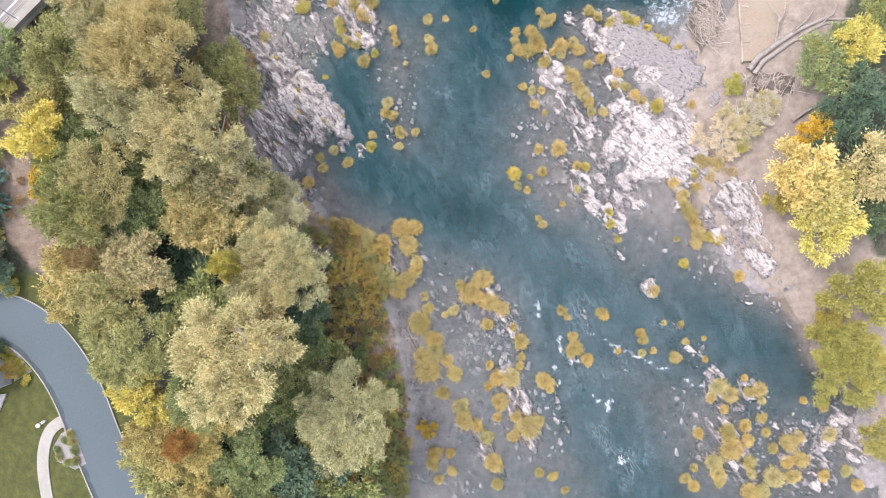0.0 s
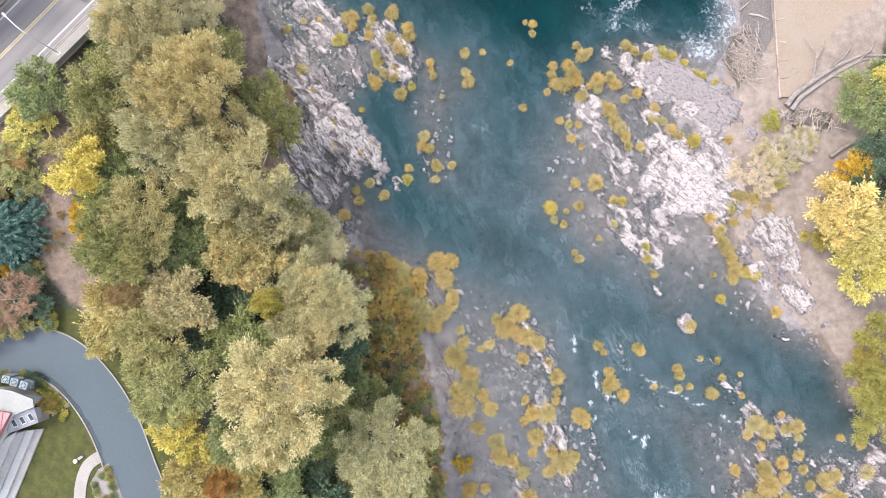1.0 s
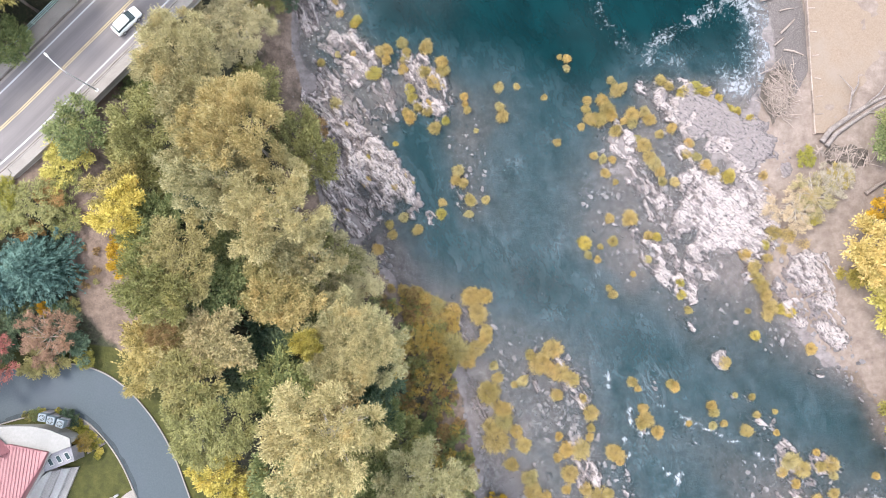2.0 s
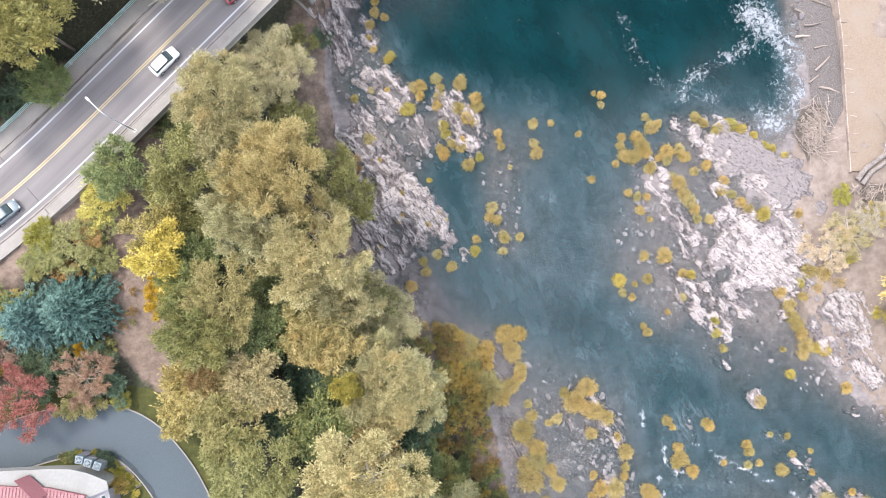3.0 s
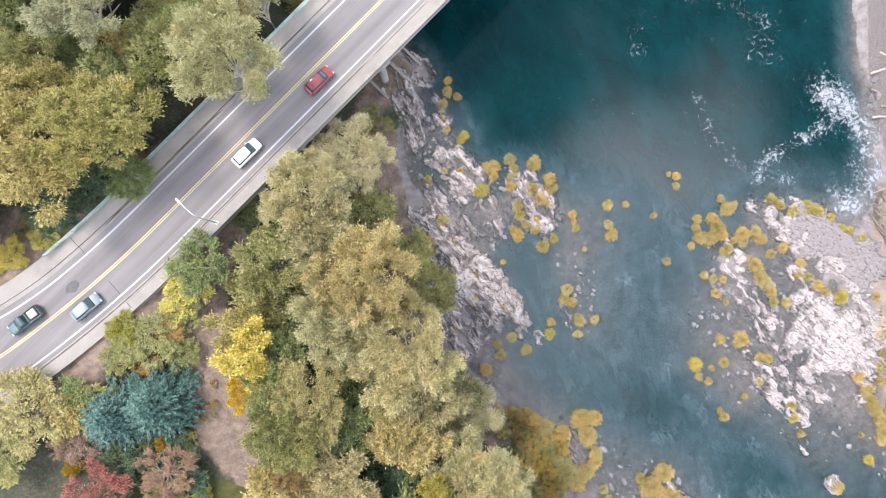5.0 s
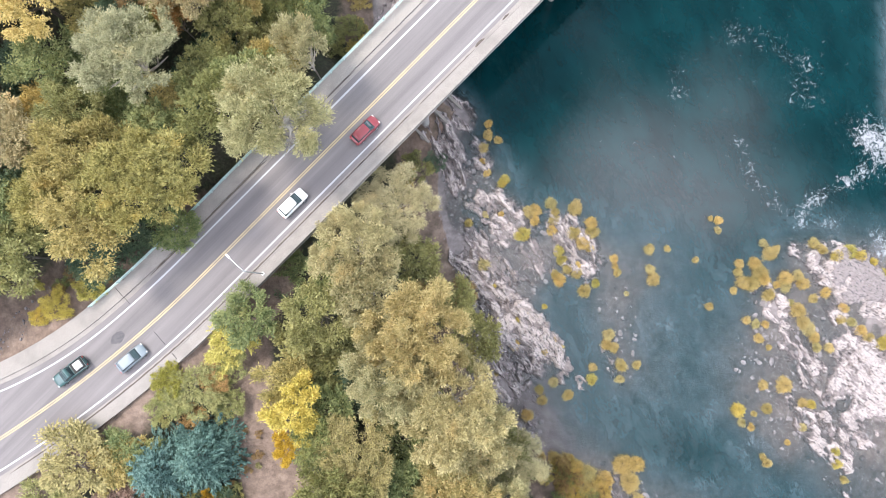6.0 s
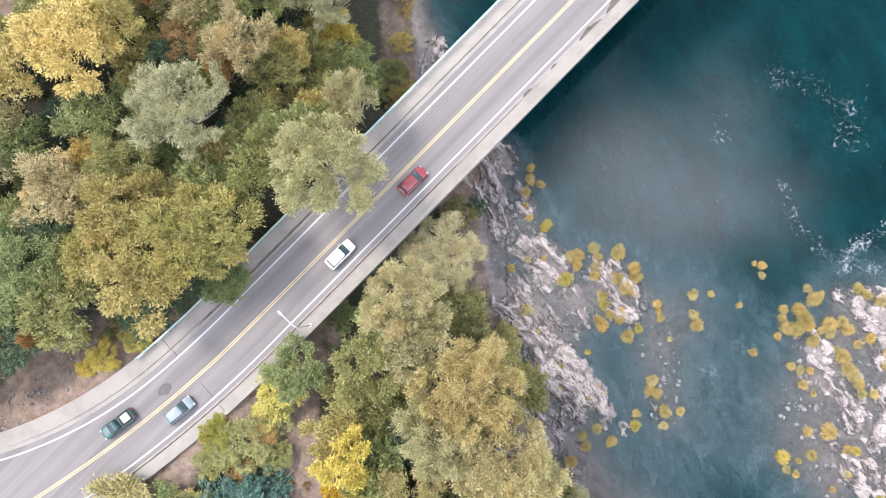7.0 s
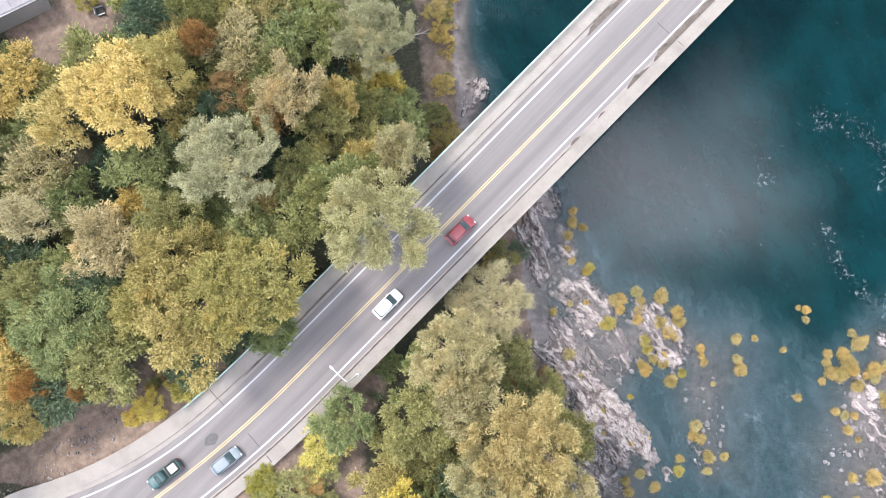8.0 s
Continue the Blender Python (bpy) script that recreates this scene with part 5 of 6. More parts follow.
tree("dark", 60.7, 10.1, 3.1, 7)
tree("green", 60.5, 38.2, 3.5, 8)
tree("moss", 56.1, -8.7, 3.8, 5)
tree("moss", 55.4, -5.6, 2.4, 3)
bush("marigold", -1.5, -20.9, 1.3, 2)
bush("olive", -25.0, 11.8, 1.9, 3)
bush("rust", -29.5, 31.4, 2.1, 3)
bush("tan", 43.0, 23.3, 3.6, 2.5)
bush("twig", 40.5, 21.6, 3.6, 2.5)
bush("twig", 46.0, 25.7, 2.9, 3)
bush("lime", 42.3, 29.1, 1.6, 2)
bush("lime", 50.4, 19.4, 1.1, 2)
bush("lime", 43.3, 20.0, 1.0, 1.5)
bush("ochre", 46.8, 26.5, 1.8, 3)
bush("gold", -80.6, 28.5, 2.0, 16)
bush("gold", -76.4, 30.8, 1.9, 16)
bush("gold", -83.1, 26.9, 1.2, 15)
bush("ochre", -46.0, 81.8, 1.8, 2)
bush("ochre", -45.4, 74.2, 1.8, 2)
bush("ochre", -44.7, 66.6, 2.1, 2.5)
bush("olive", -46.8, 69.8, 2.1, 3)
bush("rust", -45.8, 64.0, 1.6, 3)
bush("olive", -48.8, 67.1, 2.1, 4)
bush("ochre", -47.0, 85.1, 1.8, 2)
bush("dark", -33.6, 50.7, 1.5, 1)
bush("olive", -62.7, 17.9, 3.6, 14.5)
bush("olive", -66.0, 16.2, 2.6, 14)
bush("olive", -59.0, 17.2, 2.8, 14)
bush("rust", -60.5, 19.6, 2.2, 14)
bush("rust", -63.3, 14.6, 2.2, 13.5)
bush("olive", -59.0, 21.1, 2.5, 8)
bush("olive", -36.1, 49.5, 2.1, 5)
bush("ochre", -37.8, 48.0, 1.8, 4)
bush("rust", -34.1, 32.0, 1.9, 3)
bush("rust", -32.1, 21.7, 1.8, 2.5)
bush("marigold", -60.8, 5.0, 0.9, 14)
bush("marigold", -72.0, 1.8, 1.2, 14)



SPRIG = [plume_cloud(120 + k, 9, 7, 1300, 0.072, 0.22, 0.5) for k in range(4)]


def bush_mass(label, places):
    """Bushes too small and many to count, joined into one mesh for each leaf colour. places: tone, x, y, radius, height."""
    rs = np.random.RandomState(len(places))
    for tone in sorted({p[0] for p in places}):
        verts, faces, k = [], [], 0
        for _, x, y, r, h in [p for p in places if p[0] == tone]:
            v, f = SPRIG[rs.randint(0, 4)]
            a = rs.uniform(0, math.tau)
            turn = np.array([[math.cos(a), math.sin(a), 0], [-math.sin(a), math.cos(a), 0], [0, 0, 1]])
            verts.append((v * np.array([r, r, h])) @ turn + np.array([x, y, max(ground_at(x, y), 0.0) - 0.1 * h]))
            faces.append(f + k)
            k += len(v)
        ob = new("undergrowth", mesh_from("undergrowth", np.concatenate(verts), np.concatenate(faces), LEAF["bracken" if tone == "ochre" else tone]))
        tagged(ob, label, "undergrowth", kind="stuff")


def low_thicket(count, seed):
    """Many small autumn bushes, one against another, on the low bank between the tall trees and the gravel."""
    rng = random.Random(seed)
    small = []
    for k in range(count):
        y = rng.uniform(-31, 8)
        edge = float(np.interp(y, (-31, -25, -19, -14, -10, -3, 2, 5, 8), (-4.8, -4.3, -3.8, -5.6, -7.0, -8.2, -7.6, -7.6, -14.0)))
        x = edge - 8.0 * rng.random()
        r = rng.uniform(0.55, 1.3)
        near = x - edge > -4.0
        tone = rng.choice(("ochre", "ochre", "ochre", "orange", "rust", "olive") if near and y > -5 else ("rust", "orange", "ochre", "olive", "green", "rust") if y > -9 else ("green", "olive", "rust", "green", "orange", "olive"))
        if k < 90:
            bush(tone, round(x, 1), round(y, 1), r, max(ground_at(x, y), 0) + r * rng.uniform(0.9, 1.5))
        else:
            small.append((tone, x, y, 0.8 * r, r * rng.uniform(0.9, 1.6)))
    bush_mass("low autumn undergrowth on the gravel bank", small)


low_thicket(420, 77)


def undergrowth(x0, x1, y0, y1, count, tones, seed, size=1.0):
    """Low bushes scattered over a patch of ground."""
    rng = random.Random(seed)
    places = []
    for _ in range(count):
        r = rng.uniform(0.5, 1.2) * size
        places.append((rng.choice(tones), rng.uniform(x0, x1), rng.uniform(y0, y1), r, r * rng.uniform(0.9, 1.6)))
    bush_mass("low scrubby undergrowth on the bank", places)


undergrowth(-74, -57, 1, 6, 34, ("dark", "dark", "rust", "olive", "green"), 31, 1.3)
undergrowth(-59, -54, 6, 15, 14, ("rust", "olive", "rust"), 32, 0.7)
undergrowth(-46.4, -44.3, 62, 90, 46, ("ochre", "ochre", "tan", "olive"), 33, 0.75)
undergrowth(-86, -74, 29.5, 33.5, 16, ("olive", "gold", "rust", "green"), 34, 0.9)


def fill_woods(x0, x1, y0, y1, tries, seed):
    """Lower trees between the tall ones, so that the woods close up."""
    rng = random.Random(seed)
    for _ in range(tries):
        x, y, r = rng.uniform(x0, x1), rng.uniform(y0, y1), rng.uniform(2.7, 4.2)
        west = float(np.interp(y, WEST_Y, WEST_X)) - x
        side = float(line_dist([road_at(s)[:2] for s in (-130, -70, -40, -20, 0, 40, 90)], x, y))
        drive = float(line_dist(DRIVE, x, y))
        trail = float(line_dist(TRAIL, x, y))
        yard = math.hypot(x + 97, y - 80)
        if west < 8 or side < (16 if x < -68 else 12) or drive < 8 or trail < 6 or yard < 11 or math.hypot(x + 91.5, y - 80.5) < 7 or (x < -44 and y < -4) or any(math.hypot(x - a, y - b) < 0.55 * c + 0.4 * r for a, b, c in PLANTED):
            continue
        tree(rng.choice(("dark", "green", "green", "olive", "brown", "amber", "olive", "green")), round(x, 1), round(y, 1), r, ground_at(x, y) + rng.uniform(7, 12))


fill_woods(-116, -46, 18, 96, 1500, 4)
fill_woods(-50, -10, -38, 58, 1200, 5)
for x, y, r in ((-8.1, 5.6, 1.36), (-9.3, 4.4, 1.19), (-8.4, 1.5, 1.53), (-7.1, -0.1, 1.70), (-5.9, -1.3, 1.36), (-4.7, 0.3, 1.36), (-3.5, 1.6, 1.02), (-9.2, -0.1, 1.36), (-10.0, 2.3, 1.19), (-10.5, 6.4, 1.36), (-11.3, 4.7, 1.36), (-12.2, 7.2, 1.19), (-13.8, 8.0, 1.19), (-15.5, 8.4, 1.02)):
    shrub(x, y, r, "ochre")
for x, y, r in ((-5.6, 7.8, 1.53), (-3.6, 7.9, 1.19), (-4.6, 5.4, 1.53), (-3.3, 2.8, 1.1), (3.1, -0.4, 0.85), (6.2, 0.5, 1.53), (4.7, -1.6, 1.87), (7.4, -2.8, 1.53), (9.1, -3.6, 1.19), (7.0, -6.0, 1.02), (2.1, -4.1, 0.85), (0.9, -4.7, 0.6), (10.8, -6.4, 0.68), (11.9, -8.4, 1.28), (12.0, -10.6, 0.68), (-2.1, -2.1, 0.77), (-1.5, -3.7, 0.85), (-2.8, -5.9, 1.87), (-0.7, -8.2, 1.36), (-0.5, -9.9, 1.53), (-2.5, -10.6, 1.19), (-1.5, -12.6, 2.04), (1.3, -11.4, 1.02), (2.4, -13.2, 1.19), (0.7, -16.0, 1.1), (7.4, -11.9, 0.68), (11.8, -11.9, 0.68), (8.5, -13.7, 1.19), (10.6, -13.7, 1.53), (7.3, -14.9, 0.68)):
    shrub(x, y, r, "ochre")
for x, y, r in ((9.0, -17.1, 1.36), (8.6, -19.3, 0.77), (11.3, -19.1, 1.02), (13.1, -20.5, 1.87), (11.0, -21.9, 1.02), (14.7, -19.7, 0.77), (15.4, -14.0, 1.28), (16.2, -15.2, 0.68), (3.3, -17.8, 1.36), (3.9, -19.8, 1.53), (5.8, -20.6, 1.02), (7.2, -22.2, 1.19), (8.2, -25.9, 1.45), (8.7, -28.8, 1.02), (-0.3, -24.7, 1.19), (-0.6, -26.1, 1.02), (1.9, -24.5, 0.85), (2.2, -27.1, 0.85), (0.4, -28.3, 0.85), (-4.3, -23.1, 1.02), (14.7, -27.1, 0.77), (16.7, -27.6, 0.77), (18.4, -29.6, 0.6), (23.9, -4.4, 0.85), (23.2, -4.0, 0.68), (17.8, -3.9, 0.85), (18.6, -4.8, 0.6), (19.4, -7.6, 0.77), (19.7, -9.1, 1.28), (19.2, -9.9, 0.85)):
    shrub(x, y, r, "ochre")
for x, y, r in ((21.5, -10.9, 1.02), (29.2, -6.9, 0.77), (29.6, -7.9, 0.77), (29.4, -9.8, 0.68), (31.0, -9.5, 0.6), (26.0, -9.6, 0.51), (32.6, -5.4, 0.51), (35.0, -5.6, 0.6), (35.7, -8.1, 0.6), (34.2, -10.4, 0.94), (38.5, -10.6, 0.51), (38.3, -7.6, 0.43), (31.0, -0.8, 1.02), (39.3, -16.1, 0.85), (40.5, -14.5, 1.36), (42.1, -15.6, 1.19), (41.2, -17.7, 0.77), (44.2, -13.2, 0.6), (44.7, -15.2, 0.85), (46.2, -14.8, 1.19), (46.6, -16.4, 0.68), (46.6, -18.9, 0.85), (47.2, -20.9, 0.77), (48.2, -23.2, 0.94), (37.5, -21.2, 0.85), (41.6, -20.9, 1.36), (44.2, -20.0, 1.02), (44.6, -22.0, 1.02), (42.1, -23.3, 1.87), (39.7, -25.3, 1.36)):
    shrub(x, y, r, "ochre")
for x, y, r in ((40.3, -26.9, 1.19), (44.8, -25.2, 1.02), (45.1, -26.8, 0.85), (40.5, -28.1, 0.85), (36.9, -26.1, 0.68), (35.7, -27.6, 0.85), (36.9, -28.7, 0.85), (50.3, -22.3, 1.36), (51.8, -21.5, 1.02), (50.2, -25.1, 1.02), (52.2, -24.7, 1.19), (51.0, -27.1, 1.19), (48.2, -27.2, 1.53), (44.9, -29.4, 1.36), (46.5, -29.3, 1.19), (52.6, -16.3, 0.6), (55.5, -17.1, 0.85), (56.2, -21.1, 1.19), (55.4, -26.9, 0.94), (58.6, -26.2, 0.94), (60.2, -28.2, 0.94), (14.2, 40.0, 0.68), (15.1, 38.5, 1.19), (16.1, 39.2, 0.68), (10.8, 37.0, 0.77), (10.6, 35.7, 0.77), (12.9, 37.0, 1.02), (13.7, 35.8, 1.19), (11.2, 34.2, 1.02), (12.5, 34.1, 1.19)):
    shrub(x, y, r, "ochre")
for x, y, r in ((14.3, 34.8, 1.02), (10.0, 33.0, 0.6), (15.0, 32.5, 1.02), (17.4, 35.0, 1.19), (17.4, 33.8, 0.85), (16.2, 34.0, 0.6), (19.2, 35.5, 0.85), (19.9, 34.3, 1.02), (21.4, 32.2, 0.77), (23.2, 33.1, 0.85), (18.0, 31.5, 0.68), (19.1, 30.5, 1.19), (19.9, 28.8, 1.02), (20.8, 27.8, 1.02), (21.6, 26.6, 0.94), (21.9, 25.3, 0.77), (21.5, 40.2, 0.85), (22.7, 39.3, 0.85), (11.9, 28.8, 0.68), (13.2, 28.3, 0.68), (14.6, 28.3, 0.6), (13.6, 26.2, 0.77), (15.1, 25.0, 0.51), (23.7, 25.2, 0.85), (14.3, 19.6, 0.77), (17.2, 19.7, 1.19), (25.7, 30.9, 0.85), (25.3, 29.4, 0.85), (26.9, 29.0, 0.77), (28.2, 27.8, 0.85)):
    shrub(x, y, r, "ochre")
for x, y, r in ((29.4, 26.8, 0.77), (30.2, 26.0, 0.68), (36.5, 26.3, 0.85), (37.0, 24.6, 0.77), (11.3, 14.2, 0.68), (12.6, 13.6, 0.6), (13.0, 15.5, 0.51), (14.8, 16.3, 0.85), (17.8, 11.6, 0.51), (19.9, 17.3, 0.77), (19.9, 13.8, 0.68), (14.3, 9.5, 0.6), (14.9, 8.6, 0.77), (25.8, 6.6, 0.68), (33.9, 14.9, 1.02), (35.2, 13.1, 1.02), (35.6, 11.5, 1.1), (36.4, 10.3, 1.02), (37.0, 9.1, 1.02), (37.6, 7.4, 1.19), (37.2, 6.2, 1.02), (38.0, 18.1, 1.19), (40.0, 17.7, 1.36), (39.2, 15.6, 1.02), (42.1, 16.5, 1.19), (42.9, 14.5, 0.77), (37.2, 14.4, 0.85), (34.4, 6.7, 0.51), (43.4, 1.5, 0.94), (-26.0, 56.4, 0.68)):
    shrub(x, y, r, "ochre")
for x, y, r in ((-26.0, 54.7, 0.85), (-24.5, 54.0, 0.68), (-26.6, 52.8, 0.85), (-26.7, 50.9, 0.51), (-26.0, 49.2, 0.68), (-19.7, 43.6, 1.02), (-18.8, 43.9, 0.85), (-18.9, 42.4, 0.85), (-16.6, 44.9, 0.94), (-16.0, 43.7, 0.68), (-16.0, 42.5, 0.85), (-16.4, 41.0, 0.85), (-13.0, 44.4, 1.28), (-13.3, 40.7, 1.02), (-10.7, 42.2, 1.02), (-10.5, 40.8, 1.1), (-11.9, 39.3, 1.02), (-10.8, 38.5, 0.68), (-14.0, 35.4, 0.77), (-15.2, 33.9, 1.02), (-15.8, 34.7, 0.68), (-12.6, 34.8, 0.85), (-12.6, 36.0, 0.6), (-11.5, 32.3, 1.02), (-7.3, 37.1, 0.68), (-7.1, 36.0, 0.51), (-6.8, 35.1, 0.68), (-5.4, 32.1, 0.43), (-26.1, 35.6, 1.02), (-28.5, 41.7, 0.68)):
    shrub(x, y, r, "ochre")
for x, y, r in ((-26.1, 43.0, 0.51), (-23.8, 43.1, 0.51), (-19.8, 28.8, 0.6), (-21.3, 24.2, 0.85), (-17.2, 23.6, 0.77), (-15.9, 25.1, 0.68), (-14.6, 24.1, 0.43), (-17.7, 18.0, 0.77), (-17.2, 16.5, 0.85), (-15.7, 19.1, 0.77), (-13.6, 17.3, 0.85), (-19.3, 14.3, 0.94), (-19.0, 21.0, 0.43), (-24.0, 19.8, 0.51), (-7.9, 26.1, 0.94), (-8.2, 24.7, 0.85), (-7.1, 24.3, 0.77), (-10.1, 21.4, 0.68), (-6.0, 21.8, 0.94), (-3.8, 21.9, 0.68), (-6.2, 19.8, 0.68), (-17.3, 8.6, 0.85), (-15.1, 8.5, 0.68), (-13.2, 8.5, 0.68), (-2.2, 38.6, 0.85), (-1.6, 34.3, 1.1), (-2.0, 35.7, 0.77), (0.4, 38.8, 0.6), (4.5, 37.3, 0.51), (6.5, 30.6, 0.68)):
    shrub(x, y, r, "ochre")
for x, y, r in ((7.7, 43.1, 0.68), (7.7, 41.7, 0.6), (6.6, 43.4, 0.43)):
    shrub(x, y, r, "ochre")
for x, y, r in ((24.8, 38.4, 1.02), (26.5, 39.0, 1.19), (28.1, 38.4, 1.02), (29.8, 37.6, 0.85), (31.3, 36.2, 0.94), (32.7, 35.8, 0.68), (34.7, 34.6, 0.85), (35.5, 33.9, 0.68), (31.5, 26.2, 1.1), (10.7, 16.0, 1.1), (21.1, 17.1, 0.77), (24.6, 10.6, 0.68), (24.8, 8.8, 0.77), (39.2, 7.1, 0.85), (40.4, 6.7, 0.85), (36.8, 16.4, 0.77), (35.4, 3.2, 0.77), (-23.4, 48.2, 0.85), (-23.9, 47.6, 0.68), (-20.5, 40.3, 1.02), (-21.3, 40.0, 0.68), (-15.3, 38.0, 0.85), (-14.9, 36.7, 0.85), (-9.9, 33.5, 0.68), (-24.6, 32.6, 0.51), (-21.2, 27.6, 0.6), (-17.2, 29.9, 0.43), (-10.2, 19.7, 0.94), (-19.6, 11.0, 0.68)):
    shrub(x, y, r, "citron")


def dead_branch(x, y, heading):
    ob = thing("dead_branch", pose(x, y, ground_at(x, y) + 0.3, 0, 0, heading), "bleached bare branch fallen across the dirt path", "branch")
    part("stem", mesh_from("stem", *tube_mesh([(-2.4, 0, 0), (-0.6, 0.2, 0.15), (1.2, 0.05, 0.2), (2.6, 0.4, 0.1)], [0.13, 0.1, 0.07, 0.03], 7), PALE_BARK), None, ob)
    for a, b in (((-0.6, 0.2, 0.15), (0.6, -0.8, 0.3)), ((0.2, 0.15, 0.17), (1.5, 0.9, 0.4)), ((-1.4, 0.1, 0.1), (-0.3, 1.0, 0.3)), ((1.2, 0.05, 0.2), (2.2, -0.5, 0.3))):
        part("side_branch", mesh_from("side_branch", *tube_mesh([a, b], [0.05, 0.015], 5), PALE_BARK), None, ob)


dead_branch(-49.8, 81.4, 20)


# ---- vehicles on the bridge ----
def loft(stations, points=12):
    """A smooth shell through cross-sections (x, half width, low, high, squareness)."""
    verts, faces = [], []
    for i, (x, wdt, lo, hi, sq) in enumerate(stations):
        for k in range(points):
            u = math.tau * (k + 0.5) / points
            c, s = math.cos(u), math.sin(u)
            verts.append((x, wdt * math.copysign(abs(c) ** sq, c), (lo + hi) / 2 + (hi - lo) / 2 * math.copysign(abs(s) ** sq, s)))
        if i:
            o = (i - 1) * points
            faces += [(o + k, o + (k + 1) % points, o + points + (k + 1) % points, o + points + k) for k in range(points)]
    faces += [tuple(reversed(range(points))), tuple(range(len(verts) - points, len(verts)))]
    return verts, faces


def wheel(parent, x, y):
    side = math.copysign(1, y)
    tyre = part("wheel", mesh_from("wheel", *tube_mesh([(x, y - 0.11, 0.33), (x, y - 0.08, 0.33), (x, y + 0.08, 0.33), (x, y + 0.11, 0.33)], [0.29, 0.33, 0.33, 0.29], 16), RUBBER), None, parent, "black rubber tyre")
    part("rim", mesh_from("rim", *tube_mesh([(x, y + side * 0.105, 0.33), (x, y + side * 0.12, 0.33)], [0.2, 0.19], 12), ALLOY), None, tyre, "grey alloy rim")


def car_paint(name, colour):
    m, n, l, p = nodes_of(name)
    p.inputs["Base Color"].default_value = (*colour, 1)
    p.inputs["Roughness"].default_value, p.inputs["Coat Weight"].default_value = 0.35, 0.5
    return m


def car(x, y, heading, paint, label, kind="hatchback", cargo=None):
    ob = thing("pickup_truck" if kind == "pickup" else "car", pose(x, y, ROAD_Z + 0.003, 0, 0, heading) @ Matrix.Diagonal((0.89, 0.93, 0.95, 1)), label, "truck" if kind == "pickup" else "car", "vehicles on the bridge")
    h = 2.35 if kind != "pickup" else 2.65
    w = 0.92
    body = loft([(-h, w * 0.82, 0.42, 0.80, 0.5), (-h + 0.12, w * 0.95, 0.30, 0.98, 0.45), (-h + 0.7, w, 0.26, 1.02, 0.4), (0, w, 0.25, 1.0, 0.4), (h - 1.2, w, 0.26, 0.98, 0.4), (h - 0.45, w * 0.97, 0.28, 0.88, 0.45), (h - 0.08, w * 0.88, 0.34, 0.74, 0.5), (h, w * 0.72, 0.42, 0.66, 0.5)])
    part("body", mesh_from("body", *body, paint, True), None, ob)
    if kind == "pickup":
        back, front, top = -0.35, 1.25, 1.75
        bed = part("cargo_bed", box_mesh(1.9, 1.5, 0.06, pose(-1.45, 0, 1.03), 0.01), RUBBER, ob, "dark open cargo bed")
        for yy in (-0.82, 0.82):
            part("bed_side", box_mesh(2.0, 0.1, 0.22, pose(-1.45, yy, 1.08), 0.03), paint, ob)
        part("tailgate", box_mesh(0.1, 1.6, 0.22, pose(-2.48, 0, 1.08), 0.03), paint, ob)
        if cargo:
            part("cargo", box_mesh(1.2, 1.1, 0.35, pose(-1.6, 0, 1.24), 0.05), cargo, ob, "pale covered load in the bed")
    else:
        back, front, top = -h + 0.35, 1.15, 1.50
    part("cabin_glass", mesh_from("cabin_glass", *loft([(back, w * 0.78, 0.9, 1.02, 0.5), (back + 0.4, w * 0.82, 0.9, top - 0.1, 0.45), (back + 0.8, w * 0.80, 0.9, top - 0.06, 0.45), (front - 0.75, w * 0.80, 0.9, top - 0.06, 0.45), (front - 0.1, w * 0.84, 0.9, 1.14, 0.45), (front + 0.15, w * 0.82, 0.9, 0.98, 0.5)]), GLASS, True), None, ob, "dark tinted windows")
    part("roof", mesh_from("roof", *loft([(back + 0.22, w * 0.66, top - 0.22, top - 0.12, 0.5), (back + 0.6, w * 0.74, top - 0.12, top - 0.01, 0.5), ((back + front) / 2, w * 0.76, top - 0.12, top + 0.01, 0.5), (front - 0.85, w * 0.72, top - 0.12, top - 0.01, 0.5), (front - 0.65, w * 0.6, top - 0.16, top - 0.08, 0.5)]), paint, True), None, ob)
    for xx in (-h + 0.95, h - 0.95):
        for yy in (-w + 0.06, w - 0.06):
            wheel(ob, xx, yy)
    for yy in (-0.62, 0.62):
        part("headlight", box_mesh(0.16, 0.34, 0.14, pose(h - 0.12, yy, 0.68), 0.04), LAMP_GLASS, ob, "clear headlight")
        part("tail_light", box_mesh(0.10, 0.26, 0.2, pose(-h + 0.06, yy, 0.82), 0.03), RED_LAMP, ob, "red tail light")
        part("mirror", box_mesh(0.14, 0.2, 0.13, pose(0.85, math.copysign(1.0, yy), 1.0), 0.04), paint, ob)


def lane(s, off, back=False):
    x, y, h = road_at(s, off)
    return x, y, math.degrees(h) + (180 if back else 0)


WHITE_CAR, SILVER, RED_CAR, GREEN_CAR = car_paint("white_car_paint", (0.75, 0.75, 0.74)), car_paint("silver_car_paint", (0.16, 0.19, 0.215)), car_paint("red_car_paint", (0.21, 0.03, 0.04)), car_paint("green_car_paint", (0.03, 0.075, 0.075))
car(*lane(14.4, 1.40), WHITE_CAR, "white hatchback on the asphalt bridge lane")
car(*lane(-13.5, 1.40), SILVER, "silver estate car on the road bend")
car(*lane(-20.5, -2.1, True), GREEN_CAR, "dark green pickup with a pale load", "pickup", WHITE_PAINT)
car(*lane(27.5, 1.40), RED_CAR, "dark red hatchback on the asphalt bridge lane")


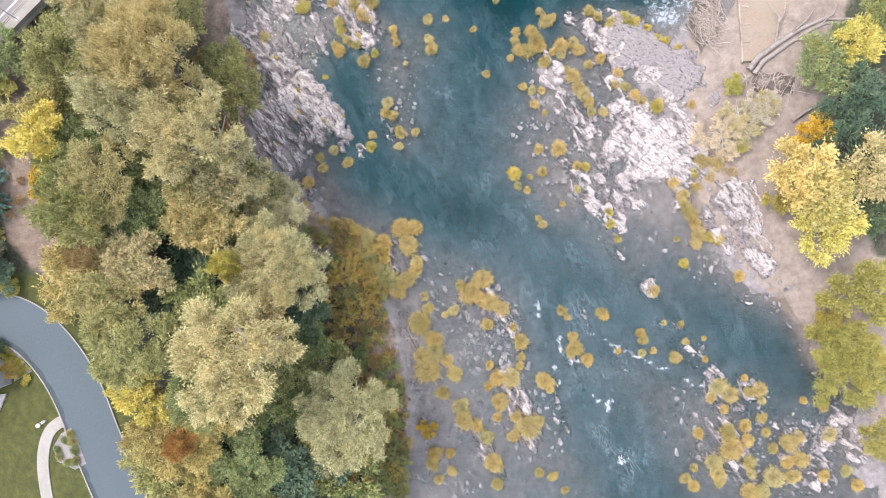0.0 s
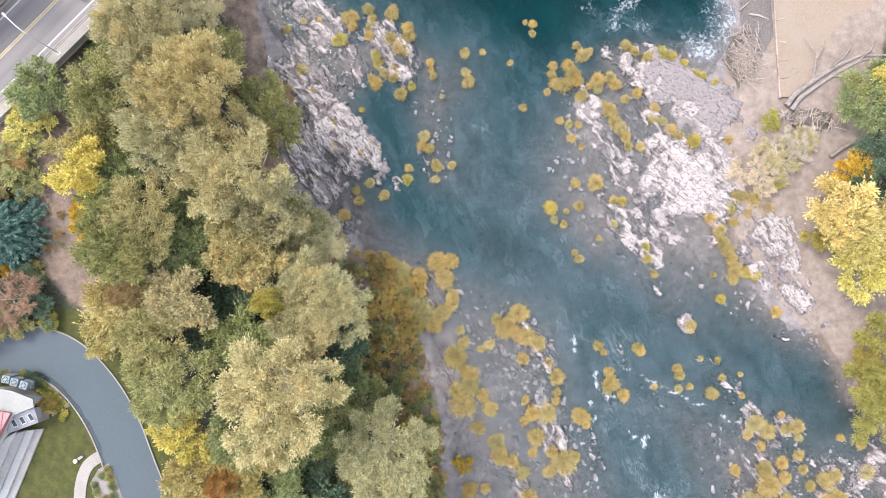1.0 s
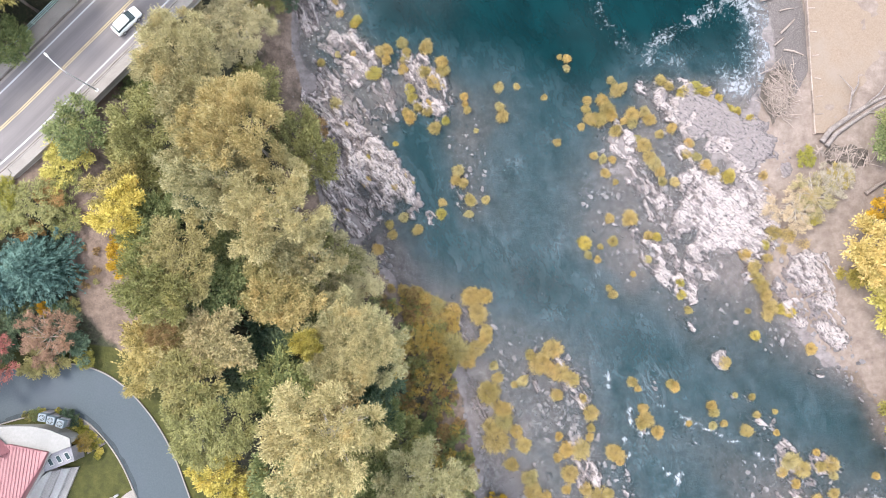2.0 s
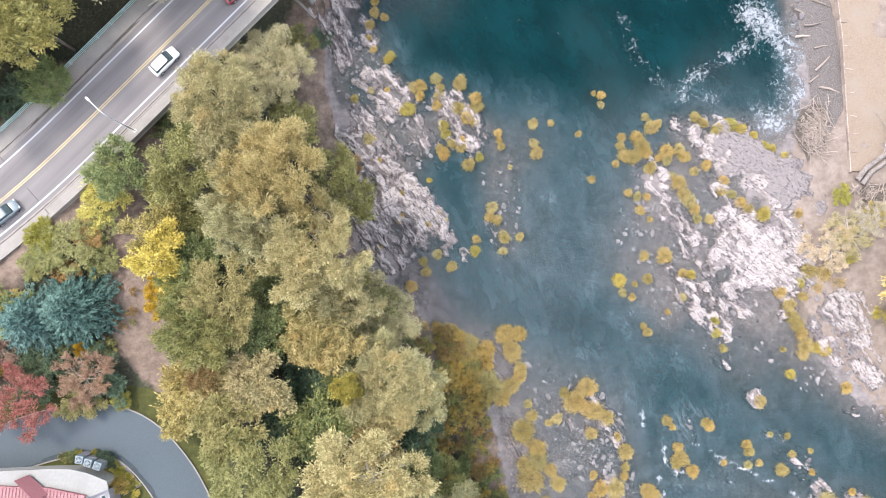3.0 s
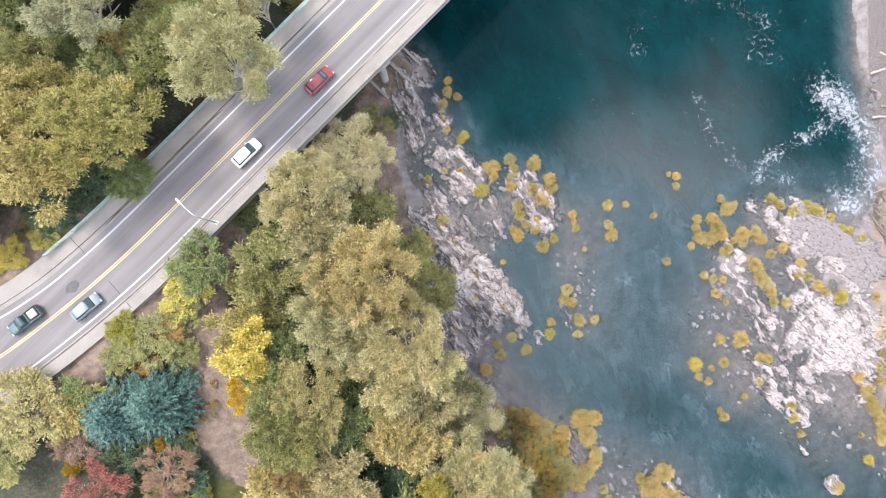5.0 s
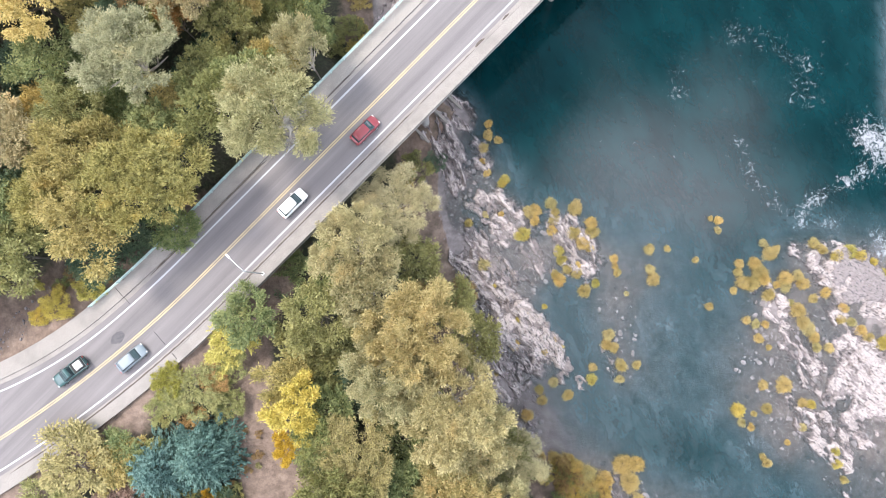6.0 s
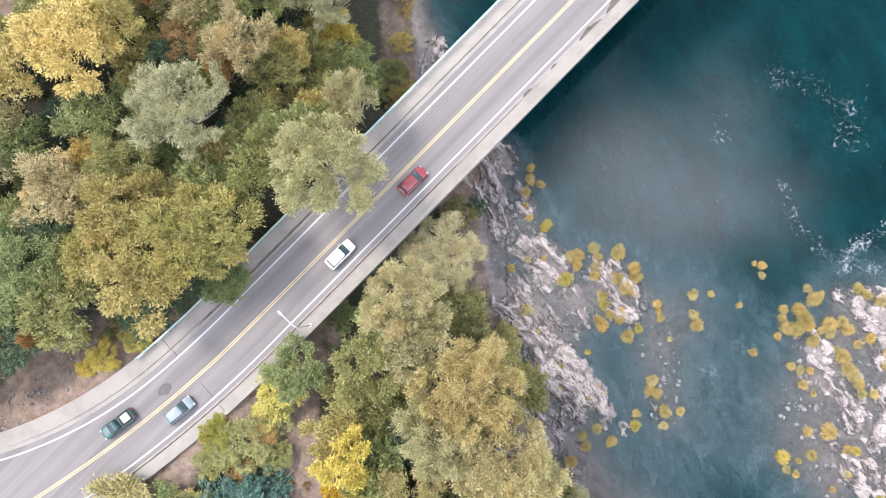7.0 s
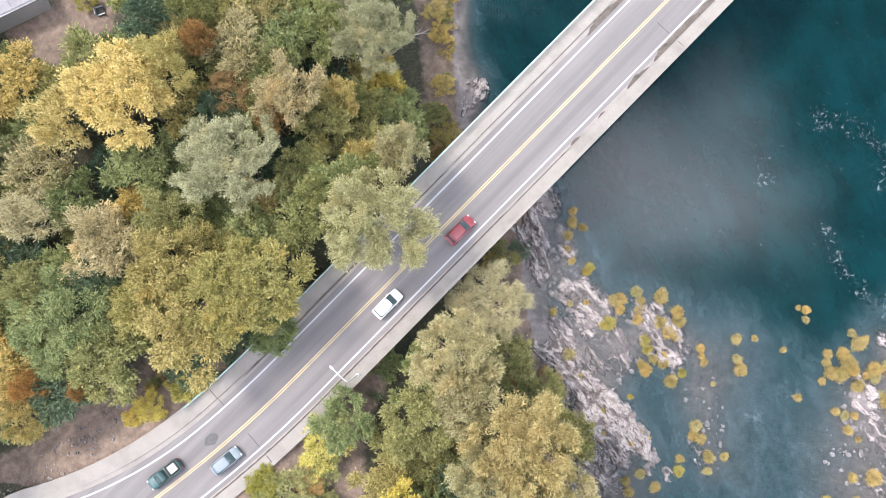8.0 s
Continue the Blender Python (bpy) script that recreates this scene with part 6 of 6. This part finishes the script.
# ---- the house by the drive ----
def prism(points, z0, z1):
    """An upright block over a plan outline."""
    n = len(points)
    v = [(x, y, z0) for x, y in points] + [(x, y, z1) for x, y in points]
    return v, [tuple(reversed(range(n))), tuple(range(n, 2 * n))] + [(k, (k + 1) % n, n + (k + 1) % n, n + k) for k in range(n)]


def build_house():
    house = thing("house", pose(-66, -19, 11.45), "white house with red ribbed metal roof and tiered terrace", "house")

    def at(points):
        return [(x + 66, y + 19) for x, y in points]

    plan = [(-78, -10.6), (-62.3, -9.5), (-60.0, -9.5), (-57.9, -9.9), (-55.4, -10.8), (-55.2, -11.8), (-57.6, -12.8), (-63.6, -24), (-78, -24)]
    part("wall", mesh_from("wall", *prism(at([(-77.6, -11), (-62.3, -9.9), (-60.1, -9.9), (-58.0, -10.3), (-55.9, -11.1), (-55.8, -11.6), (-58.0, -12.7), (-64.0, -23.6), (-77.6, -23.6)]), 0, 3.7), WHITE_PAINT), None, house)
    part("flat_roof", mesh_from("flat_roof", *prism(at(plan), 3.71, 4.0), MEMBRANE), None, house, "white membrane flat roof")
    # one broad slope of red metal, rising to the south-west, with a small cross gable
    eave = at([(-78, -11.6), (-62.5, -11.7), (-57.8, -12.5), (-58.7, -14.8), (-63.4, -24), (-78, -24)])
    high = [4.5, 4.5, 4.5, 4.85, 6.6, 6.6]
    n = len(eave)
    v = [(x, y, 4.01) for x, y in eave] + [(x, y, h) for (x, y), h in zip(eave, high)]
    f = [tuple(range(2 * n - 1, n - 1, -1))] + [(k, (k + 1) % n, n + (k + 1) % n, n + k) for k in range(n)]
    red = part("red_roof", mesh_from("red_roof", v, f, RED_ROOF), None, house, "faded red ribbed metal roof")
    for k in range(46):  # ribs down the slope
        x = -11.6 + 0.42 * k
        y1 = float(np.interp(x, (-12, 3.5, 8.2), (7.35, 7.25, 6.5)))
        y0 = float(np.interp(x, (-12, 2.6, 7.3, 8.2), (-4.9, -4.9, 4.1, 6.3)))
        if y1 - y0 > 0.3:
            a, b = Vector((x, y1, 4.52)), Vector((x, y0, 4.52 + (y1 - y0) * 0.175))
            part("rib", mesh_from("rib", *tube_mesh([a, b], [0.035, 0.035], 4)), RED_ROOF, red)
    gable = at([(-66.8, -11.0), (-64.9, -10.2), (-62.2, -12.4), (-64.2, -13.4)])
    ridge = [((gable[0][0] + gable[1][0]) / 2, (gable[0][1] + gable[1][1]) / 2, 5.9), ((gable[2][0] + gable[3][0]) / 2, (gable[2][1] + gable[3][1]) / 2, 5.9)]
    part("cross_gable", mesh_from("cross_gable", [(x, y, 4.3) for x, y in gable] + ridge, [(1, 0, 4), (2, 1, 4, 5), (0, 3, 5, 4), (3, 2, 5)], RED_ROOF), None, house, "small red metal cross gable")
    # grey lean-to with roof windows
    lean = [(-58.6, -13.2), (-55.5, -12.0), (-55.3, -13.9), (-59.1, -15.4)]
    q = at(lean)
    v = [(x, y, z) for (x, y), z in zip(q, (3.3, 3.3, 2.6, 2.6))] + [(x, y, 0.0) for x, y in q]
    part("lean_to", mesh_from("lean_to", v, [(3, 2, 1, 0), (0, 1, 5, 4), (1, 2, 6, 5), (2, 3, 7, 6), (3, 0, 4, 7)], GREY_ROOF), None, house, "grey shingled lean-to roof")
    for t in (0.22, 0.52, 0.82):
        a = Vector((*q[0], 3.3)).lerp(Vector((*q[1], 3.3)), t)
        b = Vector((*q[3], 2.6)).lerp(Vector((*q[2], 2.6)), t)
        c = a.lerp(b, 0.5) + Vector((0, 0, 0.05))
        win = part("roof_window", box_mesh(0.62, 1.1, 0.14, Matrix.Translation(c) @ pose(0, 0, 0, 14, 0, 25), 0.02), WHITE_PAINT, house, "white framed roof window")
        part("pane", box_mesh(0.42, 0.85, 0.05, Matrix.Translation(c + Vector((0, 0, 0.07))) @ pose(0, 0, 0, 14, 0, 25)), GLASS, win, "dark window pane")
    # terrace stepping down to the lawn
    for k, (w0, high) in enumerate(((5.6, 0.35), (4.4, 0.8), (3.2, 1.25), (2.0, 1.7))):
        edge = [(-60.2 + 0.1 * k, -15.6 - 0.2 * k), (-60.2 + 0.78 * w0, -14.6 - 0.2 * k - 0.1 * w0), (-64.6 + 0.78 * w0, -27), (-66, -27)]
        part("terrace_step", mesh_from("terrace_step", *prism(at(edge), high - 0.36, high), DECKING if k % 2 == 0 else WHITE_PAINT), None, house, "grey and white terrace step")
    for k in range(3):
        a, b = Vector((5.0 - 1.1 * k + 0.8, 3.6, 0.9 + 0.45 * k)), Vector((1.1 - 1.1 * k + 0.6, -8, 0.9 + 0.45 * k))
        rail = part("handrail", mesh_from("handrail", *tube_mesh([a + Vector((0, 0, 0.5)), b + Vector((0, 0, 0.5))], [0.07, 0.07], 6)), WHITE_PAINT, house, "white painted handrail")
        for t in np.linspace(0, 1, 9):
            p = a.lerp(b, float(t))
            part("baluster", box_mesh(0.06, 0.06, 0.9, Matrix.Translation(p + Vector((0, 0, 0.05)))), WHITE_PAINT, rail)


AC_PAINT = surface("grey_enamel", (0.17, 0.21, 0.24), (0.23, 0.27, 0.30), 4, 1, 0.5, 0)


def condenser(x, y, turn):
    ob = thing("air_conditioner", pose(x, y, 13.3, 0, 0, turn), "grey outdoor air conditioner unit with round fan on a block plinth", "air conditioner", "air conditioners by the house")
    part("plinth", box_mesh(1.05, 1.05, 2.0, pose(0, 0, -1.0), 0.03), GREY_ROOF, ob, "grey block plinth")
    part("case", box_mesh(1.0, 1.0, 1.0, pose(0, 0, 0.5), 0.06), AC_PAINT, ob)
    fan = part("fan_opening", mesh_from("fan_opening", *tube_mesh([(0, 0, 1.0), (0, 0, 1.03)], [0.38, 0.38], 20)), RUBBER, ob, "dark round fan opening")
    for k in range(4):
        part("fan_blade", box_mesh(0.7, 0.08, 0.02, pose(0, 0, 1.045, 0, 0, 45 * k)), AC_PAINT, fan)
    part("grille_bar", box_mesh(0.9, 0.05, 0.03, pose(0, 0, 1.06, 0, 0, 20)), AC_PAINT, fan)


def topiary(x, y, r, tone):
    ob = thing("clipped_shrub", pose(x, y, 11.55), "rounded clipped shrub in a mulched bed", "shrub", "clipped shrubs in the garden bed")
    part("stem", SHRUB_STEM, None, ob).matrix_basis = Matrix.Diagonal((r * 0.6, r * 0.6, r, 1))
    dressed("leaves", plant_rng.choice(CLUMP), tone, ob, Matrix.Diagonal((r * 1.3, r * 1.3, r * 1.4, 1)))


build_house()
for x, y, turn in ((-59.6, -8.6, -8), (-58.5, -8.95, -12), (-57.3, -9.3, -16)):
    condenser(x, y, turn)
bed = part("garden_bed", mesh_from("garden_bed", *prism([(-48.6, -20.2), (-47.3, -19.4), (-46.4, -21), (-45.2, -24.0), (-46.6, -24.8), (-48.9, -23.8), (-49.6, -22)], 11.3, 11.58), MULCH))
tagged(bed, "grey mulched garden bed between path and drive", "garden bed", kind="structure")
bed = part("garden_bed", mesh_from("garden_bed", *prism([(-64, -9.2), (-61.5, -8.2), (-59.3, -7.95), (-57.0, -8.35), (-54.8, -9.8), (-52.6, -12.2), (-54.9, -13.6), (-55.1, -12.3), (-55.15, -10.6), (-57.8, -9.7), (-60.0, -9.3)], 11.3, 11.56), MULCH))
tagged(bed, "planted garden bed between house and drive", "garden bed", kind="structure")
for x, y, r, tone in ((-47.3, -20.2, 0.5, "olive"), (-48.1, -21.0, 0.45, "green"), (-47.0, -21.2, 0.55, "olive"), (-46.6, -22.3, 0.55, "green"), (-48.9, -22.2, 0.45, "green"), (-48.6, -23.1, 0.5, "olive"), (-46.5, -23.6, 0.55, "olive"), (-47.5, -23.9, 0.5, "green")):
    topiary(x, y, r, tone)
for tone, x, y, r, top in (("olive", -62.6, -8.75, 0.7, 12.4), ("green", -61.6, -8.55, 0.8, 12.6), ("lime", -60.6, -8.35, 0.6, 12.3), ("lime", -58.7, -8.1, 0.5, 12.2), ("dark", -57.3, -8.55, 1.0, 13.2), ("dark", -56.4, -9.2, 0.8, 13.0), ("orange", -55.0, -12.1, 1.15, 13.6), ("ochre", -55.1, -11.3, 0.7, 13.0)):
    bush(tone, x, y, r, top)
garden_rng = random.Random(12)
cover = []
for k in range(60):  # low yellow-green ground cover that fills the bed
    u, v = garden_rng.random(), garden_rng.random()
    cover.append(("lime" if k % 3 else "gold", -56.4 + 3.6 * u - 0.4 * v, -8.9 - 3.1 * u - 1.7 * v * (0.4 + u), garden_rng.uniform(0.3, 0.5), 0.6))
bush_mass("low yellow-green ground cover in the garden bed", cover)


def lawn_ornament(x, y):
    ob = thing("garden_ornament", pose(x, y, 11.5, 0, 0, 35) @ Matrix.Scale(0.7, 4), "small white garden bench and planter on the lawn", "garden ornament")
    part("planter", mesh_from("planter", *tube_mesh([(-0.7, 0, 0), (-0.7, 0, 0.3), (-0.7, 0, 0.55)], [0.28, 0.36, 0.42], 14)), WHITE_PAINT, ob)
    part("seat", box_mesh(0.9, 0.4, 0.06, pose(0.4, 0, 0.42), 0.01), WHITE_PAINT, ob)
    for xx in (0.0, 0.8):
        part("leg", box_mesh(0.08, 0.36, 0.4, pose(xx, 0, 0.2)), WHITE_PAINT, ob)
    part("backrest", box_mesh(0.9, 0.06, 0.4, pose(0.4, 0.2, 0.65), 0.01), WHITE_PAINT, ob)


lawn_ornament(-51.1, -18.9)


# ---- the far building and its yard ----
def far_building():
    ob = thing("outbuilding", pose(-106.6, 82.6, 11.5, 0, 0, 28), "white building with a pale grey flat roof", "building")
    part("wall", box_mesh(13, 12, 3.6, pose(0, 0, 1.8)), WHITE_PAINT, ob)
    part("roof", box_mesh(13.8, 12.8, 0.25, pose(0, 0, 3.74), 0.03), GREY_ROOF, ob, "pale grey metal roof")
    part("roof_sheet", box_mesh(13.2, 12.2, 0.08, pose(0, 0, 3.92)), GREY_ROOF, ob, "grey metal roof sheet")
    for k in range(9):
        part("roof_rib", box_mesh(0.06, 12.1, 0.05, pose(-6.0 + 1.5 * k, 0, 3.985)), GREY_ROOF, ob)


def yard_chair(x, y):
    ob = thing("garden_chair", pose(x, y, ground_at(x, y), 0, 0, 20), "white garden chair with a dark seat on bare dirt", "chair")
    part("seat", box_mesh(1.0, 1.0, 0.08, pose(0, 0, 0.45), 0.02), RUBBER, ob, "dark seat cushion")
    for xx, yy in ((-0.5, -0.5), (0.5, -0.5), (-0.5, 0.5), (0.5, 0.5)):
        part("leg", box_mesh(0.08, 0.08, 0.6, pose(xx, yy, 0.3)), WHITE_PAINT, ob)
    for yy in (-0.55, 0.55):
        part("armrest", box_mesh(1.2, 0.16, 0.07, pose(0, yy, 0.62), 0.02), WHITE_PAINT, ob)
    part("backrest", box_mesh(0.1, 1.1, 0.7, pose(-0.55, 0, 0.75), 0.02), WHITE_PAINT, ob)


far_building()
yard_chair(-91.3, 80.0)
bush("gold", -93.0, 81.2, 1.4, 14.5)


# ---- the sandy bank: driftwood, fallen trunk, sand terrace ----
def stick(parent, x, y, z, length, r, turn, tilt, name="stick"):
    bend = drift_rng.uniform(-0.06, 0.06) * length
    v, f = tube_mesh([(-length / 2, 0, 0), (0, bend, 0.02), (length / 2, 0, 0)], [r, r * 0.9, r * 0.55], 6)
    ob = part(name, mesh_from(name, v, f, DRIFT), None, parent)
    ob.matrix_basis = pose(x, y, z, 0, tilt, turn)
    return ob


drift_rng = random.Random(61)


def driftwood_pile(x, y, wide, tall, count, heading):
    z = ground_at(x, y)
    ob = thing("driftwood_pile", pose(x, y, z), "tangled pile of bleached driftwood at the water's edge", "driftwood")
    n = 26
    mound = [(1.15 * wide * math.cos(math.tau * k / n) * drift_rng.uniform(0.8, 1.05), 1.15 * tall * math.sin(math.tau * k / n) * drift_rng.uniform(0.8, 1.05), -0.15) for k in range(n)]
    mound += [(0.55 * x, 0.55 * y, drift_rng.uniform(0.2, 0.4)) for x, y, _ in mound] + [(0, 0, 0.55)]
    part("brush_mound", mesh_from("brush_mound", mound, [(k, (k + 1) % n, n + (k + 1) % n, n + k) for k in range(n)] + [(n + k, n + (k + 1) % n, 2 * n) for k in range(n)], LITTER), None, ob, "dark mat of rotting twigs")
    for k in range(count):
        u, v = drift_rng.gauss(0, wide * 0.45), drift_rng.gauss(0, tall * 0.45)
        hgt = 0.15 + 0.8 * math.exp(-(u / wide) ** 2 - (v / tall) ** 2) * drift_rng.uniform(0.3, 1)
        stick(ob, u, v, hgt, 0.7 + 2.3 * drift_rng.random() ** 2, drift_rng.uniform(0.025, 0.07), heading + drift_rng.gauss(0, 48), drift_rng.uniform(-12, 12))


driftwood_pile(38.8, 38.4, 2.5, 4.0, 420, -40)
driftwood_pile(46.3, 29.5, 1.3, 1.6, 60, 75)
driftwood_pile(49.0, 29.0, 2.4, 1.8, 60, 60)
for x, y, length, r, turn in ((37.2, 59.5, 3.2, 0.2, 20), (39.6, 57.5, 2.8, 0.18, -20), (38.5, 54.4, 2.6, 0.15, 10), (39.8, 51.0, 2.2, 0.14, 12), (39.9, 48.5, 3.0, 0.18, 46), (40.8, 44.6, 3.0, 0.17, -15), (38.8, 46.3, 1.9, 0.15, 40), (37.2, 52.6, 2.2, 0.2, 5), (36.8, 56.3, 1.8, 0.16, -30), (38.2, 61.6, 2.6, 0.16, -24), (40.4, 63.2, 2.4, 0.14, 8), (44.9, 27.2, 3.4, 0.16, 80), (47.2, 26.8, 2.6, 0.12, 60)):
    log = stick(None, x, y, ground_at(x, y) + r * 0.8, length, r, turn, 0, "driftwood_log")
    tagged(log, "bleached driftwood log lying on the gravel", "driftwood", "driftwood logs on the gravel")


LOG = surface("grey_log", (0.15, 0.125, 0.115), (0.30, 0.258, 0.24), 6, 0.9, 0.9, 0.03)


def fallen_trunk():
    ob = thing("fallen_tree", pose(45.0, 31.0, ground_at(45, 31) + 0.35), "bleached fallen tree trunk with bare branches on the sand", "fallen tree")
    part("trunk", mesh_from("trunk", *tube_mesh([(-0.6, 0.3, 0), (0.7, 2.1, 0.05), (3.2, 3.95, 0.1), (6.8, 6.3, 0.1), (10.1, 7.8, 0.1), (14, 7.9, 0.1), (19, 8.6, 0.0)], [0.42, 0.40, 0.36, 0.3, 0.24, 0.18, 0.08], 10)), LOG, ob)
    part("trunk", mesh_from("trunk", *tube_mesh([(0.1, -0.3, 0), (1.4, 1.5, 0.0), (3.8, 3.25, 0.05), (7.3, 5.6, 0.05), (10.4, 7.2, 0.1), (15, 7.4, 0.0)], [0.36, 0.34, 0.3, 0.25, 0.18, 0.08], 10)), LOG, ob)
    for k in range(9):
        part("root", mesh_from("root", *tube_mesh([(-0.5, -0.5, 0), (-1.2 + 0.2 * math.cos(k * 1.9), -1.1 + 0.3 * math.sin(k * 2.3), 0.3), (-1.3 + 1.1 * math.cos(k * 1.9), -1.3 + 1.2 * math.sin(k * 1.9), 0.5 * math.sin(k))], [0.16, 0.1, 0.03], 6)), DRIFT, ob)
    for a, b, c in (((3.2, 3.95, 0.1), (3.4, 7.9, 0.9), (1.6, 9.9, 0.8)), ((3.35, 7.0, 0.8), (4.2, 8.6, 0.9), (4.4, 10.2, 0.8)), ((5.0, 5.2, 0.1), (7.6, 7.6, 0.6), (8.6, 9.2, 0.5)), ((9.5, 6.7, 0.1), (11.4, 8.6, 0.5), (12.2, 10.4, 0.4)), ((6.0, 4.8, 0.1), (8.2, 4.4, 0.4), (10.2, 4.6, 0.3))):
        part("branch", mesh_from("branch", *tube_mesh([a, b, c], [0.16, 0.11, 0.05], 6)), LOG, ob)


def sand_terrace():
    """A level bed of pale sand held by a timber edge."""
    bed = part("sand_terrace", mesh_from("sand_terrace", *prism([(43.6, 32.6), (43.0, 42), (42.5, 52), (41.4, 61), (40.6, 75), (64, 75), (66, 41), (54, 36.8), (46.5, 32.6)], 0.2, 1.5), TERRACE))
    tagged(bed, "level pale orange sand terrace above the gravel", "terrace", kind="structure")
    line = [(43.5, 32.4), (42.9, 42), (42.4, 52), (41.3, 61), (40.5, 75)]
    for (ax, ay), (bx, by) in zip(line, line[1:]):
        n = max(2, int(math.hypot(bx - ax, by - ay) / 3))
        for k in range(n):
            x, y = ax + (bx - ax) * (k + 0.5) / n, ay + (by - ay) * (k + 0.5) / n
            plank = part("edge_timber", box_mesh(0.16, math.hypot(bx - ax, by - ay) / n - 0.05, 0.9, pose(x, y, 1.2, 0, 0, math.degrees(math.atan2(by - ay, bx - ax)) - 90), 0.02), DRIFT, bed, "weathered timber edging")
    for x, y in ((44.2, 35.4), (44.1, 38.0), (43.9, 40.6), (43.6, 44), (43.3, 47.5), (43, 51), (42.6, 54.5)):
        part("stake", box_mesh(1.0, 0.18, 0.14, pose(x, y, 1.56, 0, 0, drift_rng.uniform(-15, 15)), 0.03), DRIFT, bed, "short timber tie")


TERRACE = surface("terrace_sand", (0.185, 0.135, 0.10), (0.24, 0.183, 0.14), 5, 0.25, 0.95, 0.02, stain=(0.225, 0.182, 0.15))
sand_terrace()
fallen_trunk()
log = stick(None, 52.2, 25.0, ground_at(52, 25) + 0.5, 4.2, 0.3, 32, 0, "driftwood_log")
tagged(log, "thick bleached driftwood log beneath the trees", "driftwood", "driftwood logs on the gravel")
